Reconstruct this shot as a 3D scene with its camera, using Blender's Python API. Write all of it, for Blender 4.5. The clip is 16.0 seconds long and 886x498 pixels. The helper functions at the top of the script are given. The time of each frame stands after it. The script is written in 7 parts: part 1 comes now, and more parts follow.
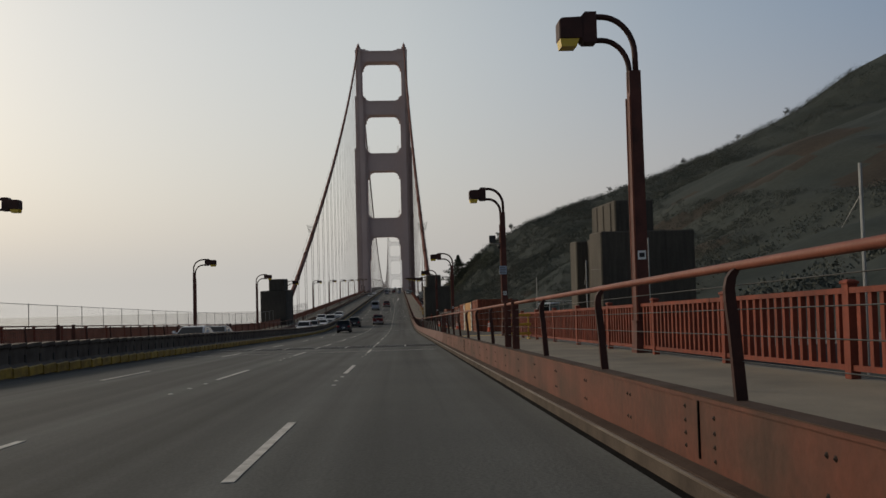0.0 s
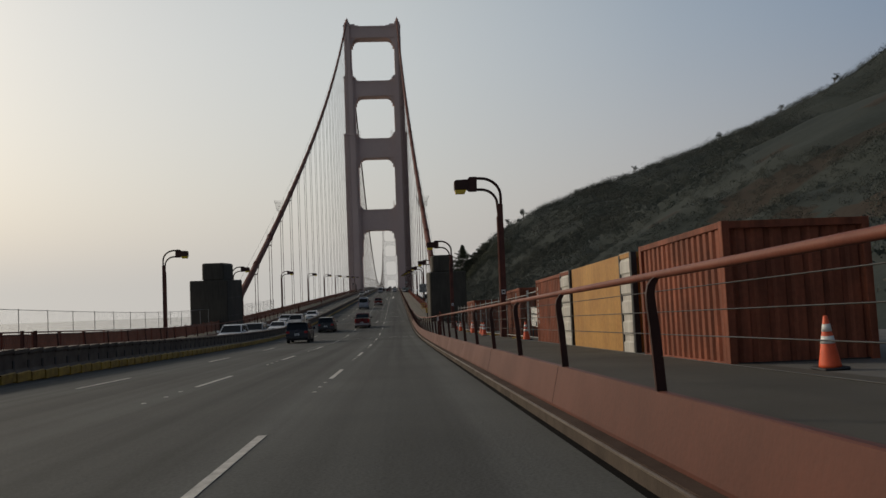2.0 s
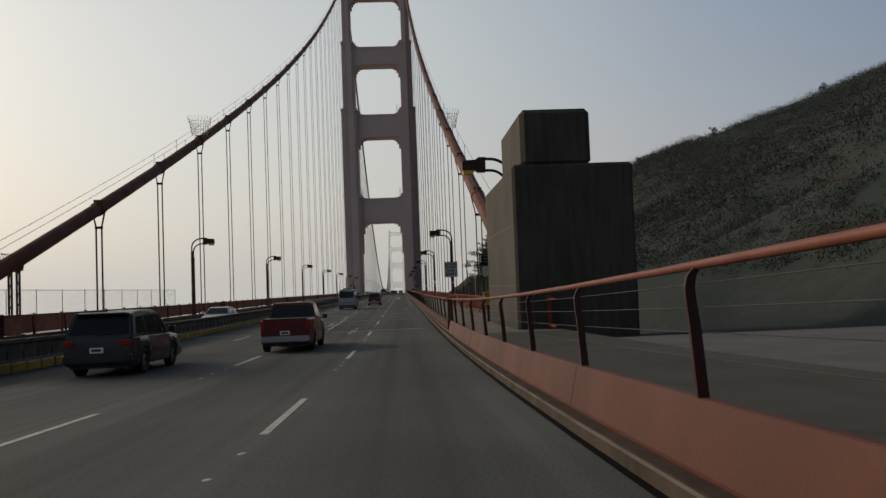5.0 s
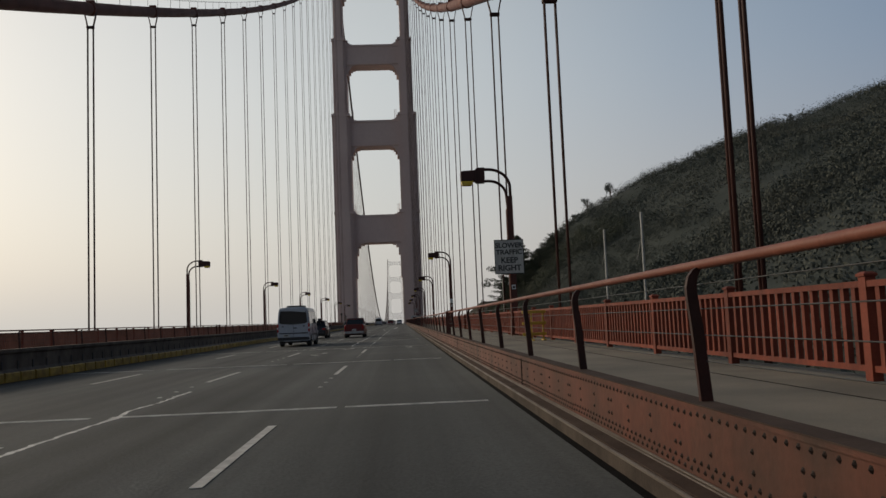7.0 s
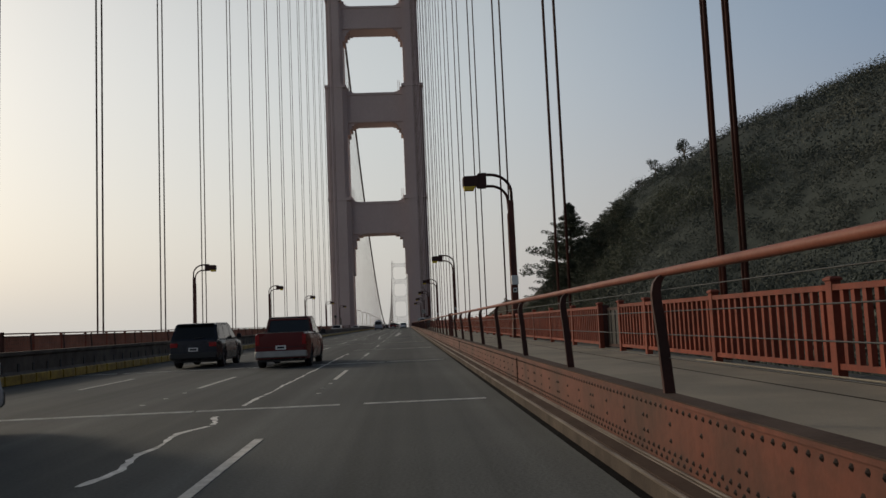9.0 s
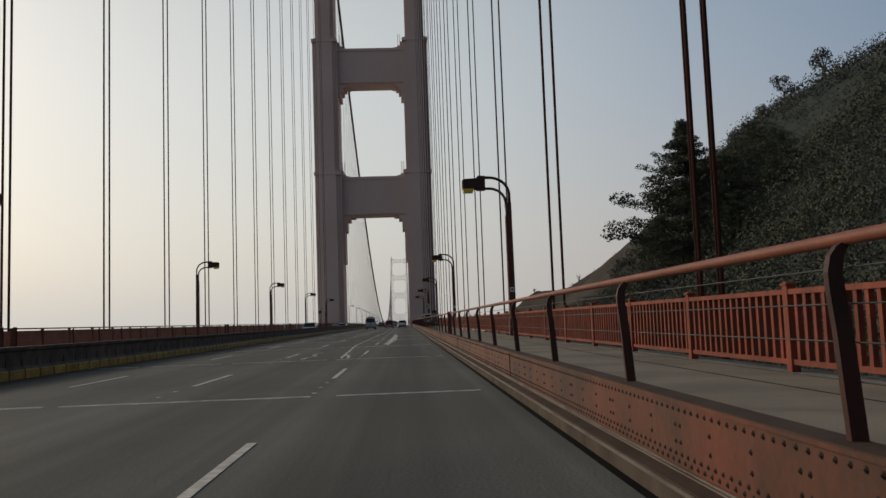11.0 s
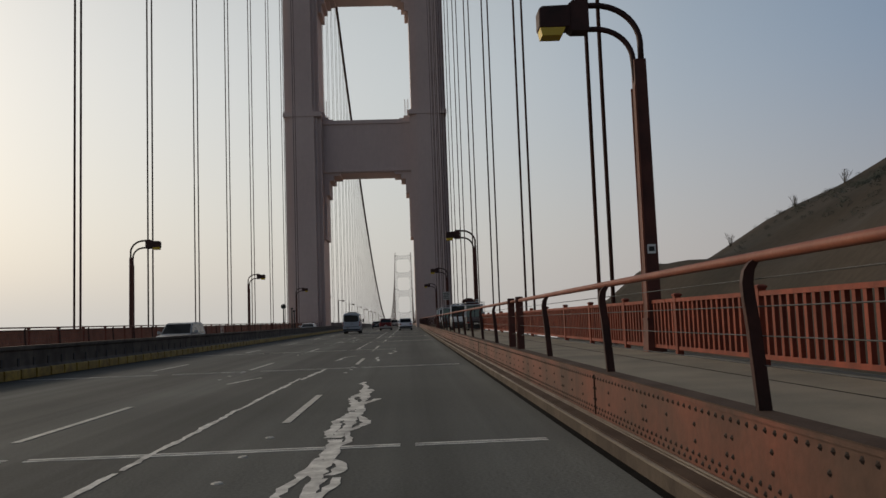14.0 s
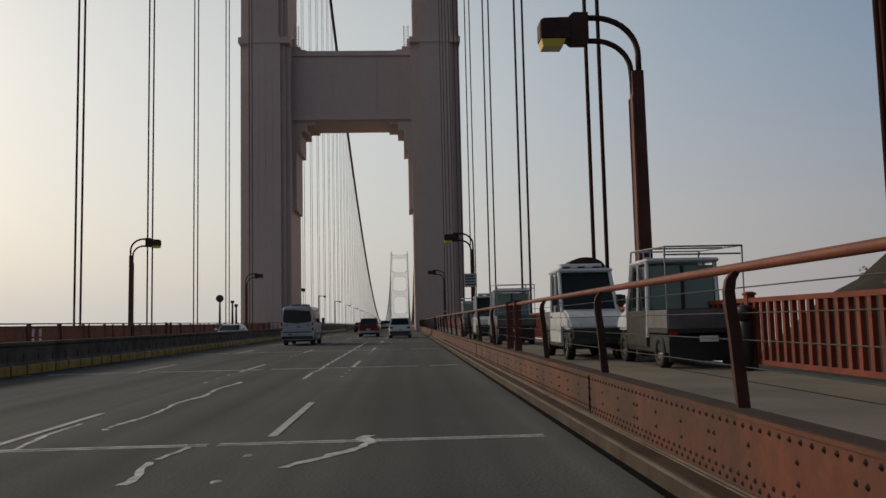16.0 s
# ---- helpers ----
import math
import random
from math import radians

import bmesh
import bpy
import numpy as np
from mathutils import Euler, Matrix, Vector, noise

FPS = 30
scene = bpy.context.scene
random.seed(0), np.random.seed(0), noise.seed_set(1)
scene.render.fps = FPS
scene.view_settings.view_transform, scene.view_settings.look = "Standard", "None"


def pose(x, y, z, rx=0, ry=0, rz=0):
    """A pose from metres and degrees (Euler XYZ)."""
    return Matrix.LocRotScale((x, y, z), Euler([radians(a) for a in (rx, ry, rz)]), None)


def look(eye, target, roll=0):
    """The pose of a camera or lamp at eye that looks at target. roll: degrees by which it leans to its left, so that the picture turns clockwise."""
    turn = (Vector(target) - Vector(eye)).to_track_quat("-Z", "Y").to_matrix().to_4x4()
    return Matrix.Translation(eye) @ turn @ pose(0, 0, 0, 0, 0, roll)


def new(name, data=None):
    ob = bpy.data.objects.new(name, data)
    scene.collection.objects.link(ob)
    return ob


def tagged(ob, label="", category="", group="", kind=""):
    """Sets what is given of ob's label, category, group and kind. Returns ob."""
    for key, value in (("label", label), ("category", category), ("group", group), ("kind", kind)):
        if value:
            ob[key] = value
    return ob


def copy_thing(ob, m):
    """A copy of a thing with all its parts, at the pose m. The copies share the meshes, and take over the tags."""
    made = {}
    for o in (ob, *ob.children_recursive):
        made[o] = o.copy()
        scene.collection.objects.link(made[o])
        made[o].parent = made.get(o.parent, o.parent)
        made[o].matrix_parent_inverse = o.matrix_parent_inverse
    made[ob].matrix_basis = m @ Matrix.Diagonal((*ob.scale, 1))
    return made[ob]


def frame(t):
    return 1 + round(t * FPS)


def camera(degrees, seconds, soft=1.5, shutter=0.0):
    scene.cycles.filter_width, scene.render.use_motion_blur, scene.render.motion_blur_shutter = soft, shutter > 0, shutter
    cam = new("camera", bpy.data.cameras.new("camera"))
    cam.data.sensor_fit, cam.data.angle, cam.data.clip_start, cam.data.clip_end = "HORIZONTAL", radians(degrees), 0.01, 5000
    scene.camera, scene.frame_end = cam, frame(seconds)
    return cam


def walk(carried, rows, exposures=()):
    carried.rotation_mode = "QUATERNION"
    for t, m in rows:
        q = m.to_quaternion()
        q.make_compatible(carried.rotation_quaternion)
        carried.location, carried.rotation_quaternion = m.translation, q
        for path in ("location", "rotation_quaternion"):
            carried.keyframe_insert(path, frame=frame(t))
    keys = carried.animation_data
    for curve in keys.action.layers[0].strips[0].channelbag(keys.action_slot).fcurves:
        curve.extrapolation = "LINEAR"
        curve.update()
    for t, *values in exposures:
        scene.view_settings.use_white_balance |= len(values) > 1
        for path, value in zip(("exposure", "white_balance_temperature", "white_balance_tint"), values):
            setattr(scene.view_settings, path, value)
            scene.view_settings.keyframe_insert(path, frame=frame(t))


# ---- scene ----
cam = camera(56.83, 16.0)
PATH = [
    (0.0, pose(7.67, -219.79, 8.22, 91.94, 1.53, -3.05)),
    (0.5, pose(7.77, -208.58, 7.62, 91.92, 1.77, -3.22)),
    (1.0, pose(7.85, -197.39, 7.01, 91.90, 1.90, -3.35)),
    (1.5, pose(7.90, -186.24, 6.41, 91.91, 1.99, -3.36)),
    (2.0, pose(7.89, -175.06, 5.81, 92.02, 2.15, -3.34)),
    (2.5, pose(7.90, -163.74, 5.19, 91.98, 1.94, -3.16)),
    (3.0, pose(7.92, -152.36, 4.58, 92.07, 2.00, -3.04)),
    (3.5, pose(7.95, -140.90, 3.97, 91.93, 2.14, -2.91)),
    (4.0, pose(7.95, -129.36, 3.36, 92.12, 2.31, -2.81)),
    (4.8, pose(7.91, -110.42, 2.44, 92.48, 2.25, -2.85)),
    (5.6, pose(7.88, -91.48, 1.74, 93.51, 2.18, -2.90)),
    (6.5, pose(7.84, -70.17, 1.40, 94.63, 2.11, -2.94)),
    (7.0, pose(7.95, -58.92, 1.34, 94.88, 2.35, -2.93)),
    (7.5, pose(7.99, -47.66, 1.32, 94.96, 2.68, -2.80)),
    (8.0, pose(8.04, -36.43, 1.31, 95.05, 2.53, -2.84)),
    (8.5, pose(8.02, -25.33, 1.30, 95.15, 2.53, -2.72)),
    (9.0, pose(8.00, -13.95, 1.30, 95.12, 2.44, -2.60)),
    (10.2, pose(7.97, 12.79, 1.30, 95.04, 2.22, -2.61)),
    (11.5, pose(7.95, 41.77, 1.30, 94.96, 1.98, -2.63)),
    (12.0, pose(7.98, 53.07, 1.30, 95.03, 1.98, -2.58)),
    (12.5, pose(8.01, 64.32, 1.30, 95.11, 2.09, -2.50)),
    (13.0, pose(7.97, 75.58, 1.30, 95.03, 2.21, -2.42)),
    (13.5, pose(7.92, 86.76, 1.30, 94.89, 2.31, -2.42)),
    (14.0, pose(7.88, 97.91, 1.30, 94.92, 2.06, -2.35)),
    (14.5, pose(7.79, 109.13, 1.30, 94.99, 1.82, -2.48)),
    (15.0, pose(7.73, 120.36, 1.30, 95.01, 1.38, -2.58)),
    (15.5, pose(7.73, 131.67, 1.30, 95.11, 1.26, -2.67)),
    (16.0, pose(7.77, 143.14, 1.30, 95.04, 1.29, -2.64)),
]
walk(cam, PATH, exposures=[(0.0, -0.05), (4.0, -0.05), (6.5, 0.0), (8.5, 0.05), (12.0, 0.04), (16.0, 0.0)])

# ---- world, sun, exposure ----
SUN = Vector((-0.80, 0.50, 0.40)).normalized()


def build_world():
    w = bpy.data.worlds.new("smoky_sky")
    scene.world = w
    w.use_nodes = True
    nt = w.node_tree
    nt.nodes.clear()
    n, l = nt.nodes.new, nt.links.new
    out = n("ShaderNodeOutputWorld")
    sky = n("ShaderNodeTexSky")
    sky.sky_type = "NISHITA"
    sky.sun_disc = False
    sky.sun_elevation = math.asin(SUN.z)
    sky.sun_rotation = math.atan2(SUN.x, SUN.y)
    sky.dust_density, sky.air_density = 6.0, 1.2
    bg1 = n("ShaderNodeBackground")
    bg1.inputs["Strength"].default_value = 0.03
    l(sky.outputs[0], bg1.inputs[0])
    # smoke haze: brighter and creamier towards the sun, bluer away from it and higher up
    tc = n("ShaderNodeTexCoord")
    dot = n("ShaderNodeVectorMath")
    dot.operation = "DOT_PRODUCT"
    dot.inputs[1].default_value = Vector((-0.86, 0.48, 0.16)).normalized()
    l(tc.outputs["Generated"], dot.inputs[0])
    fac = n("ShaderNodeMapRange")
    fac.inputs["From Min"].default_value, fac.inputs["From Max"].default_value = -1.0, 1.0
    l(dot.outputs["Value"], fac.inputs["Value"])

    def ramp(stops):
        r = n("ShaderNodeValToRGB")
        e = r.color_ramp.elements
        while len(e) < len(stops):
            e.new(0.5)
        for k, (p, c) in enumerate(stops):
            e[k].position, e[k].color = p, (*c, 1)
        l(fac.outputs[0], r.inputs[0])
        return r

    high = ramp([(0.0, (.07, .085, .115)), (0.26, (.15, .20, .285)), (0.46, (.17, .24, .35)), (0.60, (.32, .38, .45)), (0.75, (.56, .59, .59)), (0.93, (.67, .675, .655)), (1.0, (.78, .755, .69))])
    low = ramp([(0.0, (.12, .12, .13)), (0.26, (.31, .295, .30)), (0.46, (.40, .37, .37)), (0.60, (.54, .50, .48)), (0.75, (.64, .62, .59)), (0.93, (.765, .735, .685)), (1.0, (.80, .75, .68))])
    sep = n("ShaderNodeSeparateXYZ")
    l(tc.outputs["Generated"], sep.inputs[0])
    el = n("ShaderNodeMapRange")
    el.interpolation_type = "SMOOTHSTEP"
    el.inputs["From Min"].default_value, el.inputs["From Max"].default_value = -0.05, 0.36
    l(sep.outputs["Z"], el.inputs["Value"])
    mix = n("ShaderNodeMix")
    mix.data_type = "RGBA"
    l(el.outputs[0], mix.inputs["Factor"])
    l(low.outputs[0], mix.inputs["A"])
    l(high.outputs[0], mix.inputs["B"])
    # the smoke thins overhead
    zen = n("ShaderNodeMapRange")
    zen.interpolation_type = "SMOOTHSTEP"
    zen.inputs["From Min"].default_value, zen.inputs["From Max"].default_value = 0.25, 0.85
    zen.inputs["To Min"].default_value, zen.inputs["To Max"].default_value = 0.80, 0.17
    l(sep.outputs["Z"], zen.inputs["Value"])
    bg2 = n("ShaderNodeBackground")
    l(zen.outputs[0], bg2.inputs["Strength"])
    l(mix.outputs["Result"], bg2.inputs[0])
    add = n("ShaderNodeAddShader")
    l(bg1.outputs[0], add.inputs[0])
    l(bg2.outputs[0], add.inputs[1])
    l(add.outputs[0], out.inputs[0])


build_world()
sun = new("sun", bpy.data.lights.new("sun", "SUN"))
sun.data.energy, sun.data.angle, sun.data.color = 1.35, radians(8), (1.0, 0.86, 0.68)
sun.matrix_world = look((0, 0, 200), Vector((0, 0, 200)) - SUN * 10)
# ---- materials ----
def material(name, base, rough=0.6, metal=0.0, vary=0.25, scale=3.0, bump=0.1, fine=40.0, tint=None, rand=0.0, streak=0.0, spec=0.5):
    """A painted or mineral surface: two scales of colour variation, fine relief, optional vertical streaks and a second tint in patches."""
    m = bpy.data.materials.new(name)
    m.use_nodes = True
    nt = m.node_tree
    n, l = nt.nodes.new, nt.links.new
    b = nt.nodes["Principled BSDF"]
    b.inputs["Roughness"].default_value, b.inputs["Metallic"].default_value = rough, metal
    b.inputs["Specular IOR Level"].default_value = spec
    tc = n("ShaderNodeTexCoord")
    geo = n("ShaderNodeNewGeometry")
    pos = geo.outputs["Position"]

    def noise_tex(sc, det, vec=pos):
        t = n("ShaderNodeTexNoise")
        t.inputs["Scale"].default_value, t.inputs["Detail"].default_value = sc, det
        l(vec, t.inputs["Vector"])
        return t

    big, small = noise_tex(scale, 5), noise_tex(fine, 3)
    second = tint or tuple(c * (1 - vary) for c in base)
    r = n("ShaderNodeMapRange")
    r.inputs["From Min"].default_value, r.inputs["From Max"].default_value = 0.35, 0.68
    l(big.outputs["Fac"], r.inputs["Value"])
    mix = n("ShaderNodeMix")
    mix.data_type = "RGBA"
    mix.inputs["A"].default_value, mix.inputs["B"].default_value = (*base, 1), (*second, 1)
    l(r.outputs[0], mix.inputs["Factor"])
    col = mix.outputs["Result"]
    hsv = n("ShaderNodeHueSaturation")
    l(col, hsv.inputs["Color"])
    v = n("ShaderNodeMapRange")
    v.inputs["To Min"].default_value, v.inputs["To Max"].default_value = 1 - vary * 0.9, 1 + vary * 0.9
    l(small.outputs["Fac"], v.inputs["Value"])
    val = v.outputs[0]
    if streak:
        mp = n("ShaderNodeMapping")
        mp.inputs["Scale"].default_value = (6, 6, 0.5)
        l(pos, mp.inputs["Vector"])
        st = noise_tex(1.0, 4, mp.outputs[0])
        sr = n("ShaderNodeMapRange")
        sr.inputs["From Min"].default_value, sr.inputs["From Max"].default_value = 0.35, 0.7
        sr.inputs["To Min"].default_value, sr.inputs["To Max"].default_value = 1.0, 1.0 - streak
        l(st.outputs["Fac"], sr.inputs["Value"])
        mu = n("ShaderNodeMath")
        mu.operation = "MULTIPLY"
        l(val, mu.inputs[0])
        l(sr.outputs[0], mu.inputs[1])
        val = mu.outputs[0]
    if rand:
        oi = n("ShaderNodeObjectInfo")
        rr = n("ShaderNodeMapRange")
        rr.inputs["To Min"].default_value, rr.inputs["To Max"].default_value = 1 - rand, 1 + rand
        l(oi.outputs["Random"], rr.inputs["Value"])
        mu = n("ShaderNodeMath")
        mu.operation = "MULTIPLY"
        l(val, mu.inputs[0])
        l(rr.outputs[0], mu.inputs[1])
        val = mu.outputs[0]
    l(val, hsv.inputs["Value"])
    l(hsv.outputs[0], b.inputs["Base Color"])
    rg = n("ShaderNodeMapRange")
    rg.inputs["To Min"].default_value, rg.inputs["To Max"].default_value = max(rough - 0.12, 0.02), min(rough + 0.12, 1)
    l(big.outputs["Fac"], rg.inputs["Value"])
    l(rg.outputs[0], b.inputs["Roughness"])
    if bump:
        bp = n("ShaderNodeBump")
        bp.inputs["Strength"].default_value, bp.inputs["Distance"].default_value = bump, 0.02
        l(small.outputs["Fac"], bp.inputs["Height"])
        l(bp.outputs[0], b.inputs["Normal"])
    return m


def road_material():
    """Worn asphalt: darker oil bands along the lanes, pale aggregate, patches."""
    m = material("asphalt", (.072, .0755, .0745), 0.92, vary=0.42, scale=0.35, fine=26, bump=0.35, tint=(.090, .094, .0925), spec=0.22)
    nt = m.node_tree
    n, l = nt.nodes.new, nt.links.new
    b = nt.nodes["Principled BSDF"]
    src = b.inputs["Base Color"].links[0].from_socket
    geo = n("ShaderNodeNewGeometry")
    mp = n("ShaderNodeMapping")
    mp.inputs["Scale"].default_value = (1.9, 0.02, 0.0)
    l(geo.outputs["Position"], mp.inputs["Vector"])
    t = n("ShaderNodeTexNoise")
    t.inputs["Scale"].default_value, t.inputs["Detail"].default_value = 1.0, 3
    l(mp.outputs[0], t.inputs["Vector"])
    r = n("ShaderNodeMapRange")
    r.inputs["From Min"].default_value, r.inputs["From Max"].default_value = 0.3, 0.7
    r.inputs["To Min"].default_value, r.inputs["To Max"].default_value = 0.72, 1.22
    l(t.outputs["Fac"], r.inputs["Value"])
    # an oil-darkened strip runs down the middle of each 3.2 m lane
    sep = n("ShaderNodeSeparateXYZ")
    l(geo.outputs["Position"], sep.inputs[0])
    ph = n("ShaderNodeMath")
    ph.operation = "MULTIPLY_ADD"
    ph.inputs[1].default_value, ph.inputs[2].default_value = 2 * math.pi / 3.2, -7.8 * 2 * math.pi / 3.2
    l(sep.outputs["X"], ph.inputs[0])
    cs = n("ShaderNodeMath")
    cs.operation = "COSINE"
    l(ph.outputs[0], cs.inputs[0])
    lane = n("ShaderNodeMapRange")
    lane.inputs["From Min"].default_value, lane.inputs["From Max"].default_value = -1.0, 1.0
    lane.inputs["To Min"].default_value, lane.inputs["To Max"].default_value = 1.10, 0.80
    l(cs.outputs[0], lane.inputs["Value"])
    patch = n("ShaderNodeTexNoise")
    patch.inputs["Scale"].default_value, patch.inputs["Detail"].default_value = 0.11, 4
    l(geo.outputs["Position"], patch.inputs["Vector"])
    pr = n("ShaderNodeMapRange")
    pr.inputs["From Min"].default_value, pr.inputs["From Max"].default_value = 0.3, 0.7
    pr.inputs["To Min"].default_value, pr.inputs["To Max"].default_value = 0.82, 1.15
    l(patch.outputs["Fac"], pr.inputs["Value"])
    val = r.outputs[0]
    for o in (lane.outputs[0], pr.outputs[0]):
        mu = n("ShaderNodeMath")
        mu.operation = "MULTIPLY"
        l(val, mu.inputs[0])
        l(o, mu.inputs[1])
        val = mu.outputs[0]
    h = n("ShaderNodeHueSaturation")
    l(src, h.inputs["Color"])
    l(val, h.inputs["Value"])
    l(h.outputs[0], b.inputs["Base Color"])
    return m


def glass(name, colour, rough=0.05, spec=0.5):
    m = bpy.data.materials.new(name)
    m.use_nodes = True
    b = m.node_tree.nodes["Principled BSDF"]
    b.inputs["Base Color"].default_value = (*colour, 1)
    b.inputs["Roughness"].default_value = rough
    b.inputs["Specular IOR Level"].default_value = spec
    return m


ORANGE = material("orange_paint", (.140, .044, .026), 0.6, vary=0.36, scale=1.1, fine=14, bump=0.12, tint=(.066, .033, .022), streak=0.22, spec=0.3)
ORANGE_SMOOTH = material("fresh_orange_paint", (.110, .031, .0175), 0.6, vary=0.2, scale=0.6, fine=20, bump=0.08, tint=(.082, .025, .0155), streak=0.10, spec=0.3)
CABLE = material("cable_orange_paint", (.135, .032, .018), 0.65, vary=0.25, scale=0.8, fine=18, bump=0.1, tint=(.092, .026, .016), spec=0.2)
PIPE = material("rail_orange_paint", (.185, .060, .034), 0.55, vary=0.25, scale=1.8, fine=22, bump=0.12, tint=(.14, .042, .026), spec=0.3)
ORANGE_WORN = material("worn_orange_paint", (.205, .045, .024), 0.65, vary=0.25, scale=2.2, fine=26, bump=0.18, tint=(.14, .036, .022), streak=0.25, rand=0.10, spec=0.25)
# Much darker tone of the orange paint, for posts, arms and edge steel.
ORANGE_DARK = material("dark_orange_paint", (.060, .021, .016), 0.6, vary=0.3, scale=2.0, fine=30, bump=0.15, tint=(.030, .014, .011), rand=0.12, spec=0.3)
# Paler and greyer than the orange paint, to stand in for haze.
TOWER = material("haze_tinted_tower_paint", (.56, .44, .405), 0.75, vary=0.08, scale=0.06, fine=1.2, bump=0.05, tint=(.51, .39, .36), streak=0.06)
# Near-white base colour: haze is put into the far tower's paint.
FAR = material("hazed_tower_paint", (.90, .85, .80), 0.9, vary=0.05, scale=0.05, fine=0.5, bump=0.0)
LAMP_PAINT = material("dark_lamp_paint", (.105, .034, .024), 0.6, vary=0.25, scale=2, fine=26, bump=0.15, tint=(.065, .024, .018), spec=0.3)
def haze_by_transparency(m, share_through):
    """Puts haze into a far material: transparency lets part of the sky behind show."""
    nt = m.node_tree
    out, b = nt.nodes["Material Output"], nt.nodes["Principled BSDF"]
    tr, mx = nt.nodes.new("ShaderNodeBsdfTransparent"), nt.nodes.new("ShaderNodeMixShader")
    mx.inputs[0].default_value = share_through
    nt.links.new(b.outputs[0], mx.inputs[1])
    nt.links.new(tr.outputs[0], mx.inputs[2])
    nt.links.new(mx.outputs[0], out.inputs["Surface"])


haze_by_transparency(FAR, 0.88)
ROPE = material("rope_paint", (.075, .027, .021), 0.6, vary=0.3, scale=1.0, fine=60, bump=0.3, tint=(.045, .020, .017), spec=0.25)
STEEL = material("galvanised_steel", (.36, .36, .35), 0.45, metal=0.7, vary=0.2, scale=4, fine=60, bump=0.1)
DARK_STEEL = material("dark_steel", (.05, .048, .045), 0.5, metal=0.5, vary=0.3, scale=4, fine=50, bump=0.1)
ASPHALT = road_material()
CONCRETE = material("sidewalk_concrete", (.225, .200, .160), 0.85, vary=0.22, scale=0.7, fine=45, bump=0.3, tint=(.155, .142, .118), spec=0.25)
PLAZA = material("plaza_asphalt", (.12, .118, .11), 0.85, vary=0.22, scale=0.5, fine=50, bump=0.3, tint=(.085, .083, .08))
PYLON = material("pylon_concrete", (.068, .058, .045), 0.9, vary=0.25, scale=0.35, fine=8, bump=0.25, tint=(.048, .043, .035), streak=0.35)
PAINT_WHITE = material("lane_paint", (.52, .51, .48), 0.7, vary=0.3, scale=6, fine=35, bump=0.2, tint=(.33, .32, .30))
SEAL = material("crack_sealant", (.66, .65, .62), 0.6, vary=0.35, scale=4, fine=22, bump=0.25, tint=(.30, .29, .28))
YELLOW = material("yellow_paint", (.46, .29, .035), 0.6, vary=0.35, scale=4, fine=30, bump=0.1, tint=(.26, .155, .03), rand=0.15)
SAFETY_YELLOW = material("safety_yellow_paint", (.48, .32, .03), 0.5, vary=0.18, scale=3, fine=30, bump=0.05, tint=(.36, .23, .03))
BARRIER = material("barrier_steel", (.145, .118, .096), 0.8, vary=0.3, scale=2, fine=30, bump=0.15, tint=(.088, .074, .062), rand=0.15, spec=0.2)
SEA = material("bay_water", (.25, .25, .24), 0.13, vary=0.1, scale=0.02, fine=0.3, bump=0.0)
AMBER = glass("amber_glass", (.62, .42, .02), 0.25)
BLACK = material("black_plastic", (.018, .018, .019), 0.5, vary=0.2, scale=5, fine=50, bump=0.05)
WHITE = material("white_enamel", (.74, .74, .72), 0.4, vary=0.08, scale=3, fine=30, bump=0.02)
PALE_BLUE = material("pale_blue_sign", (.30, .36, .44), 0.5, vary=0.12, scale=4, fine=30, bump=0.02)
INK = material("black_ink", (.02, .02, .02), 0.6, vary=0.1, bump=0.0)
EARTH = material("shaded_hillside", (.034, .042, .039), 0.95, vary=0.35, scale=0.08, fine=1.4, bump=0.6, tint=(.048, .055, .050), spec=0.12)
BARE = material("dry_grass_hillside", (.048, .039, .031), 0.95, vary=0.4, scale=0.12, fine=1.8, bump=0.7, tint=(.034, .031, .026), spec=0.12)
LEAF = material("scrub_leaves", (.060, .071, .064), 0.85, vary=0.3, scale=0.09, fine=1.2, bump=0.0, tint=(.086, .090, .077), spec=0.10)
CONIFER = material("conifer_needles", (.032, .042, .027), 0.8, vary=0.4, scale=0.8, fine=5.0, bump=0.0, tint=(.045, .052, .026))
BARK = material("bark", (.09, .07, .05), 0.9, vary=0.3, scale=3, fine=20, bump=0.5)
SOOT = material("sooty_brown_steel", (.068, .047, .037), 0.9, vary=0.3, scale=1.6, fine=30, bump=0.2, tint=(.046, .030, .024), spec=0.15)
RIVET = material("grimy_rivets", (.020, .012, .010), 0.7, vary=0.3, scale=2, fine=30, bump=0.1, spec=0.2)
# East railing colour lightened and greyed: distance haze is mixed into it.
EAST_PAINT = material("hazed_orange_paint", (.26, .125, .090), 0.7, vary=0.2, scale=1.5, fine=20, bump=0.1, tint=(.19, .095, .070), spec=0.25)
DARK_WALK = material("dark_patched_sidewalk", (.088, .083, .073), 0.9, vary=0.25, scale=0.5, fine=45, bump=0.3, tint=(.070, .066, .058), spec=0.2)
STEEL_WORN = material("worn_bare_steel", (.20, .17, .14), 0.5, metal=0.4, vary=0.3, scale=1.2, fine=30, bump=0.1, tint=(.10, .075, .06))
KERB = material("rust_stained_kerb", (.090, .070, .054), 0.9, vary=0.3, scale=1.5, fine=30, bump=0.3, tint=(.050, .038, .031), streak=0.2, spec=0.2)
GUTTER = material("black_gutter", (.008, .007, .007), 0.9, vary=0.3, scale=3, fine=40, bump=0.3, spec=0.05)
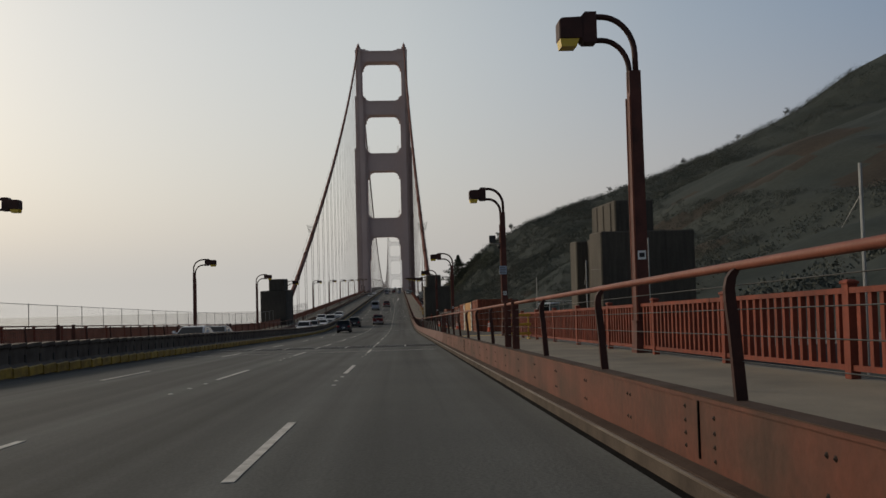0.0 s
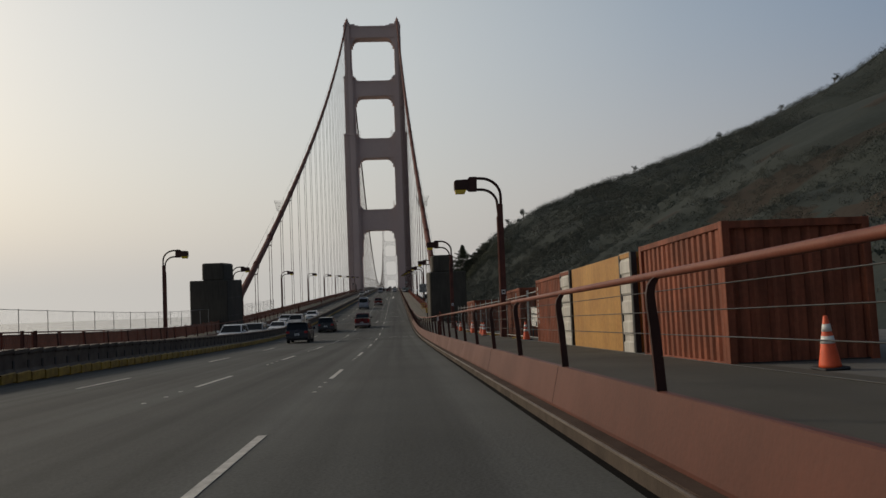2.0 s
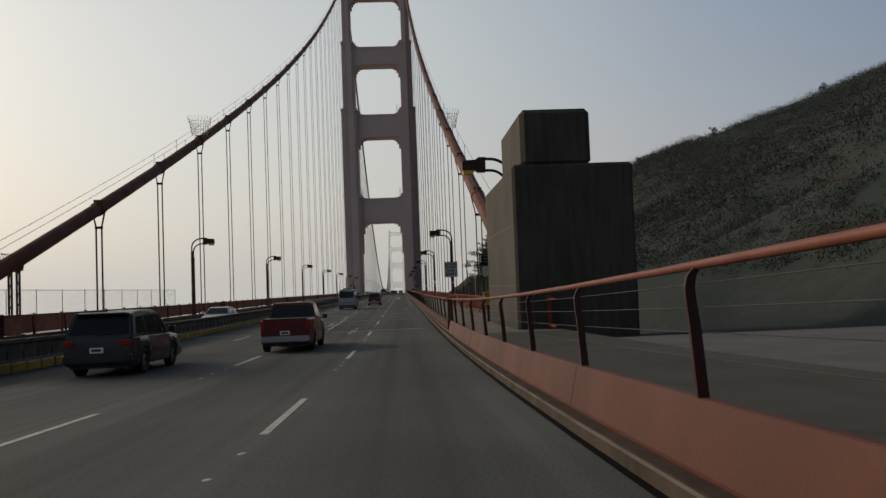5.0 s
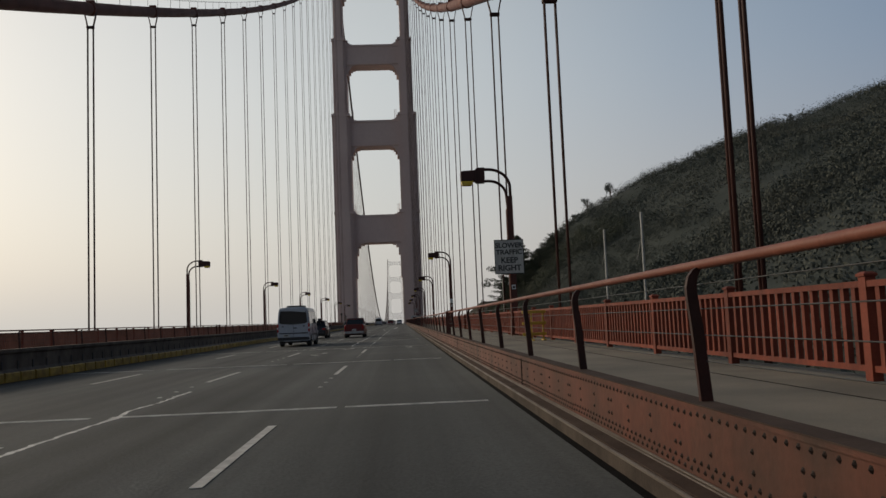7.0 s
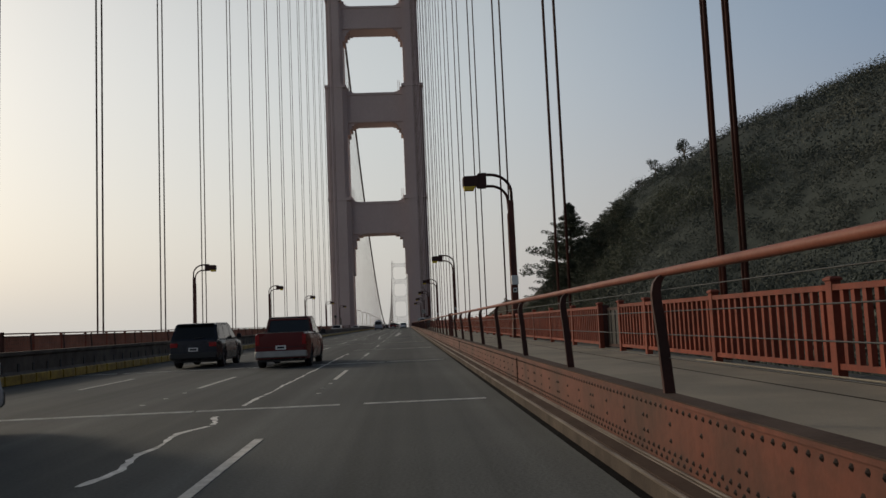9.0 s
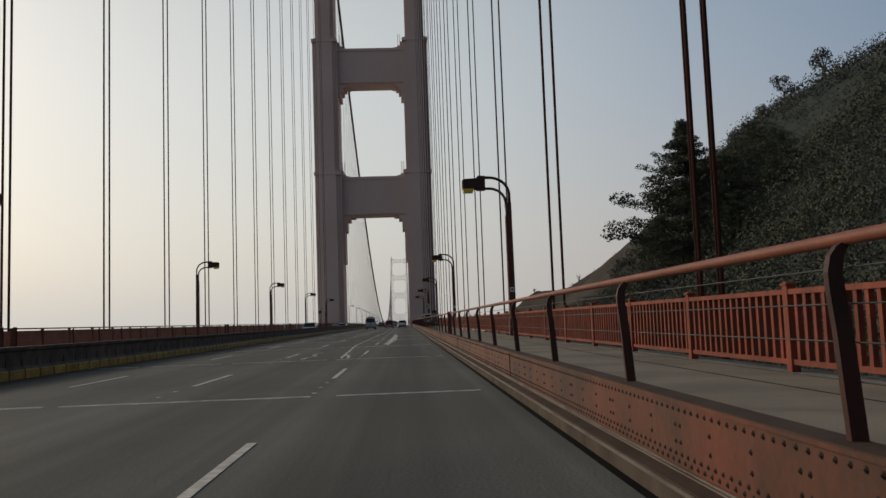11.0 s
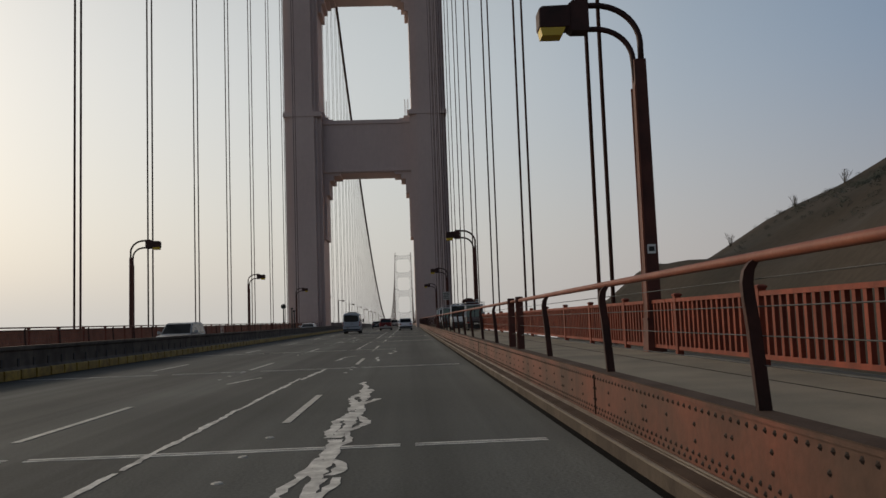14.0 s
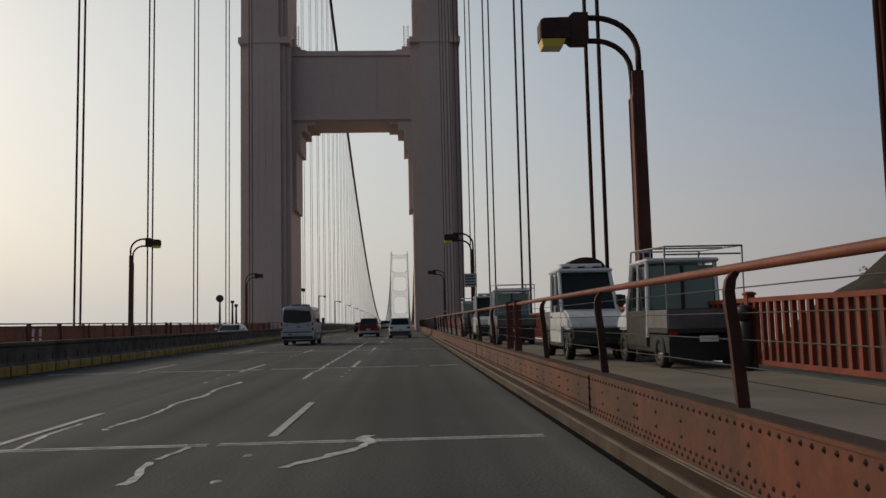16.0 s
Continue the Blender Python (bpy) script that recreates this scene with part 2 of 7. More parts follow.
CONTAINER = material("red_container_paint", (.285, .085, .044), 0.65, vary=0.3, scale=0.9, fine=14, bump=0.15, tint=(.165, .055, .032), streak=0.5, rand=0.15, spec=0.25)
OCHRE = material("yellow_container_paint", (.43, .225, .045), 0.6, vary=0.34, scale=0.9, fine=9, bump=0.14, tint=(.34, .165, .035), streak=0.18)
DOOR_WHITE = material("chalky_white_paint", (.55, .54, .50), 0.6, vary=0.2, scale=1.5, fine=20, bump=0.1, tint=(.38, .36, .33), streak=0.25)
CONE = material("cone_orange", (.72, .10, .03), 0.55, vary=0.15, scale=4, fine=30, bump=0.05)
BED_GREY = material("scuffed_grey_bed_paint", (.12, .115, .125), 0.55, vary=0.2, scale=3, fine=30, bump=0.05, tint=(.08, .075, .08))
TYRE = material("tyre_rubber", (.014, .014, .014), 0.8, vary=0.3, scale=6, fine=60, bump=0.3)
RIM = material("alloy_rim", (.30, .30, .31), 0.35, metal=0.8, vary=0.15, bump=0.0)
WINDOW = glass("tinted_window", (.009, .011, .013), 0.08, 0.28)
CAB_GLASS = glass("cab_glass", (.05, .062, .062), 0.08, 0.35)
CLEAR = glass("pale_window", (.20, .27, .25), 0.06)
TAIL = glass("tail_light_red", (.30, .010, .012), 0.2)
HEAD = glass("headlight_glass", (.70, .70, .68), 0.12)


def car_paint(name, colour, rough=0.28):
    m = material(name, colour, rough, vary=0.06, scale=1.5, fine=6, bump=0.0, tint=tuple(c * 0.88 for c in colour), spec=0.3)
    m.node_tree.nodes["Principled BSDF"].inputs["Coat Weight"].default_value = 0.10
    return m


PAINT_NAVY = car_paint("navy_car_paint", (.010, .013, .022))
PAINT_RED = car_paint("dark_red_car_paint", (.13, .016, .016))
PAINT_WHITE_CAR = car_paint("white_car_paint", (.62, .64, .68))
PAINT_SILVER = car_paint("silver_car_paint", (.36, .37, .38))
PAINT_VAN = car_paint("silver_van_paint", (.40, .43, .48))
PAINT_CHARCOAL = car_paint("charcoal_car_paint", (.03, .032, .036))
# ---- helpers for building ----
def part(name, bm, mat, parent=None, label="", kind="", smooth=False):
    """Links a bmesh as one mesh object under a thing or under a part."""
    me = bpy.data.meshes.new(name)
    bmesh.ops.recalc_face_normals(bm, faces=bm.faces)
    bm.to_mesh(me)
    bm.free()
    for f in me.polygons:
        f.use_smooth = smooth
    for mm in (mat if isinstance(mat, (list, tuple)) else [mat]):
        me.materials.append(mm)
    ob = new(name, me)
    ob.parent = parent
    return tagged(ob, label, kind=kind)


def share(name, me, parent, x=0.0, y=0.0, z=0.0, rz=0.0):
    """One more object on a mesh that exists."""
    ob = new(name, me)
    ob.parent = parent
    ob.matrix_basis = pose(x, y, z, 0, 0, rz)
    return ob


def thing(name, label, category, group="", kind="", at=(0, 0, 0), rz=0.0):
    ob = new(name)
    ob.empty_display_size = 0.3
    ob.matrix_basis = pose(*at, 0, 0, rz)
    return tagged(ob, label, category, group, kind)


def box(bm, x0, x1, y0, y1, z0, z1, bevel=0.0):
    vs = [bm.verts.new((x, y, z)) for x in (x0, x1) for y in (y0, y1) for z in (z0, z1)]
    fs = [bm.faces.new([vs[i] for i in q]) for q in ((0, 1, 3, 2), (4, 6, 7, 5), (0, 4, 5, 1), (2, 3, 7, 6), (0, 2, 6, 4), (1, 5, 7, 3))]
    if bevel:
        es = list({e for f in fs for e in f.edges})
        bmesh.ops.bevel(bm, geom=es, offset=bevel, segments=1, affect="EDGES", clamp_overlap=True)
    return bm


def tube(bm, pts, r, n=8, caps=True, r2=None):
    """A tube along points; r2: the radius at the far end."""
    pts = [Vector(p) for p in pts]
    rings = []
    for i, p in enumerate(pts):
        d = (pts[min(i + 1, len(pts) - 1)] - pts[max(i - 1, 0)]).normalized()
        a = d.cross(Vector((0, 0, 1)) if abs(d.z) < 0.9 else Vector((1, 0, 0))).normalized()
        b = d.cross(a)
        rr = r if r2 is None else r + (r2 - r) * i / (len(pts) - 1)
        rings.append([bm.verts.new(p + a * rr * math.cos(2 * math.pi * k / n) + b * rr * math.sin(2 * math.pi * k / n)) for k in range(n)])
    for q, s in zip(rings, rings[1:]):
        for k in range(n):
            bm.faces.new((q[k], q[(k + 1) % n], s[(k + 1) % n], s[k]))
    if caps:
        bm.faces.new(rings[0])
        bm.faces.new(rings[-1])
    return bm


def prism(bm, poly, a, b, axis="y"):
    """Extrudes a polygon. axis y: poly is (x, z); axis x: poly is (y, z); axis z: poly is (x, y)."""
    def at(p, t):
        return {"y": (p[0], t, p[1]), "x": (t, p[0], p[1]), "z": (p[0], p[1], t)}[axis]
    v0, v1 = [bm.verts.new(at(p, a)) for p in poly], [bm.verts.new(at(p, b)) for p in poly]
    bm.faces.new(v0)
    bm.faces.new(v1)
    for i in range(len(poly)):
        j = (i + 1) % len(poly)
        bm.faces.new((v0[i], v0[j], v1[j], v1[i]))
    return bm


SLOPE, KINK, EASE = 0.0541, -91.7, 12.0
TOWER_Y, MAIN_SPAN, FALL = 267.4, 1280.0, 28.0
STATION = 15.24


def deck_z(y):
    """Height of the roadway: the approach comes down to the side span; the main span falls away behind its crest."""
    u = (KINK - y) / EASE
    z = SLOPE * EASE * (u if u > 30 else math.log1p(math.exp(u)))
    if y > TOWER_Y:
        z -= FALL * ((y - TOWER_Y) / MAIN_SPAN) ** 2
    return z


def rows_y(a, b, step=None):
    """Places along the road: close together where it bends."""
    out, y = [a], a
    while y < b - 0.01:
        d = step or (5.0 if -150 < y < -40 else 15.24 if y < 300 else 40.0)
        y = min(y + d, b)
        out.append(y)
    return out


def sweep(bm, profile, ys, closed=True, sx=1):
    """Sweeps a section of (x, z above the roadway) along the road."""
    rings = [[bm.verts.new((sx * x, y, deck_z(y) + z)) for x, z in profile] for y in ys]
    n = len(profile)
    for a, b in zip(rings, rings[1:]):
        for k in range(n if closed else n - 1):
            bm.faces.new((a[k], a[(k + 1) % n], b[(k + 1) % n], b[k]))
    if closed:
        bm.faces.new(rings[0])
        bm.faces.new(rings[-1])
    return bm


# ---- the large structure ----
Y0, Y1 = -330.0, 1560.0
road = part("road", sweep(bmesh.new(), [(-9.67, 0), (9.67, 0), (9.67, -0.5), (-9.67, -0.5)], rows_y(Y0, Y1)), ASPHALT, kind="structure")
tagged(road, "worn grey asphalt roadway of the bridge with lane marks", "road")

SIDEWALK_Z, GIRDER_Z, RAIL_X, OUTER_X = 0.45, 0.67, 10.03, 13.1
YARD_A, YARD_B = -176.0, -69.3
for sx, side in ((1, "west"), (-1, "east")):
    walkway = part("pavement_" + side, sweep(bmesh.new(), [(10.05, SIDEWALK_Z), (13.5, SIDEWALK_Z), (13.5, 0.1), (10.05, 0.1)], rows_y(Y0, Y1), sx=sx), CONCRETE, kind="structure")
    tagged(walkway, "raised concrete sidewalk along the bridge railing", "sidewalk")
    # the low kerb ledge at the roadway's edge and the riveted girder behind it
    kerb = part("kerb_" + side, sweep(bmesh.new(), [(9.70, -0.05), (9.70, 0.125), (9.712, 0.140), (9.93, 0.150), (9.93, -0.05)], rows_y(Y0, Y1), sx=sx), KERB, kind="structure")
    tagged(kerb, "stained concrete kerb ledge below the steel girder", "kerb")
    gutter = part("gutter_" + side, sweep(bmesh.new(), [(9.615, 0.004), (9.699, 0.004), (9.699, -0.02), (9.615, -0.02)], rows_y(Y0, Y1), sx=sx), GUTTER, kind="structure")
    tagged(gutter, "black gutter strip at the roadway edge", "gutter")
    nosing = part("kerb_nosing_" + side, sweep(bmesh.new(), [(9.694, 0.126), (9.694, 0.142), (9.706, 0.147), (9.722, 0.147), (9.722, 0.126)], rows_y(Y0, Y1), sx=sx), STEEL_WORN, kind="structure")
    tagged(nosing, "worn bright steel nosing on the kerb ledge", "trim")
    soot = part("kerb_channel_" + side, sweep(bmesh.new(), [(9.735, 0.138), (9.735, 0.154), (9.872, 0.160), (9.872, 0.138)], rows_y(Y0, Y1), sx=sx), SOOT, kind="structure")
    tagged(soot, "dark dirty channel between kerb and girder", "kerb channel")
    for zl in (0.165, 0.190):
        ledge = part("kerb_angle_" + side, sweep(bmesh.new(), [(9.870, zl - 0.008), (9.870, zl), (9.875, zl + 0.004), (9.89, zl + 0.004), (9.89, zl - 0.008)], rows_y(YARD_B, Y1), sx=sx), STEEL_WORN, kind="structure")
        tagged(ledge, "worn bare steel angle at the girder foot", "trim")
    riveted = [(9.905, 0.12), (9.905, 0.635), (9.888, 0.64), (9.888, GIRDER_Z), (10.06, GIRDER_Z), (10.06, 0.12)]
    sloped = [(9.880, 0.12), (9.880, 0.19), (9.985, GIRDER_Z - 0.01), (10.0, GIRDER_Z), (10.06, GIRDER_Z), (10.06, 0.12)]
    for prof, ya, yb, what in ((riveted, Y0, YARD_A, "orange painted steel girder edging the approach"), (sloped, YARD_A + 0.01, YARD_B, "smooth orange painted sloping kerb girder beside the yard"), (riveted, YARD_B + 0.01, Y1, "orange riveted steel girder edging the roadway")):
        girder = part("kerb_girder_" + side, sweep(bmesh.new(), prof, rows_y(ya, yb), sx=sx), ORANGE_SMOOTH if prof is sloped else ORANGE, kind="structure")
        tagged(girder, what, "girder")
        if prof is riveted:
            cover = part("girder_top_" + side, sweep(bmesh.new(), [(9.884, GIRDER_Z + 0.001), (9.884, GIRDER_Z + 0.010), (10.065, GIRDER_Z + 0.010), (10.065, GIRDER_Z + 0.001)], rows_y(ya, yb), sx=sx), SOOT, kind="structure")
            tagged(cover, "soot-stained top plate of the girder", "girder")
    # deep side truss under the sidewalk edge
    chord = part("edge_girder_" + side, sweep(bmesh.new(), [(13.3, 0.30), (14.3, 0.30), (14.3, -0.9), (13.3, -0.9)], rows_y(-66, Y1), sx=sx), ORANGE_DARK, kind="structure")
    tagged(chord, "orange steel edge girder of the bridge deck", "girder")

# water far below and out to the horizon; the hillside on the west bank
bm = bmesh.new()
for xs in [(-4600, 4600)]:
    vs = [bm.verts.new((x, y, -67 - 0.022 * (y - TOWER_Y))) for x, y in ((xs[0], -4000), (xs[1], -4000), (xs[1], 4600), (xs[0], 4600))]
    bm.faces.new(vs)
tagged(part("water", bm, SEA, kind="structure"), "grey hazy bay water far below the bridge", "water")


def along(table, x):
    """A height read off a table of (distance from the road's middle, height)."""
    for (a, p), (b, q) in zip(table, table[1:]):
        if x <= b:
            return p + (q - p) * (x - a) / (b - a)
    return table[-1][1]


# three crests that run away from the bridge and climb: the spur by the yard, the main spur, the last bare spur before the water
CREST_Y = (-43.0, 115.0, 178.0)
YARD_SPUR = ((14, -4.5), (22, -1.5), (26, 1.2), (40, 8.3), (45.4, 10.4), (49, 12.4), (56, 16.2), (60, 19.0), (64, 21.4), (90, 34), (270, 95))
MAIN_SPUR = ((14, -4), (22, 0.5), (28, 3.8), (32, 7.3), (36, 12.0), (43, 19.0), (50, 23.6), (61, 28.8), (68, 31.0), (80, 35.8), (100, 42.6), (120, 48.8), (140, 56.8), (160, 65.8), (180, 76), (202, 91), (270, 124))
BARE_SPUR = ((14, -8), (19, -2.8), (22.9, -0.5), (26, 2.0), (27.7, 2.8), (29.2, 4.1), (31.0, 5.6), (32, 6.0), (34.1, 5.3), (37, 5.9), (40, 7.7), (44, 10.1), (47, 11.5), (52, 13.5), (57, 16.2), (63, 20), (69, 25.5), (100, 38), (270, 90))


def smooth01(v):
    v = min(max(v, 0.0), 1.0)
    return v * v * (3 - 2 * v)


def ground_z(x, y):
    """Height of the land west of the road."""
    ya, yb, yc = CREST_Y
    if y < ya:
        fall = 1.0 - 0.42 * smooth01((ya - y) / 150)
        hill = along(YARD_SPUR, x)
        z = deck_z(y) * smooth01((x - 90) / -60) - 0.1 + (hill * fall if hill > 0 else hill)
        yard = smooth01((-58 - y) / 14) * smooth01((29 - x) / 4.5)
        z += (deck_z(y) - 0.1 - z) * yard
    elif y < yb:
        w = smooth01((y - ya) / (yb - ya))
        a, b = along(YARD_SPUR, x), along(MAIN_SPUR, x)
        z = a + (b - a) * w - (0.10 * max(b, 0) + 1.0) * math.sin(math.pi * w)
    elif y < yc:
        w = smooth01((y - yb) / (yc - yb))
        a, b = along(MAIN_SPUR, x), along(BARE_SPUR, x)
        z = a + (b - a) * w - 3.0 * math.sin(math.pi * w)
    else:
        z = along(BARE_SPUR, x) - (y - yc) * 1.1
    # a shelf of earth just under the west railing, ending before the bare spur drops to the water
    shelf = smooth01((18.5 - x) / 3) * smooth01((y - 60) / 30) * smooth01((157 - y) / 6)
    z += (0.28 - z) * shelf
    off = min(abs(y - c) for c in CREST_Y)
    rough = min(off / 12, 1.0) * smooth01((x - 26) / 8)
    z += rough * (noise.noise(Vector((x * 0.045, y * 0.045, 3))) * 2.6 + noise.noise(Vector((x * 0.13, y * 0.13, 7))) * 0.9)
    return max(z, -70)


def build_land():
    bm = bmesh.new()
    xs = [14.35, 16, 18.5, 21] + [23 + 1.5 * k for k in range(32)] + [72 + 4 * k for k in range(34)] + [210, 230, 270]
    ys = sorted([-420 + 10 * k for k in range(20)] + [-220 + 3.0 * k for k in range(150)] + [115.0, 178.0])
    grid = [[bm.verts.new((x, y, ground_z(x, y))) for x in xs] for y in ys]
    for a, b in zip(grid, grid[1:]):
        for k in range(len(xs) - 1):
            f = bm.faces.new((a[k], a[k + 1], b[k + 1], b[k]))
            # dry grass shows on the spur by the yard and on the bare spur
            m = f.calc_center_median()
            grass = noise.noise(Vector((m.x * 0.06, m.y * 0.06, 21))) > 0.08
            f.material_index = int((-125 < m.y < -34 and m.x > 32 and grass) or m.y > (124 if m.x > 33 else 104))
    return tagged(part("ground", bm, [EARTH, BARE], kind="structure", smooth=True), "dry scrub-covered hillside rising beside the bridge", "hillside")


land = build_land()

# the level yard beside the approach where the containers stand
tagged(part("yard", sweep(bmesh.new(), [(13.5, SIDEWALK_Z - 0.004), (24.5, SIDEWALK_Z - 0.004), (24.5, -0.6), (13.5, -0.6)], rows_y(-200, -84)), PLAZA, kind="structure"), "patched grey asphalt yard beside the approach", "yard")
tagged(part("pavement_yard", sweep(bmesh.new(), [(10.22, SIDEWALK_Z + 0.004), (13.49, SIDEWALK_Z + 0.004), (13.49, SIDEWALK_Z - 0.02), (10.22, SIDEWALK_Z - 0.02)], rows_y(-176.2, -78.0)), DARK_WALK, kind="structure"), "dark patched asphalt sidewalk beside the yard", "sidewalk")
tagged(part("verge", sweep(bmesh.new(), [(-13.5, SIDEWALK_Z - 0.05), (-22, SIDEWALK_Z - 0.1), (-22, -0.6), (-13.5, -0.6)], rows_y(Y0, -84)), PLAZA, kind="structure"), "asphalt strip behind the east railing", "verge")
# ---- lane marks, joints ----
def dash_mesh():
    bm = bmesh.new()
    box(bm, -0.055, 0.055, 0, 4.1, 0.001, 0.006)
    me = bpy.data.meshes.new("lane_dash")
    bm.to_mesh(me)
    bm.free()
    me.materials.append(PAINT_WHITE)
    return me


def dot_mesh():
    """A low round ceramic road marker."""
    bm = bmesh.new()
    n = 10
    lo = [bm.verts.new((0.055 * math.cos(2 * math.pi * k / n), 0.055 * math.sin(2 * math.pi * k / n), 0)) for k in range(n)]
    hi = [bm.verts.new((0.038 * math.cos(2 * math.pi * k / n), 0.038 * math.sin(2 * math.pi * k / n), 0.011)) for k in range(n)]
    bm.faces.new(hi)
    for k in range(n):
        bm.faces.new((lo[k], lo[(k + 1) % n], hi[(k + 1) % n], hi[k]))
    me = bpy.data.meshes.new("road_marker")
    bm.to_mesh(me)
    bm.free()
    me.materials.append(PAINT_WHITE)
    return me


DASH, DOT = dash_mesh(), dot_mesh()
for lx, off in ((6.2, -1.1), (3.1, -2.0), (-0.2, -0.6), (-6.6, 5.0)):
    for k in range(-24, 22):
        y = 95.5 + off + 14.63 * k
        ob = share("lane_dash", DASH, road, lx, y, deck_z(y) + 0.002)
        ob.rotation_euler.x = math.atan2(deck_z(y + 3.6) - deck_z(y), 3.6)
        if lx > 3:
            for d in (1.35, 2.7, 4.05):
                share("road_marker", DOT, road, lx + 0.03 * math.sin(y * d), y - d, deck_z(y - d))

rnd = random.Random(4)
for k in range(-4, 18):
    y = STATION * k
    x = -9.0
    while x < 9.2:
        w = rnd.uniform(1.5, 4.5)
        if rnd.random() < 0.97:
            for dy in (-0.06, 0.06):
                part("joint_strip", box(bmesh.new(), x, min(x + w, 9.3), y + dy - 0.028, y + dy + 0.028, deck_z(y) - 0.01, deck_z(y) + 0.005), SEAL, road)
        x += w + rnd.uniform(0.05, 0.5)


slope = math.degrees(math.atan2(deck_z(-180) - deck_z(-183), 3))
for y in (-181.4, -104.0):
    strip = part("joint_strip", box(bmesh.new(), -9.2, 9.3, -0.04, 0.04, -0.01, 0.006), SEAL, road)
    strip.matrix_basis = pose(0, y, deck_z(y), slope)


def scribble(x0, y0, x1, y1, w, seed, wob=0.12):
    """A poured line of crack sealant wandering along the roadway."""
    r = random.Random(seed)
    n = max(int(abs(y1 - y0) / 0.14), 12)
    waves = [(r.uniform(0.5, 1.0), r.uniform(1.6, 4.5), r.uniform(0, 6.28)) for _ in range(3)]
    bm = bmesh.new()
    rows, drift, fat = [], 0.0, 1.0
    for i in range(n + 1):
        f = i / n
        y = y0 + (y1 - y0) * f
        drift = 0.75 * drift + r.uniform(-0.30, 0.30) * wob + r.uniform(-0.2, 0.2) * w
        fat = 0.6 * fat + 0.4 * r.uniform(0.25, 1.6)
        x = x0 + (x1 - x0) * f + wob * 0.6 * sum(a * math.sin(6.28 * y / p + q) for a, p, q in waves) + drift
        z = deck_z(y) + 0.004 + seed * 0.0001
        rows.append((bm.verts.new((x - w * fat * r.uniform(0.6, 1.2), y, z)), bm.verts.new((x + w * fat * r.uniform(0.6, 1.2), y, z))))
    for a, b in zip(rows, rows[1:]):
        if r.random() > 0.03:
            bm.faces.new((a[0], a[1], b[1], b[0]))
    return part("crack_seal", bm, SEAL, road)


scribble(5.18, -64.0, 5.15, -57.5, 0.05, 1)
scribble(3.55, -58.0, 3.4, -41.0, 0.05, 2, 0.05)
scribble(5.12, 0.6, 5.2, 26.0, 0.04, 3, 0.03)
scribble(5.1, -6.5, 5.1, -1.0, 0.05, 4, 0.08)
scribble(5.09, -11.6, 5.07, -7.8, 0.05, 33, 0.02)
scribble(4.2, -24.0, 4.4, -20.5, 0.05, 14, 0.2)
scribble(5.49, 61.8, 5.02, 79.3, 0.055, 5, 0.02)
scribble(5.02, 79.3, 5.2, 118.0, 0.045, 17, 0.02)
scribble(5.75, 61.6, 5.55, 65.0, 0.06, 18, 0.12)
scribble(4.15, 62.2, 3.97, 69.0, 0.06, 19, 0.20)
scribble(2.76, -14.2, 2.99, -11.8, 0.05, 20, 0.12)
scribble(5.07, -18.0, 5.4, -15.6, 0.06, 21, 0.10)
scribble(8.3, -18.2, 8.26, -15.5, 0.05, 22, 0.14)
scribble(6.95, 80.0, 7.08, 114.0, 0.085, 31, 0.05)
scribble(6.85, 78.5, 6.95, 116.0, 0.07, 6, 0.08)
scribble(7.05, 84.0, 7.15, 112.0, 0.06, 15, 0.10)
scribble(7.25, 86.5, 7.2, 105.0, 0.05, 7, 0.08)
scribble(6.72, 79.5, 6.95, 98.0, 0.045, 25, 0.07)
scribble(5.3, 126.6, 5.41, 129.2, 0.06, 8, 0.04)
scribble(5.41, 129.2, 5.8, 130.3, 0.05, 23, 0.03)
scribble(7.1, 131.0, 7.14, 134.6, 0.05, 24, 0.10)
scribble(3.72, 117.0, 4.1, 118.9, 0.05, 9, 0.05)
scribble(5.3, 117.5, 5.45, 121.7, 0.065, 28, 0.03)
scribble(6.78, 125.3, 6.68, 128.4, 0.04, 29, 0.06)
scribble(5.32, 137.8, 5.33, 148.0, 0.045, 30, 0.02)
scribble(5.38, 150.2, 5.33, 152.5, 0.05, 10, 0.08)
scribble(3.92, 154.0, 3.9, 162.5, 0.045, 11, 0.05)
scribble(3.43, 152.4, 3.3, 154.8, 0.04, 16, 0.04)
scribble(5.3, 163.0, 5.14, 200.0, 0.045, 12, 0.04)
scribble(6.85, 150.8, 7.35, 152.8, 0.08, 13, 0.16)


# ---- suspension: towers, cables, ropes ----
def cable_z(y):
    if y <= TOWER_Y + 7:
        return 24.8 + 0.364 * y + 0.000342 * y * y
    u = (y - TOWER_Y - 7) / MAIN_SPAN
    return 24.8 + 0.364 * 275 + 0.000342 * 275 ** 2 - FALL * u - 4 * 137 * u * (1 - u)


CABLE_X = 13.72


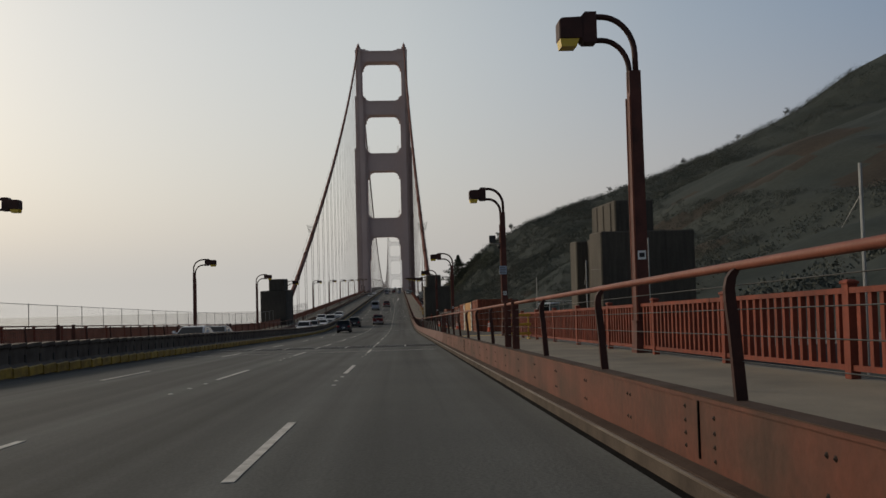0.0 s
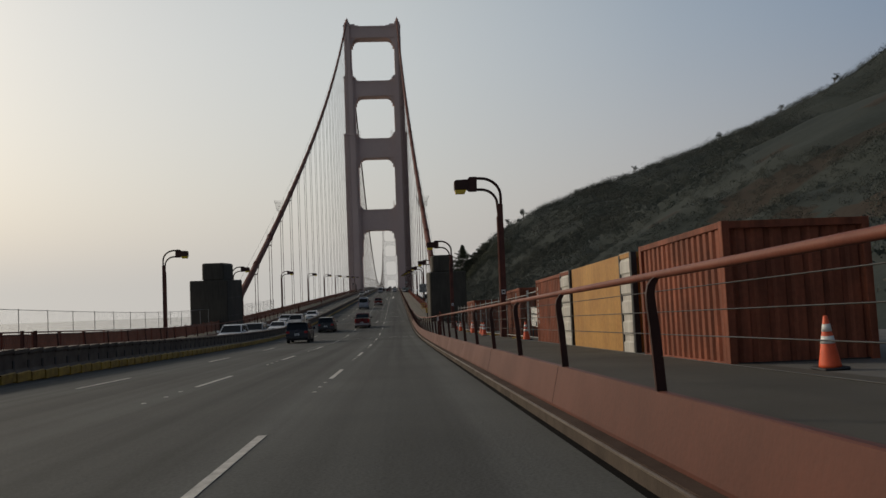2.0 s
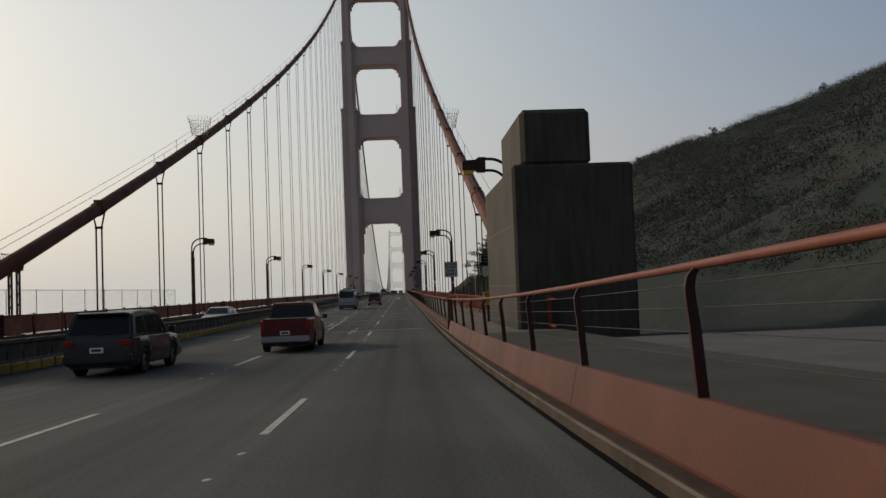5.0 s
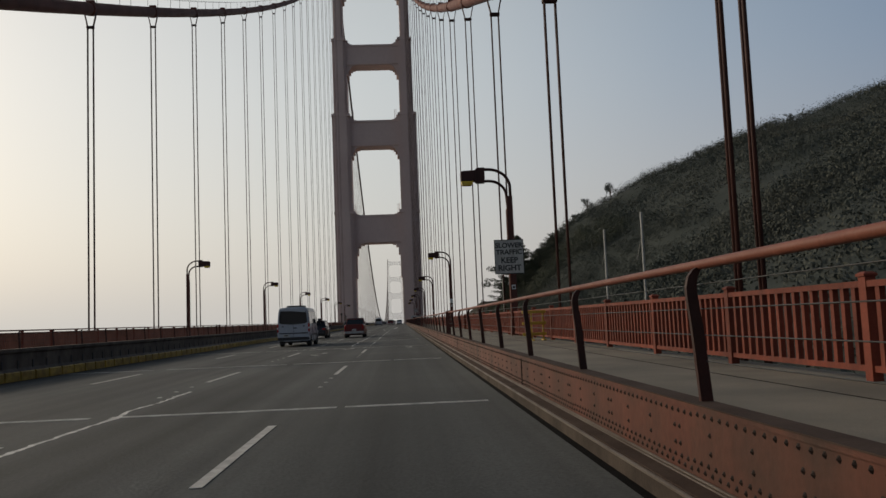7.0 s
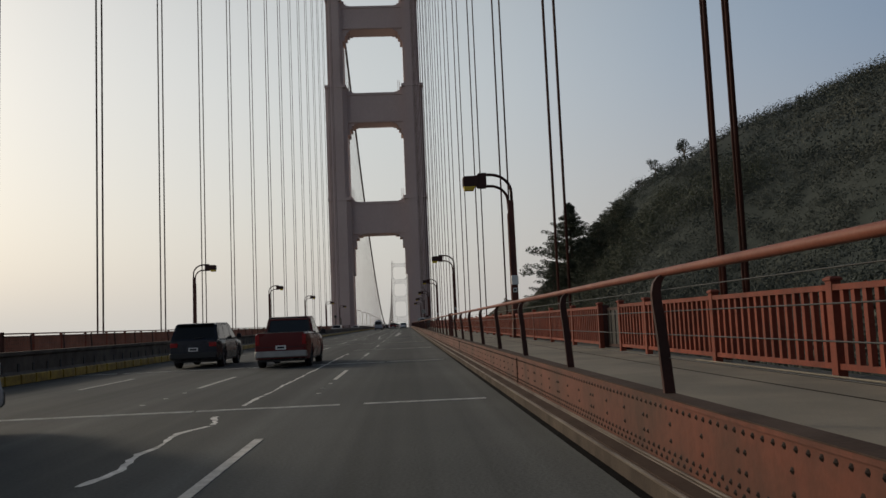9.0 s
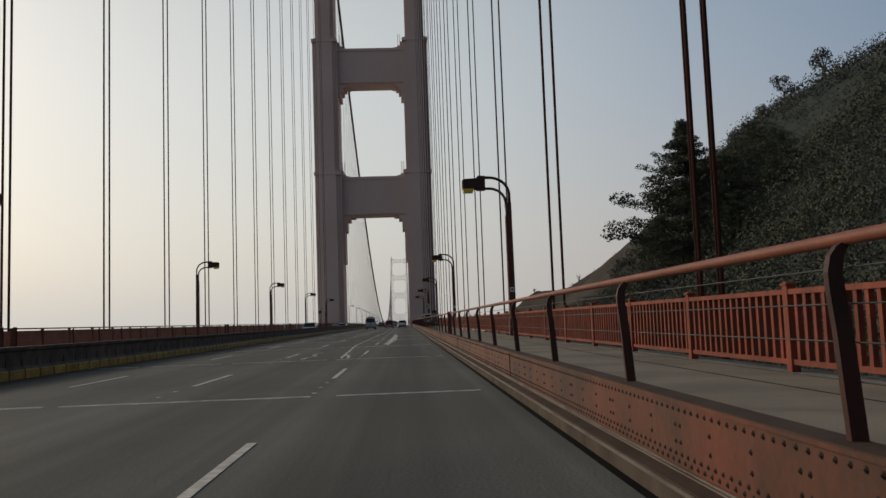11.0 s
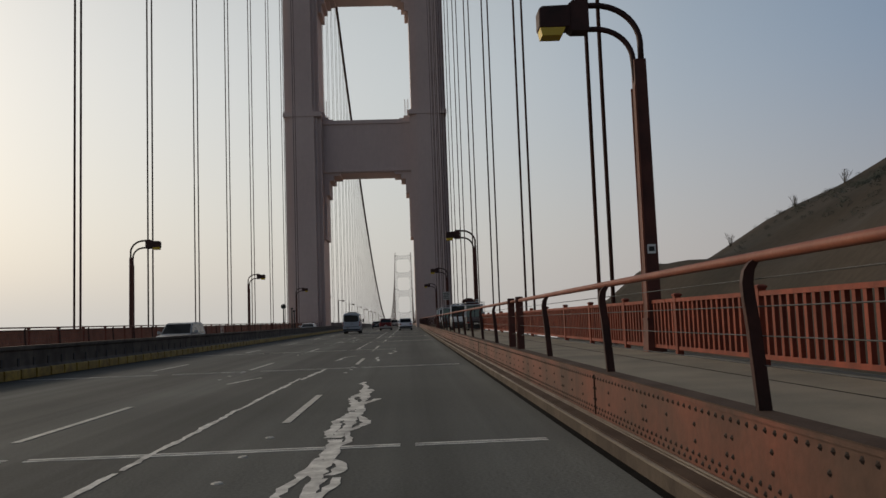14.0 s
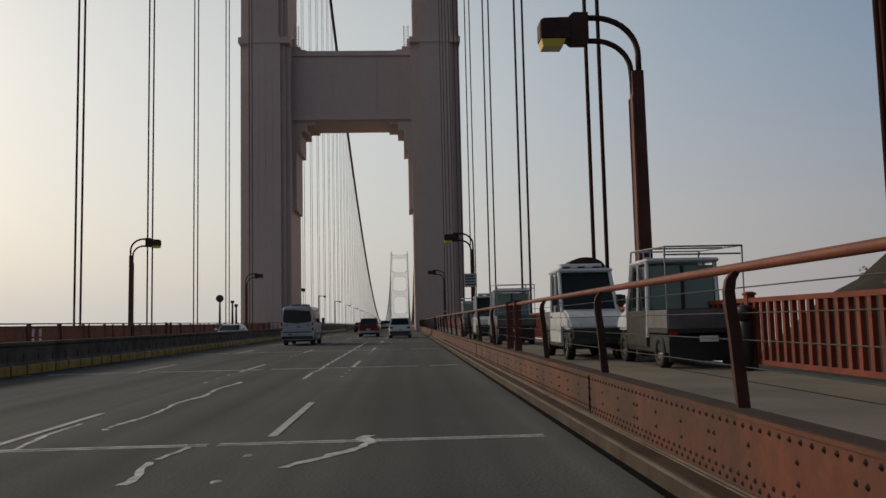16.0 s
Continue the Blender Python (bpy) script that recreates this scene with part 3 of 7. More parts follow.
def build_tower(y, z0, mat, name, label):
    """A stepped steel portal tower: two legs in four stages, four struts with stepped haunches."""
    t = thing(name, label, "bridge tower", at=(0, y, z0))
    stages = [(-70, 46, 9.35, 17.0, 14.0), (46, 86, 9.75, 17.05, 13.0), (86, 117.5, 10.6, 16.2, 12.0), (117.5, 146, 11.75, 15.5, 10.5)]
    for sx in (-1, 1):
        leg = None
        for a, b, xi, xo, dep in stages:
            yo = (14.0 - dep) / 2
            w = xo - xi
            # fluted plan: corners set back twice
            c, e = 0.09 * w, 0.55
            plan = [(xi + 2 * c, yo), (xo - 2 * c, yo), (xo - 2 * c, yo + e), (xo - c, yo + e), (xo - c, yo + 2 * e), (xo, yo + 2 * e),
                    (xo, yo + dep - 2 * e), (xo - c, yo + dep - 2 * e), (xo - c, yo + dep - e), (xo - 2 * c, yo + dep - e), (xo - 2 * c, yo + dep),
                    (xi + 2 * c, yo + dep), (xi + 2 * c, yo + dep - e), (xi + c, yo + dep - e), (xi + c, yo + dep - 2 * e), (xi, yo + dep - 2 * e),
                    (xi, yo + 2 * e), (xi + c, yo + 2 * e), (xi + c, yo + e), (xi + 2 * c, yo + e)]
            ob = part("leg" if leg is None else "leg_stage", prism(bmesh.new(), [(sx * px, py) for px, py in plan], a, b, "z"), mat, leg or t)
            leg = leg or ob
            part("collar", box(bmesh.new(), *sorted((sx * (xi - 0.12), sx * (xo + 0.15))), yo - 0.15, yo + dep + 0.15, b - 1.3, b - 0.4), mat, leg)
            for f in (0.36, 0.5, 0.64):
                part("cover_strip", box(bmesh.new(), *sorted((sx * (xi + w * f - 0.14), sx * (xi + w * f + 0.14))), yo - 0.03, yo + 0.1, max(a, 0) + 1, b - 2), mat, leg)
        cap = box(bmesh.new(), *sorted((sx * 12.2, sx * 15.2)), 3.0, 11.0, 146, 147.6, 0.3)
        saddle = part("saddle_housing", cap, mat, t)
        part("housing_top", box(bmesh.new(), *sorted((sx * 12.9, sx * 14.6)), 4.0, 10.0, 147.5, 149.4, 0.3), mat, saddle)
        part("finial", tube(bmesh.new(), [(sx * 13.8, 7, 149), (sx * 13.8, 7, 151.5)], 0.25, 6, r2=0.08), mat, saddle)
    struts = [(33.0, 44.4, 9.35, 9.75), (72.5, 83.3, 9.75, 9.9), (106.4, 115.0, 10.6, 10.7), (138.6, 145.3, 11.75, 11.75)]
    for a, b, xi, xt in struts:
        low = a < 40
        strut = part("strut", box(bmesh.new(), -xi - 0.4, xi + 0.4, 3.0, 11.0, a, b), mat, t)
        for k in range(5):
            px = -xi * 0.75 + k * xi * 0.375
            part("flute", box(bmesh.new(), px - 0.5, px + 0.5, 2.94, 3.2, a + 1.2, b - 1.2), mat, strut)
        for zz in (a + 0.2, b - 0.9):
            part("moulding", box(bmesh.new(), -xi, xi, 2.7, 3.3, zz, zz + 0.7), mat, strut)
        for sx in (-1, 1):
            down = [(3.6, 0.45), (2.2, 1.5), (1.25, 4.6), (0.6, 14.0)] if low else [(3.4, 0.35), (2.3, 1.0), (1.5, 2.2), (0.8, 4.2)]
            poly, zlast = [(xi + 0.3, a + 0.3)], a + 0.3
            for wd, dn in down:
                poly += [(xi - wd, zlast), (xi - wd, a - dn)]
                zlast = a - dn
            poly.append((xi + 0.3, zlast))
            part("haunch", prism(bmesh.new(), [(sx * px, pz) for px, pz in poly], 3.2, 10.8), mat, strut)
            up = [(4.2, 0.5), (2.4, 1.2)] if b > 140 else [(2.6, 0.3), (1.7, 0.8), (0.9, 2.0)]
            poly, zlast = [(xt + 0.3, b - 0.3)], b - 0.3
            for wd, dz in up:
                poly += [(xt - wd, zlast), (xt - wd, b + dz)]
                zlast = b + dz
            poly.append((xt + 0.3, zlast))
            part("haunch", prism(bmesh.new(), [(sx * px, pz) for px, pz in poly], 3.3, 10.7), mat, strut)
    return t


build_tower(TOWER_Y, 0, TOWER, "bridge_tower", "tall stepped orange-brown steel bridge tower with haze tinting its paint")
build_tower(TOWER_Y + MAIN_SPAN, -FALL, FAR, "bridge_tower", "pale distant stepped bridge tower with haze put into its paint")

for sx in (-1, 1):
    ct = thing("main_cable", "thick orange painted main suspension cable", "bridge cable", "main cables")
    ys = [-72 + 8 * k for k in range(44)]
    part("cable", tube(bmesh.new(), [(sx * CABLE_X, y, cable_z(y)) for y in ys if y < 272] + [(sx * CABLE_X, 274, cable_z(274))], 0.46, 14), CABLE, ct, smooth=True)
    part("cable", tube(bmesh.new(), [(sx * CABLE_X, 274.8 + 16 * k, cable_z(274.8 + 16 * k)) for k in range(81)], 0.46, 10), ORANGE_DARK, ct, smooth=True)
    for dx in (-0.45, 0.45):
        part("hand_rope", tube(bmesh.new(), [(sx * CABLE_X + dx, y, cable_z(y) + 1.35) for y in ys if y < 272], 0.016, 5), DARK_STEEL, ct)
        for k in range(-4, 36):
            y = 7.62 * k
            bm = bmesh.new()
            tube(bm, [(0, 0, 0.25), (0, 0, 1.4)], 0.02, 5)
            if k == -4 and dx < 0:
                STANCHION = bpy.data.meshes.new("stanchion")
                bm.to_mesh(STANCHION)
                STANCHION.materials.append(DARK_STEEL)
            bm.free()
            share("stanchion", STANCHION, ct, sx * CABLE_X + dx, y, cable_z(y))


def suspender(sx, k):
    """Four ropes at one station: they hang from a cable band, splay in below it and end at the deck's edge."""
    y = STATION * k
    zc, zb = cable_z(y), deck_z(y) - 0.2
    t = thing("suspender", "set of four thin suspender ropes hanging from the cable", "suspender", "suspenders", at=(sx * CABLE_X, y, zb))
    top = zc - zb
    for dx in (-1, 1):
        for dy in (-0.065, 0.065):
            pts = [(dx * 0.2, dy, 0), (dx * 0.2, dy, max(top - 1.35, 0.5)), (dx * 0.47, dy, max(top - 0.1, 0.7))]
            part("rope", tube(bmesh.new(), pts, 0.039 if k < 8 else 0.046, 6), ROPE, t, smooth=True)
    if top > 2:
        sl = math.atan(0.364 + 0.000684 * y)
        band = tube(bmesh.new(), [(0, -0.45 * math.cos(sl), top - 0.45 * math.sin(sl)), (0, 0.45 * math.cos(sl), top + 0.45 * math.sin(sl))], 0.52, 12)
        box(band, -0.3, 0.3, -0.12, 0.12, top + 0.45, top + 0.62)
        part("cable_band", band, CABLE, t)
        part("clamp", box(bmesh.new(), -0.27, 0.27, -0.11, 0.11, top - 1.48, top - 1.3, 0.02), ORANGE_DARK, t)
    return t


for sx in (-1, 1):
    for k in range(-3, 18):
        suspender(sx, k)
# main span ropes, seen small through the portal
for sx in (-1, 1):
    t = thing("suspender", "rows of distant suspender ropes on the main span", "suspender", "suspenders", kind="stuff")
    bm = bmesh.new()
    for k in range(19, 96):
        y = STATION * k
        for dx in (-0.2, 0.2):
            x = sx * CABLE_X + dx
            if cable_z(y) > deck_z(y) + 1:
                tube(bm, [(x, y, deck_z(y)), (x, y, cable_z(y))], 0.05, 4, False)
    part("rope", bm, ROPE, t, kind="stuff")
# ---- railings ----
SPAN = 45.72
BAY = 3.81


def as_mesh(name, bm, mat, smooth=False):
    bmesh.ops.recalc_face_normals(bm, faces=bm.faces)
    me = bpy.data.meshes.new(name)
    bm.to_mesh(me)
    bm.free()
    for f in me.polygons:
        f.use_smooth = smooth
    me.materials.append(mat)
    return me


def bent_post():
    """A flat steel post whose head curves over to carry the pipe rail on the roadway side."""
    bm = bmesh.new()
    line = [(-0.01, 0.0), (-0.045, 0.52), (-0.065, 0.70), (-0.07, 0.79), (-0.055, 0.865), (-0.025, 0.91), (0.01, 0.935)]
    w = [0.042, 0.040, 0.038, 0.036, 0.034, 0.03, 0.026]
    rings = []
    for (dx, z), hw in zip(line, w):
        rings.append([bm.verts.new(p) for p in ((dx - hw, -0.022, z), (dx + hw, -0.022, z), (dx + hw, 0.022, z), (dx - hw, 0.022, z))])
    for a, b in zip(rings, rings[1:]):
        for k in range(4):
            bm.faces.new((a[k], a[(k + 1) % 4], b[(k + 1) % 4], b[k]))
    bm.faces.new(rings[0])
    bm.faces.new(rings[-1])
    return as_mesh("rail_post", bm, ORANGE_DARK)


def loft(name, rings, mat):
    """One closed upright of stacked rectangles: (z, half width in x, half width in y)."""
    bm = bmesh.new()
    rows = [[bm.verts.new((sx * hx, sy * hy, z)) for sx, sy in ((-1, -1), (1, -1), (1, 1), (-1, 1))] for z, hx, hy in rings]
    for p, q in zip(rows, rows[1:]):
        for k in range(4):
            bm.faces.new((p[k], p[(k + 1) % 4], q[(k + 1) % 4], q[k]))
    bm.faces.new(rows[0])
    bm.faces.new(rows[-1])
    return as_mesh(name, bm, mat)


def heavy_post():
    """A rolled H section set upright."""
    bm = bmesh.new()
    prism(bm, [(-0.065, -0.08), (0.065, -0.08), (0.065, -0.062), (0.012, -0.062), (0.012, 0.062), (0.065, 0.062), (0.065, 0.08), (-0.065, 0.08), (-0.065, 0.062), (-0.012, 0.062), (-0.012, -0.062), (-0.065, -0.062)], -0.005, 1.02, "z")
    return as_mesh("gate_post", bm, LAMP_PAINT)


def picket():
    bm = bmesh.new()
    box(bm, -0.034, 0.034, -0.038, 0.038, 0.12, 1.06)
    return as_mesh("picket", bm, ORANGE_WORN)


def fence_post():
    return loft("fence_post", [(0, 0.06, 0.07), (1.14, 0.06, 0.07), (1.15, 0.078, 0.088), (1.175, 0.078, 0.088), (1.20, 0.04, 0.05)], ORANGE_WORN)


POST, GATE, PICKET, FPOST = bent_post(), heavy_post(), picket(), fence_post()
GATES = [(-203.0, -201.8), (-176.3, -174.3), (-134.6, -133.2)] + [(-69.85, -68.0)] + [(68.12 + SPAN * k, 69.4 + SPAN * k) for k in range(-2, 5)]


def in_gate(y, pad=0.7):
    return any(a - pad < y < b + pad for a, b in GATES)


def safety_rail(sx, ya, yb):
    """Posts on the girder, a pipe along their heads and four thin strands."""
    t = thing("safety_railing", "orange pipe railing with bent posts and steel strands", "railing", "safety railings", at=(0, 0, 0))
    ys = rows_y(ya, yb, 3.81)
    x = sx * (RAIL_X + 0.0)
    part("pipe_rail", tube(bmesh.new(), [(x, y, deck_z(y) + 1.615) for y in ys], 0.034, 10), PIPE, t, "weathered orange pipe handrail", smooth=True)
    for z in (0.95, 1.13, 1.31, 1.48):
        part("strand", tube(bmesh.new(), [(x, y, deck_z(y) + z) for y in ys], 0.0045, 5), DARK_STEEL, t, smooth=True)
    off = 0.0 if ya > -70 else 2.98
    k = math.ceil((ya - off) / BAY)
    while BAY * k + off < yb:
        y = BAY * k + off
        if not in_gate(y):
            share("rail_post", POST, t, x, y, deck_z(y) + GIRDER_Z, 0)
        k += 1
    for a, b in GATES:
        for y in (a, b):
            if ya <= y < yb:
                share("gate_post", GATE, t, x, y, deck_z(y) + GIRDER_Z)
    return t


RECESSES = ((-7.85, -6.2), (5.3, 7.4))


def recess(t, x, ya, yb):
    """A short set-back in the picket railing, closed by dark plates."""
    z = SIDEWALK_Z
    for y, s in ((ya, 1), (yb, -1)):
        share("fence_post", FPOST, t, x, y, z)
        part("return_panel", box(bmesh.new(), x + 0.06, x + 0.24, *sorted((y, y + s * 0.05)), z + 0.02, z + 1.12, 0.008), ORANGE_DARK, t, "dark steel return plate")
    for z0, z1 in ((0.05, 0.12), (0.98, 1.05)):
        part("back_rail", box(bmesh.new(), x + 0.17, x + 0.23, ya + 0.06, yb - 0.06, z + z0, z + z1), ORANGE_DARK, t)
    n = max(int((yb - ya) / 0.42), 3)
    for i in range(n):
        y = ya + (i + 0.5) * (yb - ya) / n
        part("plate", box(bmesh.new(), x + 0.18, x + 0.21, y - 0.15, y + 0.15, z + 0.12, z + 0.98, 0.006), DARK_STEEL, t, "dark steel plate closing the set-back")


def outer_fence(sx, ya, yb, fine):
    """The tall picket railing at the sidewalk's outer edge."""
    t = thing("picket_railing", "tall orange steel picket railing with square posts along the sidewalk", "railing", "picket railings")
    x = sx * OUTER_X
    runs, start = [], ya
    for a, b in RECESSES if sx > 0 else ():
        if ya < a and b < yb:
            runs.append((start, a))
            start = b
            recess(t, x, a, b)
    runs.append((start, yb))
    for z0, z1, hw in ((1.03, 1.10, 0.05), (0.10, 0.17, 0.035)):
        prof = [(OUTER_X - hw, SIDEWALK_Z + z0), (OUTER_X + hw, SIDEWALK_Z + z0), (OUTER_X + hw, SIDEWALK_Z + z1), (OUTER_X - hw, SIDEWALK_Z + z1)]
        for a, b in runs:
            part("top_rail" if z0 > 0.5 else "bottom_rail", sweep(bmesh.new(), prof, rows_y(a, b, 3.81), sx=sx), ORANGE_WORN if sx > 0 else EAST_PAINT, t)
    joined = bmesh.new()
    k = math.ceil((ya + 0.6) / BAY)
    while BAY * k - 0.6 < yb:
        y = BAY * k - 0.6
        if sx < 0 or not any(a - 0.1 < y < b + 0.1 for a, b in RECESSES):
            share("fence_post", FPOST, t, x, y, deck_z(y) + SIDEWALK_Z)
        for i in range(15):
            py = y + (i + 1) * BAY / 16
            if sx > 0 and any(a - 0.08 < py < b + 0.08 for a, b in RECESSES):
                continue
            if fine:
                share("picket", PICKET, t, x, py, deck_z(py) + SIDEWALK_Z)
            else:
                z = deck_z(py) + SIDEWALK_Z
                box(joined, x - 0.06, x + 0.06, py - 0.038, py + 0.038, z + 0.12, z + 1.06)
        k += 1
    if fine:
        joined.free()
    else:
        part("picket", joined, EAST_PAINT, t, kind="stuff")
    return t


for j in range(-6, 7):
    ya = -22.86 + SPAN * j
    for sx in (1, -1):
        safety_rail(sx, ya, ya + SPAN - 0.02)
for j in range(-6, 7):
    ya = -22.86 + SPAN * j
    # the west railing is left out where the sidewalk opens into the yard
    spans = [(ya, ya + SPAN - 0.03)]
    if j == -4:
        spans = [(ya, -177.2)]
    elif j in (-3, -2):
        spans = [(-78.0, ya + SPAN - 0.03)] if j == -2 else []
    for a, b in spans:
        outer_fence(1, a, b, -5 <= j <= 4)
    outer_fence(-1, ya, ya + SPAN - 0.03, False)
# a steel conduit along the railing foot and the saw-cut joint along the sidewalk
t = thing("conduit", "thin grey steel conduit along the railing foot", "conduit")
part("pipe", tube(bmesh.new(), [(12.96, y, deck_z(y) + SIDEWALK_Z + 0.03) for y in rows_y(-40, 0, 7.62)], 0.013, 6), CONCRETE, t, smooth=True)
tagged(part("sidewalk_joint", sweep(bmesh.new(), [(12.10, SIDEWALK_Z + 0.001), (12.122, SIDEWALK_Z + 0.001), (12.122, SIDEWALK_Z + 0.004), (12.10, SIDEWALK_Z + 0.004)], rows_y(-66, 280)), GUTTER, kind="structure"), "dark saw-cut joint along the concrete sidewalk", "joint")
# rails on the main span, small in the distance
for sx, side in ((1, "west"), (-1, "east")):
    t = thing("picket_railing", "distant orange railing of the main span", "railing", "picket railings")
    for px, z0, z1 in ((OUTER_X, 0.5, 1.6), (RAIL_X, 1.55, 1.65)):
        part("panel" if px == OUTER_X else "pipe_rail", sweep(bmesh.new(), [(px - 0.03, z0), (px + 0.03, z0), (px + 0.03, z1), (px - 0.03, z1)], rows_y(300, Y1), sx=sx), ORANGE_DARK, t)


# ---- rivets and splice joints on the kerb girder ----
def rivet_mesh(pts, name="rivets", x_at=None):
    """Low conical rivet heads at (height, place along the girder)."""
    bm = bmesh.new()
    for z, y in pts:
        rr, d = 0.024, 0.016
        x0 = x_at(z) if x_at else 9.905
        c = bm.verts.new((x0 - d, y, z))
        ring = [bm.verts.new((x0 + 0.002, y + rr * math.cos(k * math.pi / 3), z + rr * math.sin(k * math.pi / 3))) for k in range(6)]
        for k in range(6):
            bm.faces.new((c, ring[k], ring[(k + 1) % 6]))
    return as_mesh(name, bm, RIVET)


def bay_rivets():
    """One bay: a row under the flange, a row over the foot angle, pairs and singles at the stiffeners."""
    pts = [(0.598, 0.127 * i) for i in range(30)] + [(0.226, 0.127 * i + 0.05) for i in range(30)] + [(0.278, 0.127 * i + 0.11) for i in range(30)]
    for c in (0.30, 2.205):
        for z in (0.365, 0.485):
            pts += [(z, c - 0.05), (z, c + 0.05), (z, c + 0.64), (z, c + 1.28)]
    return rivet_mesh(pts)


RIVETS = bay_rivets()
STIFFENER = rivet_mesh([(z, dy) for z in (0.30, 0.52) for dy in (-0.045, 0.045)], "stiffener_rivets")
LAP = rivet_mesh([(z, dy) for z in (0.24, 0.34, 0.44, 0.55) for dy in (-0.30, 0.30)], "lap_rivets")
GROUP = rivet_mesh([(z, dy) for z in (0.36, 0.46, 0.56) for dy in (-0.09, 0.0, 0.09)], "bolt_group", lambda z: 9.880 + (z - 0.19) * 0.105 / 0.47)
SEAM = as_mesh("seam", box(bmesh.new(), 9.892, 9.91, -0.009, 0.009, 0.20, 0.634), GUTTER)
SEAM_SLOPED = as_mesh("seam", prism(bmesh.new(), [(9.878, 0.19), (9.882, 0.19), (9.986, GIRDER_Z - 0.012), (9.982, GIRDER_Z - 0.012)], -0.006, 0.006), GUTTER)
west_girders = [o for o in bpy.data.objects if o.name.startswith("kerb_girder_west")]
approach_girder, yard_girder, span_girder = west_girders
for k in range(-18, 50):
    y = BAY * k
    share("rivets", RIVETS, span_girder, 0, y, deck_z(y))["kind"] = "stuff"
for k in range(-4, 13):
    share("seam", SEAM, span_girder, 0, STATION * k + 0.3, deck_z(STATION * k + 0.3))
for k in range(0, 26):
    y = -223.2 + 1.905 * k
    if abs((y + 213.7 + 11.43) % 22.86 - 11.43) < 0.5:
        share("lap_rivets", LAP, approach_girder, 0, y, deck_z(y))["kind"] = "stuff"
        share("seam", SEAM, approach_girder, 0, y, deck_z(y))
    elif y < YARD_A - 0.3:
        share("stiffener_rivets", STIFFENER, approach_girder, 0, y, deck_z(y))["kind"] = "stuff"
for y in (-134.7, -133.3, -70.6):
    share("bolt_group", GROUP, yard_girder, 0, y, deck_z(y))["kind"] = "stuff"
for k in range(14):
    y = -172.0 + 7.62 * k
    share("seam", SEAM_SLOPED, yard_girder, 0, y, deck_z(y))
part("end_plate", box(bmesh.new(), 9.868, 10.07, YARD_B - 0.05, YARD_B + 0.05, 0.12 + deck_z(YARD_B), GIRDER_Z + 0.02 + deck_z(YARD_B), 0.006), ORANGE_DARK, yard_girder)


# ---- movable median barrier ----
MEDIAN_X = -3.55


def barrier_meshes():
    bm = bmesh.new()
    prism(bm, [(-0.17, 0.30), (-0.10, 0.40), (-0.10, 0.82), (-0.16, 0.87), (-0.16, 0.97), (0.16, 0.97), (0.16, 0.87), (0.10, 0.82), (0.10, 0.40), (0.17, 0.30)], 0.0, 0.985)
    body = as_mesh("segment", bm, BARRIER)
    bm = bmesh.new()
    prism(bm, [(-0.20, 0.02), (-0.20, 0.27), (-0.17, 0.30), (0.17, 0.30), (0.20, 0.27), (0.20, 0.02)], 0.05, 0.94)
    foot = as_mesh("yellow_base", bm, YELLOW)
    bm = bmesh.new()
    box(bm, -0.12, 0.12, 0.94, 1.05, 0.06, 0.62)
    hinge = as_mesh("hinge", bm, BLACK)
    return body, foot, hinge


SEG, FOOT, HINGE = barrier_meshes()
for j in range(-6, 7):
    t = thing("median_barrier", "chain of dark steel barrier segments with yellow bases dividing the traffic", "barrier", "median barriers")
    ya = -22.86 + SPAN * j
    n = 46
    for i in range(n):
        y = ya + i * SPAN / n
        z = deck_z(y)
        s = share("segment", SEG, t, MEDIAN_X, y, z)
        share("yellow_base", FOOT, s)
        share("hinge", HINGE, s)
far = thing("median_barrier", "distant dark barrier dividing the traffic", "barrier", "median barriers")
part("segment", sweep(bmesh.new(), [(MEDIAN_X - 0.16, 0.05), (MEDIAN_X + 0.16, 0.05), (MEDIAN_X + 0.12, 0.8), (MEDIAN_X - 0.12, 0.8)], rows_y(299, Y1)), BARRIER, far)


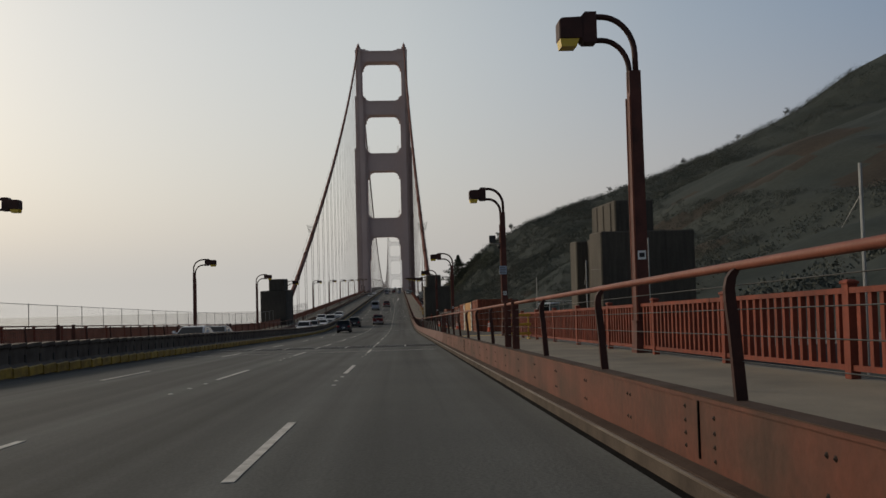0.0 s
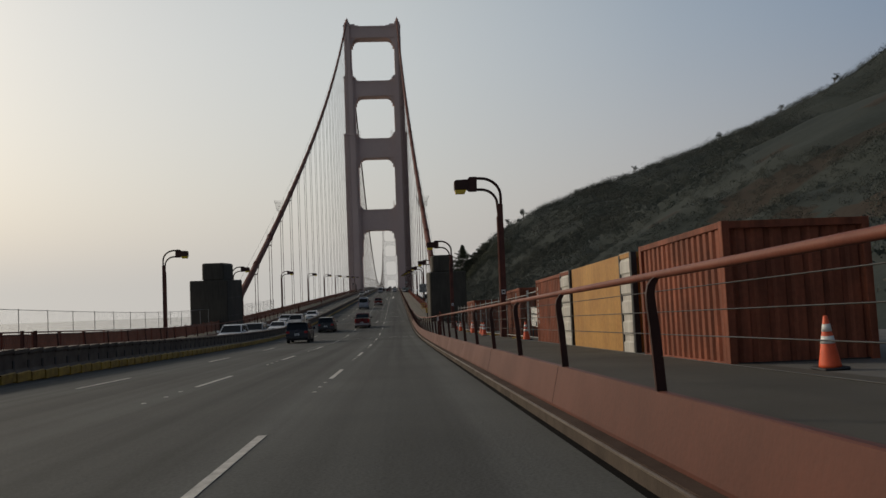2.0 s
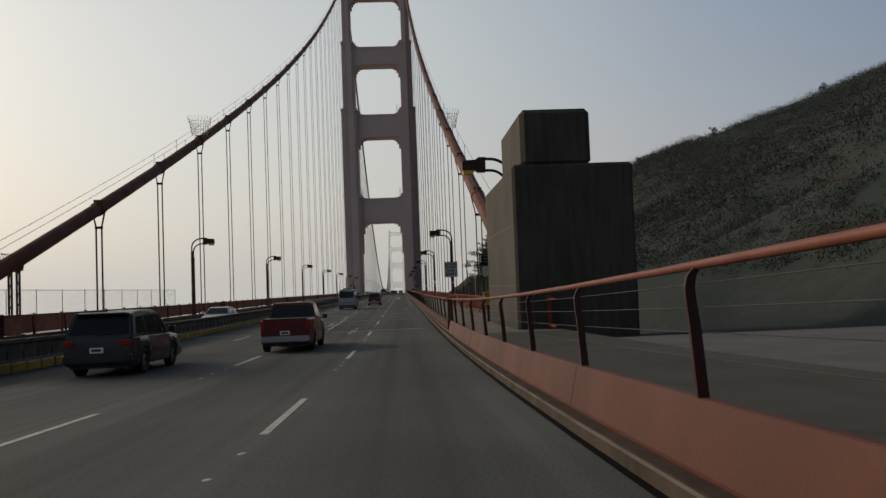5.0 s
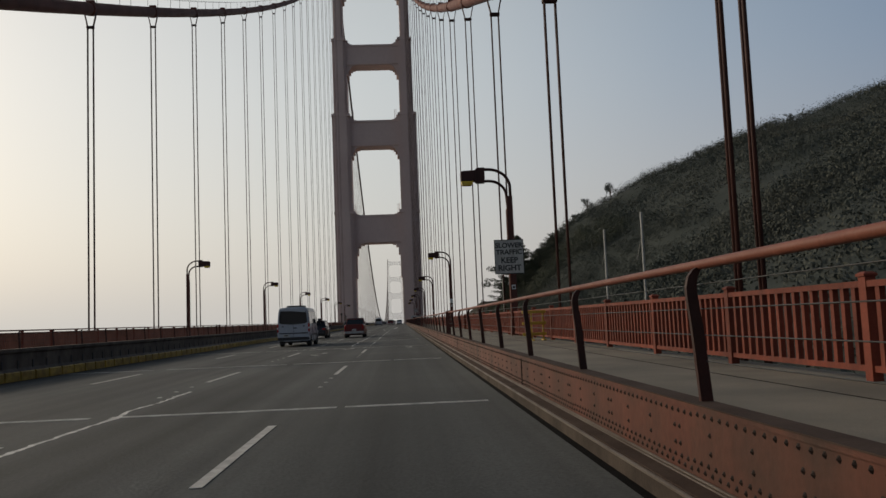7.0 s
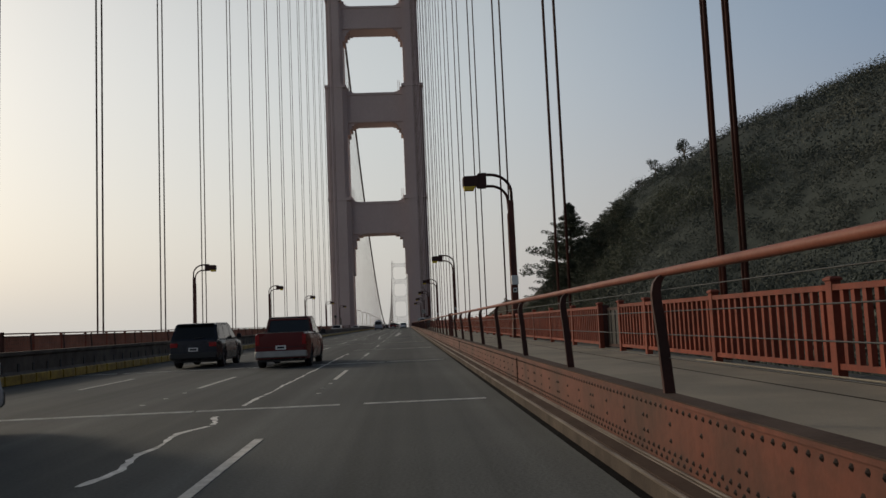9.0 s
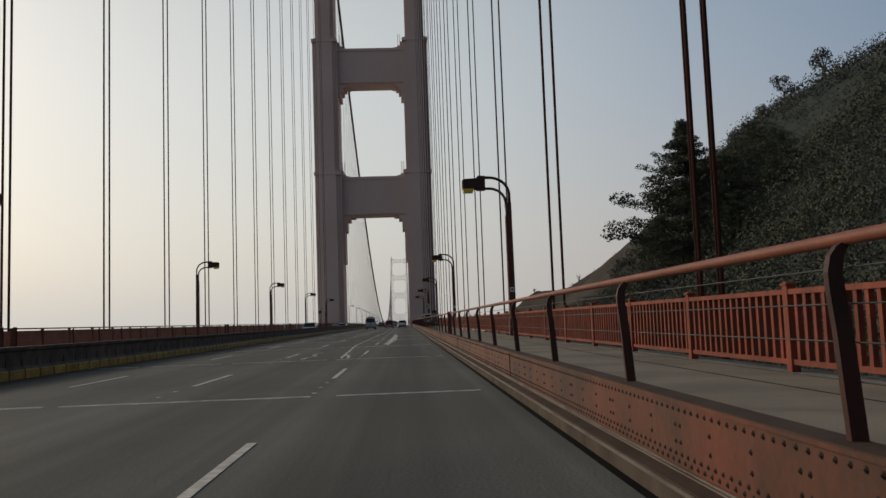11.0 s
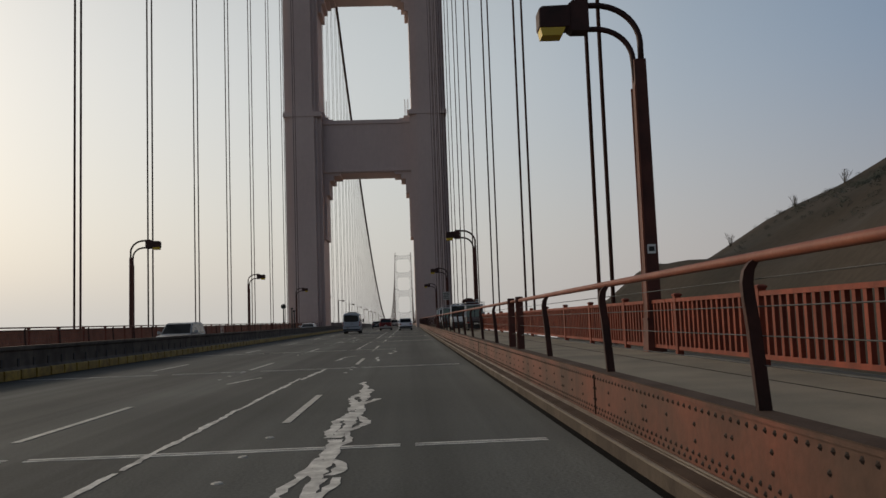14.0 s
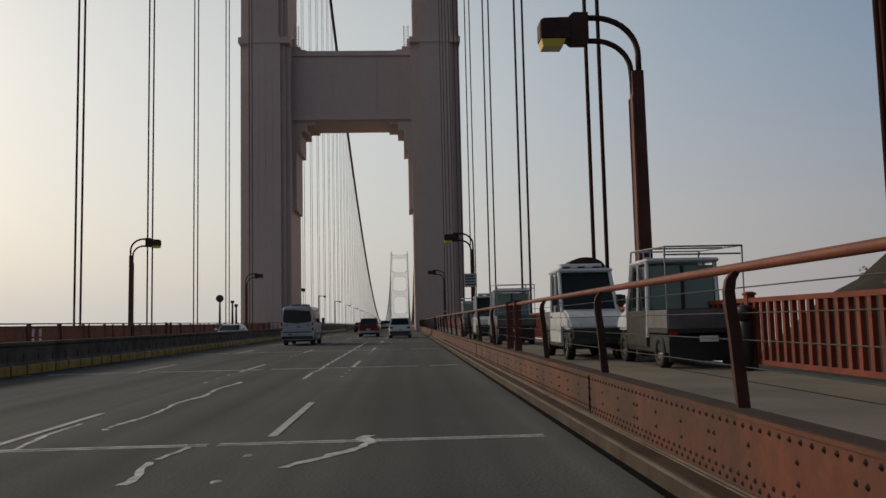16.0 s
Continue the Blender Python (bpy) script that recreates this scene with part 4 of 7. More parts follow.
# ---- street lamps ----
def build_lamp(reach=1.0):
    """A riveted box post with two curved arms that carry a hooded lantern over the roadway."""
    t = thing("street_lamp", "orange steel lamp post with curved twin arms and amber lantern", "street lamp", "street lamps")
    bm = bmesh.new()
    prism(bm, [(-0.155, -0.155), (0.155, -0.155), (0.155, 0.155), (-0.155, 0.155)], 0.0, 6.6, "z")
    for v in bm.verts:
        if v.co.z > 6:
            v.co.x *= 0.85
            v.co.y *= 0.80
    part("post", bm, LAMP_PAINT, t)
    # Lighter strips down two corners paint in the post's sunlit edge.
    for sy in (-0.15, 0.15):
        part("corner_strip", box(bmesh.new(), -0.162, -0.118, sy - 0.012, sy + 0.012, 0.93, 6.0), PIPE, t)
    bm = bmesh.new()
    prism(bm, [(-0.21, -0.21), (0.21, -0.21), (0.21, 0.21), (-0.21, 0.21)], 0, 0.9, "z")
    for v in bm.verts:
        if v.co.z > 0.5:
            v.co.x *= 0.8
            v.co.y *= 0.8
    base = part("base", bm, LAMP_PAINT, t)
    part("collar", box(bmesh.new(), -0.185, 0.185, -0.185, 0.185, 0.88, 0.93), LAMP_PAINT, base)
    q = [math.pi / 2 * k / 9 for k in range(10)]
    arc = [(0.06, 0, 6.3)] + [(reach * (-0.92 + 0.98 * math.cos(a)), 0, 7.0 + 0.86 * math.sin(a)) for a in q] + [(-1.15 * reach, 0, 7.86)]
    part("upper_arm", tube(bmesh.new(), arc, 0.07, 8), ORANGE_DARK, t, smooth=True)
    arc = [(-0.08, 0, 6.1)] + [(reach * (-0.92 + 0.80 * math.cos(a)), 0, 6.60 + 0.72 * math.sin(a)) for a in q] + [(-1.15 * reach, 0, 7.32)]
    part("lower_arm", tube(bmesh.new(), arc, 0.065, 8), ORANGE_DARK, t, smooth=True)
    bm = prism(bmesh.new(), [(-1.54 * reach, 7.30), (-1.46 * reach, 7.24), (-1.10 * reach, 7.24), (-1.10 * reach, 7.93), (-1.44 * reach, 7.93), (-1.54 * reach, 7.84)], -0.20, 0.20)
    part("ballast_box", bm, ORANGE_DARK, t)
    bm = prism(bmesh.new(), [(-2.20 * reach, 7.32), (-1.50 * reach, 7.32), (-1.50 * reach, 7.82), (-2.12 * reach, 7.80), (-2.20 * reach, 7.74)], -0.22, 0.22)
    bmesh.ops.bevel(bm, geom=list(bm.edges), offset=0.02, segments=1, affect="EDGES")
    hood = part("lantern_hood", bm, ORANGE_DARK, t)
    bm = prism(bmesh.new(), [(-2.18 * reach, 7.33), (-1.62 * reach, 7.33), (-1.70 * reach, 7.14), (-2.14 * reach, 7.14)], -0.20, 0.20)
    part("lens", bm, AMBER, hood, "amber glass lens")
    return t


LAMP_Y = [-201.5, -177.3, -135.3, -99.0] + [-67.5 + SPAN * k for k in range(0, 9)]
short_lamp, long_lamp = build_lamp(0.78), build_lamp()
placed = set()
for y in LAMP_Y:
    for sx in (1, -1):
        m = pose(sx * 13.12, y, deck_z(y) + SIDEWALK_Z - 0.2, 0, 0, 0 if sx > 0 else 180)
        src = short_lamp if y < -170 else long_lamp
        ob = copy_thing(src, m) if src in placed else src
        ob.matrix_basis = m
        placed.add(src)
        ob.scale.z = {-135.3: 1.015, -99.0: 1.055}.get(y, 1.0)
far_lamp = bmesh.new()
box(far_lamp, -0.1, 0.1, -0.1, 0.1, 0, 7.9)
box(far_lamp, -1.75, 0.1, -0.1, 0.1, 7.8, 7.95)
box(far_lamp, -1.75, -1.2, -0.2, 0.2, 7.5, 7.95)
FAR_LAMP = as_mesh("post", far_lamp, ORANGE_DARK)
for k in range(9, 27):
    y = -67.5 + SPAN * k
    for sx in (1, -1):
        t = thing("street_lamp", "distant lamp post on the main span", "street lamp", "street lamps", at=(sx * 13.1, y, deck_z(y) + 0.3), rz=0 if sx > 0 else 180)
        share("post", FAR_LAMP, t)
# ---- vehicles ----
def wheel_meshes(r, w):
    bm = bmesh.new()
    prof = [(r * 0.62, -w / 2), (r * 0.93, -w / 2), (r, -w / 2 + 0.03), (r, w / 2 - 0.03), (r * 0.93, w / 2), (r * 0.62, w / 2)]
    rings = [[bm.verts.new((x, rr * math.cos(a), rr * math.sin(a))) for rr, x in prof] for a in [2 * math.pi * k / 20 for k in range(20)]]
    for k in range(20):
        p, q = rings[k], rings[(k + 1) % 20]
        for i in range(len(prof)):
            j = (i + 1) % len(prof)
            bm.faces.new((p[i], p[j], q[j], q[i]))
    tyre = as_mesh("tyre", bm, TYRE, True)
    bm = bmesh.new()
    for s in (-1, 1):
        x = s * (w / 2 - 0.03)
        c = bm.verts.new((x - s * 0.03, 0, 0))
        ring = []
        for k in range(20):
            rr = r * 0.63
            ring.append(bm.verts.new((x - s * (0.0 if k % 4 else 0.05), rr * math.cos(2 * math.pi * k / 20), rr * math.sin(2 * math.pi * k / 20))))
        for k in range(20):
            bm.faces.new((c, ring[k], ring[(k + 1) % 20]))
    return tyre, as_mesh("rim", bm, RIM)


TYRE_M, RIM_M = wheel_meshes(0.345, 0.225)
VAN_TYRE, VAN_RIM = wheel_meshes(0.36, 0.235)

# side outlines: lower body top edge (from tail to nose), cabin, windows; metres, nose towards +y
KINDS = {
    "suv": dict(L=4.75, W=1.84, top=[(-2.37, .55), (-2.34, 1.02), (.98, 1.02), (1.9, .93), (2.28, .80), (2.37, .55)], cab=[(-2.25, 1.0), (-1.92, 1.60), (-1.6, 1.655), (.1, 1.66), (.35, 1.60), (1.12, 1.0)],
                roof=.80, wheels=(-1.36, 1.33), rear=(-2.25, 1.0, -1.92, 1.60), front=(1.12, 1.0, .35, 1.60), side=[[(-1.95, 1.08), (-1.72, 1.50), (-1.15, 1.54), (-1.12, 1.06)], [(-1.05, 1.06), (-1.07, 1.55), (-.12, 1.57), (-.10, 1.06)], [(-.03, 1.06), (-.04, 1.57), (.28, 1.55), (.86, 1.06)]]),
    "sedan": dict(L=4.7, W=1.80, top=[(-2.35, .55), (-2.30, .96), (-1.55, 1.0), (1.0, .95), (1.9, .84), (2.27, .70), (2.35, .50)], cab=[(-1.75, .97), (-1.05, 1.38), (-.7, 1.435), (.1, 1.44), (.4, 1.39), (1.22, .93)],
                  roof=.76, wheels=(-1.38, 1.38), rear=(-1.75, .97, -1.05, 1.38), front=(1.22, .93, .4, 1.39), side=[[(-1.45, 1.0), (-.95, 1.33), (-.32, 1.36), (-.30, 1.0)], [(-.22, 1.0), (-.23, 1.36), (.25, 1.35), (.92, .98)]]),
    "pickup": dict(L=5.3, W=1.86, top=[(-2.65, .60), (-2.65, 1.18), (-.55, 1.18), (-.5, 1.10), (1.35, 1.10), (2.3, 1.02), (2.58, .88), (2.65, .55)], cab=[(-.62, 1.05), (-.50, 1.66), (-.35, 1.74), (.45, 1.75), (.62, 1.70), (1.42, 1.05)],
                   roof=.80, wheels=(-1.62, 1.62), rear=(-.62, 1.05, -.50, 1.66), front=(1.42, 1.05, .62, 1.70), side=[[(-.48, 1.12), (-.40, 1.62), (.02, 1.65), (.04, 1.12)], [(.11, 1.12), (.10, 1.65), (.52, 1.64), (1.15, 1.12)]]),
}


def build_car(name, kind, paint, label, at, heading=0.0, rack=False, lights="rear", window=None, group=""):
    """A road vehicle from its side outline: arched lower body, tapered cabin, set-on panes, lamps, bumpers, wheels."""
    k = KINDS[kind]
    W, hw, L = k["W"], k["W"] / 2, k["L"]
    window = window or WINDOW
    ty, ri = TYRE_M, RIM_M
    wr = 0.345
    t = thing(name, label, "pickup truck" if kind == "pickup" else "car", group, at=at, rz=heading)
    dz = math.degrees(math.atan2(deck_z(at[1] + 2) - deck_z(at[1] - 2), 4))
    t.rotation_euler.x = radians(dz) * math.cos(radians(heading))
    # lower body lofted along its length, with wheel arches in the lower edge
    belt = k["cab"][0][1]
    tops = k["top"]
    ra = wr + 0.065

    def z_top(y):
        for (ya, za), (yb, zb) in zip(tops, tops[1:]):
            if ya <= y <= yb and yb > ya:
                return za + (zb - za) * (y - ya) / (yb - ya)
        return tops[-1][1]

    def z_low(y):
        for wy in k["wheels"]:
            if abs(y - wy) < ra:
                return max(wr - 0.02 + math.sqrt(ra * ra - (y - wy) ** 2), 0.27)
        return 0.27 + 0.06 * max(abs(y) - (L / 2 - 0.3), 0) / 0.3

    ys = {round(y, 3) for y, _ in tops} | {-L / 2 + 0.06, L / 2 - 0.06, -L / 2 + 0.25, L / 2 - 0.25}
    for wy in k["wheels"]:
        ys |= {round(wy + ra * math.cos(math.pi * i / 10), 3) for i in range(11)}
        ys |= {round(wy - ra - 0.001, 3), round(wy + ra + 0.001, 3)}
    bm = bmesh.new()
    rings = []
    for y in sorted(ys):
        end = max(abs(y) - (L / 2 - 0.55), 0) / 0.55
        w = hw * (1 - 0.10 * end * end)
        zt, zl = z_top(y), z_low(y)
        zl = min(zl, zt - 0.12)
        mid = zl + (zt - zl) * 0.55
        half = [(w * 0.96, zl), (w, min(max(zl + 0.1, 0.52), zt - 0.06)), (w * 0.992, max(mid, min(zl + 0.1, zt - 0.05))), (w * 0.955, zt - 0.05), (w * 0.90, zt)]
        rings.append([bm.verts.new((x, y, z)) for x, z in half] + [bm.verts.new((-x, y, z)) for x, z in reversed(half)])
    n = len(rings[0])
    for p, q in zip(rings, rings[1:]):
        for i in range(n):
            bm.faces.new((p[i], p[(i + 1) % n], q[(i + 1) % n], q[i]))
    bm.faces.new(rings[0])
    bm.faces.new(rings[-1])
    body = part("body", bm, paint, t, smooth=True)
    body.data.set_sharp_from_angle(angle=radians(32))
    part("underbody", box(bmesh.new(), -hw * 0.82, hw * 0.82, -L / 2 + 0.2, L / 2 - 0.2, 0.22, 0.7), BLACK, t)
    # cabin
    z0, z1 = belt, max(z for _, z in k["cab"])
    wb, wt = hw * 0.95, hw * k["roof"]

    def sx_at(z):
        return wb + (wt - wb) * min(max((z - z0) / (z1 - z0), 0), 1)

    bm = bmesh.new()
    a = [bm.verts.new((-sx_at(z), y, z)) for y, z in k["cab"]]
    b = [bm.verts.new((sx_at(z), y, z)) for y, z in k["cab"]]
    bm.faces.new(a)
    bm.faces.new(b)
    n = len(a)
    for i in range(n):
        j = (i + 1) % n
        bm.faces.new((a[i], a[j], b[j], b[i]))
    es = [e for e in bm.edges if abs(e.verts[0].co.x - e.verts[1].co.x) < 0.3]
    bmesh.ops.bevel(bm, geom=es, offset=0.035, segments=2, affect="EDGES", clamp_overlap=True)
    cabin = part("cabin", bm, paint, t, smooth=True)
    cabin.data.set_sharp_from_angle(angle=radians(32))
    for s in (-1, 1):
        for pane in k["side"]:
            bm = bmesh.new()
            v0 = [bm.verts.new((s * (sx_at(z) - 0.03), y, z)) for y, z in pane]
            v1 = [bm.verts.new((s * (sx_at(z) + 0.006), y, z)) for y, z in pane]
            bm.faces.new(v0)
            bm.faces.new(v1)
            for i in range(len(pane)):
                j = (i + 1) % len(pane)
                bm.faces.new((v0[i], v0[j], v1[j], v1[i]))
            part("side_window", bm, window, cabin)
        bm = tube(bmesh.new(), [(s * hw * 0.93, k["front"][0] - 0.35, z0 + 0.05), (s * (hw + 0.07), k["front"][0] - 0.38, z0 + 0.08)], 0.025, 5)
        mh = 0.09
        box(bm, *sorted((s * (hw + 0.04), s * (hw + 0.22))), k["front"][0] - 0.46, k["front"][0] - 0.34, z0 + 0.06 - mh * 0.3, z0 + 0.06 + mh * 1.6, 0.02)
        part("mirror", bm, BLACK if kind == "pickup" else paint, t)
    for nm, (ya, za, yb, zb), f0, f1 in (("rear_window", k["rear"], 0.14, 0.92), ("windscreen", k["front"], 0.07, 0.95)):
        out = -1 if nm == "rear_window" else 1
        bm = bmesh.new()
        pts = []
        for f in (f0, f1):
            y, z = ya + (yb - ya) * f, za + (zb - za) * f
            for s in (-1, 1):
                pts.append((s * (sx_at(z) - (0.10 if nm == "rear_window" else 0.07)), y, z))
        order = [pts[0], pts[1], pts[3], pts[2]]
        nrm = Vector((0, out * abs(zb - za), abs(yb - ya))).normalized()
        v0 = [bm.verts.new(Vector(p) - nrm * 0.03) for p in order]
        v1 = [bm.verts.new(Vector(p) + nrm * 0.006) for p in order]
        bm.faces.new(v0)
        bm.faces.new(v1)
        for i in range(4):
            j = (i + 1) % 4
            bm.faces.new((v0[i], v0[j], v1[j], v1[i]))
        part(nm, bm, window, cabin)
    # lamps, plate, bumpers
    tz = 0.78
    for s in (-1, 1):
        h = 0.16 if kind in ("suv", "sedan") else 0.34
        wl = 0.26 if kind in ("suv", "sedan") else 0.13
        xo = hw * 0.905
        part("tail_light", box(bmesh.new(), *sorted((s * xo, s * (xo - wl))), -L / 2 - 0.015, -L / 2 + 0.09, tz, tz + h, 0.015), TAIL, body)
        part("headlight", box(bmesh.new(), *sorted((s * hw * 0.88, s * (hw * 0.88 - 0.36))), L / 2 - 0.16, L / 2 - 0.0, 0.62, 0.76, 0.03), HEAD, body)
    part("rear_bumper", box(bmesh.new(), -hw * 0.93, hw * 0.93, -L / 2 - 0.06, -L / 2 + 0.2, 0.36, 0.58, 0.03), BLACK if kind == "suv" else STEEL if kind == "pickup" else paint, t)
    part("front_bumper", box(bmesh.new(), -hw * 0.93, hw * 0.93, L / 2 - 0.2, L / 2 + 0.05, 0.32, 0.54, 0.03), paint, t)
    part("grille", box(bmesh.new(), -0.42, 0.42, L / 2 - 0.1, L / 2 + 0.02, 0.56, 0.74, 0.02), BLACK, t)
    plate = part("number_plate", box(bmesh.new(), -0.17, 0.17, -L / 2 - 0.035, -L / 2 + 0.02, 0.62, 0.76), WHITE, t)
    part("plate_bar", box(bmesh.new(), -0.12, 0.12, -L / 2 - 0.04, -L / 2 - 0.03, 0.66, 0.72), PAINT_NAVY, plate)
    for s in (-1, 1):
        part("rocker_panel", box(bmesh.new(), *sorted((s * hw * 0.965, s * (hw * 0.965 - 0.08))), k["wheels"][0] + 0.45, k["wheels"][1] - 0.45, 0.24, 0.36, 0.02), BLACK, t)
        for py in (-.15, .85):
            part("door_handle", box(bmesh.new(), *sorted((s * hw * 0.955, s * (hw * 0.955 + 0.035))), py - 0.09, py + 0.09, belt - 0.13, belt - 0.10, 0.008), paint, body)
    if rack:
        for s in (-1, 1):
            part("roof_rail", tube(bmesh.new(), [(s * wt * 0.88, -1.75, z1 + 0.0), (s * wt * 0.88, -1.6, z1 + 0.07), (s * wt * 0.88, 0.0, z1 + 0.08), (s * wt * 0.88, 0.25, z1)], 0.018, 6), BLACK, cabin)
    if kind == "pickup":
        part("bed_floor", box(bmesh.new(), -0.80, 0.80, -2.58, -0.62, 1.175, 1.186), BLACK, t)
        part("tailgate_seam", box(bmesh.new(), -0.78, 0.78, -2.665, -2.64, 0.70, 0.715), BLACK, t)
        part("headache_rack", tube(bmesh.new(), [(-0.76, -0.66, 1.18), (-0.68, -0.66, 1.70), (0.68, -0.66, 1.70), (0.76, -0.66, 1.18)], 0.03, 6), BLACK, t)
    if kind == "suv":
        part("spoiler", box(bmesh.new(), -0.66, 0.66, -2.06, -1.84, 1.59, 1.635, 0.015), paint, cabin)
        part("rear_wiper", tube(bmesh.new(), [(0.0, -2.265, 1.10), (0.32, -2.235, 1.13)], 0.012, 5), BLACK, cabin)
    for wy in k["wheels"]:
        for s in (-1, 1):
            wh = share("wheel", ty, t, s * (hw - 0.13), wy, wr)
            share("rim", ri, wh)
    return t


def build_van(label, at):
    """A long passenger van: rounded tall body with leaning sides, bonnet, wrap-round tail glass, dark side glass band."""
    t = thing("passenger_van", label, "van", at=at)
    hw, L, wr = 1.0, 5.9, 0.36
    side = [(0.955, 0.36), (0.985, 0.52), (1.0, 0.95), (0.99, 1.30), (0.955, 1.75), (0.915, 2.12), (0.895, 2.24), (0.86, 2.34), (0.77, 2.40), (0.45, 2.44)]
    roofline = [(-2.95, 2.36), (-2.86, 2.445), (0.9, 2.445), (1.25, 2.36), (1.95, 1.52), (2.2, 1.25), (2.75, 1.06), (2.92, 0.80), (2.95, 0.60)]
    wheels = (-1.75, 1.85)

    def lid(y):
        for (ya, za), (yb, zb) in zip(roofline, roofline[1:]):
            if y <= yb:
                return za + (zb - za) * (y - ya) / (yb - ya)
        return roofline[-1][1]

    ra = wr + 0.07
    ys = {y for y, _ in roofline} | {-2.4, -1.0, 0.0, 0.5, 1.6, 2.5}
    for wy in wheels:
        ys |= {round(wy + ra * math.cos(math.pi * i / 8), 3) for i in range(9)} | {wy - ra - 0.002, wy + ra + 0.002}
    bm = bmesh.new()
    rings = []
    for y in sorted(ys):
        top = lid(y)
        low = 0.36
        for wy in wheels:
            if abs(y - wy) < ra:
                low = max(low, wr - 0.02 + math.sqrt(ra * ra - (y - wy) ** 2))
        nose = max(y - 2.2, 0) / 0.75
        tail = 0.985 if y < -2.9 else 1.0
        half = []
        for x, z in side:
            zz = 0.36 + (z - 0.36) * (top - 0.36) / (2.445 - 0.36)
            if z < 1.3:
                waist = 0.36 + 0.94 * (top - 0.36) / (2.445 - 0.36)
                zz = low + (zz - 0.36) * (waist - low) / (waist - 0.36)
            half.append((x * (1 - 0.13 * nose * nose) * tail, zz))
        rings.append([bm.verts.new((x, y, z)) for x, z in half] + [bm.verts.new((-x, y, z)) for x, z in reversed(half)])
    n = len(rings[0])
    for p, q in zip(rings, rings[1:]):
        for i in range(n):
            bm.faces.new((p[i], p[(i + 1) % n], q[(i + 1) % n], q[i]))
    bm.faces.new(rings[0])
    bm.faces.new(rings[-1])
    body = part("body", bm, PAINT_VAN, t, smooth=True)
    body.data.set_sharp_from_angle(angle=radians(30))
    part("underbody", box(bmesh.new(), -0.8, 0.8, -2.75, 2.7, 0.24, 0.7), BLACK, t)

    def wide(z):
        for (xa, za), (xb, zb) in zip(side, side[1:]):
            if z <= zb:
                return xa + (xb - xa) * (z - za) / (zb - za)
        return 0.3

    def pane(name, pts, out):
        bm = bmesh.new()
        v0, v1 = [bm.verts.new(p) for p in pts], [bm.verts.new(Vector(p) + Vector(out)) for p in pts]
        bm.faces.new(v0)
        bm.faces.new(v1)
        for i in range(len(pts)):
            j = (i + 1) % len(pts)
            bm.faces.new((v0[i], v0[j], v1[j], v1[i]))
        return part(name, bm, WINDOW, body)

    pane("rear_window", [(-0.865, -2.955, 1.50), (-0.72, -2.958, 1.42), (0, -2.96, 1.37), (0.72, -2.958, 1.42), (0.865, -2.955, 1.50), (0.85, -2.945, 1.8), (0.79, -2.94, 2.18), (0.74, -2.935, 2.24), (-0.74, -2.935, 2.24), (-0.79, -2.94, 2.18), (-0.85, -2.945, 1.8)], (0, -0.012, 0))
    for s in (-1, 1):
        for ya, yb in ((-2.72, -1.345), (-1.325, -0.115), (-0.095, 0.66)):
            pane("side_window", [(s * (wide(z) - 0.006), y, z) for y, z in ((ya, 1.40), (yb, 1.40), (yb, 1.75), (yb, 2.14), (ya, 2.14), (ya, 1.75))], (s * 0.018, 0, 0.004))
        pane("door_window", [(s * (wide(z) - 0.006), y, z) for y, z in ((0.76, 1.36), (1.66, 1.36), (1.48, 1.75), (1.20, 2.10), (0.76, 2.12), (0.76, 1.75))], (s * 0.018, 0, 0.004)).data.materials[0] = CAB_GLASS
        lamp = part("tail_light", box(bmesh.new(), *sorted((s * 0.90, s * 1.004)), -2.965, -2.78, 0.90, 1.42, 0.02), TAIL, body)
        part("reflector", box(bmesh.new(), *sorted((s * 0.92, s * 1.008)), -2.972, -2.80, 1.10, 1.20, 0.008), HEAD, lamp)
        part("hinge", box(bmesh.new(), *sorted((s * 0.60, s * 0.70)), -2.985, -2.945, 1.22, 1.29, 0.01), BLACK, body)
        part("rub_strip", box(bmesh.new(), *sorted((s * 0.985, s * 1.012)), -1.30, 1.38, 0.66, 0.76, 0.008), BLACK, body)
        part("side_step", box(bmesh.new(), *sorted((s * 1.0, s * 0.80)), -1.2, 1.3, 0.28, 0.33, 0.01), BLACK, t)
        mirror = part("mirror", box(bmesh.new(), *sorted((s * 1.06, s * 1.26)), 1.50, 1.64, 1.34, 1.72, 0.04), BLACK, t)
        part("mirror_arm", tube(bmesh.new(), [(s * 0.95, 1.60, 1.38), (s * 1.10, 1.57, 1.42)], 0.03, 5), BLACK, mirror)
        part("headlight", box(bmesh.new(), *sorted((s * 0.55, s * 0.84)), 2.74, 2.93, 0.78, 1.02, 0.04), HEAD, body)
        part("mud_flap", box(bmesh.new(), *sorted((s * 0.70, s * 0.95)), -2.26, -2.23, 0.14, 0.50), BLACK, t)
    pane("windscreen", [(-0.80, 1.30, 2.30), (0.80, 1.30, 2.30), (0.90, 1.92, 1.57), (-0.90, 1.92, 1.57)], (0, 0.012, 0.014))
    part("door_seam", box(bmesh.new(), -0.007, 0.007, -2.962, -2.94, 0.60, 1.38), BLACK, body)
    part("rub_strip", box(bmesh.new(), -0.88, 0.88, -2.972, -2.94, 0.80, 0.86, 0.006), BLACK, body)
    part("door_lever", box(bmesh.new(), -0.02, 0.22, -2.985, -2.945, 1.12, 1.18, 0.012), BLACK, body)
    part("badge", tube(bmesh.new(), [(0.06, -2.975, 1.16), (0.06, -2.95, 1.16)], 0.055, 10), STEEL, body)
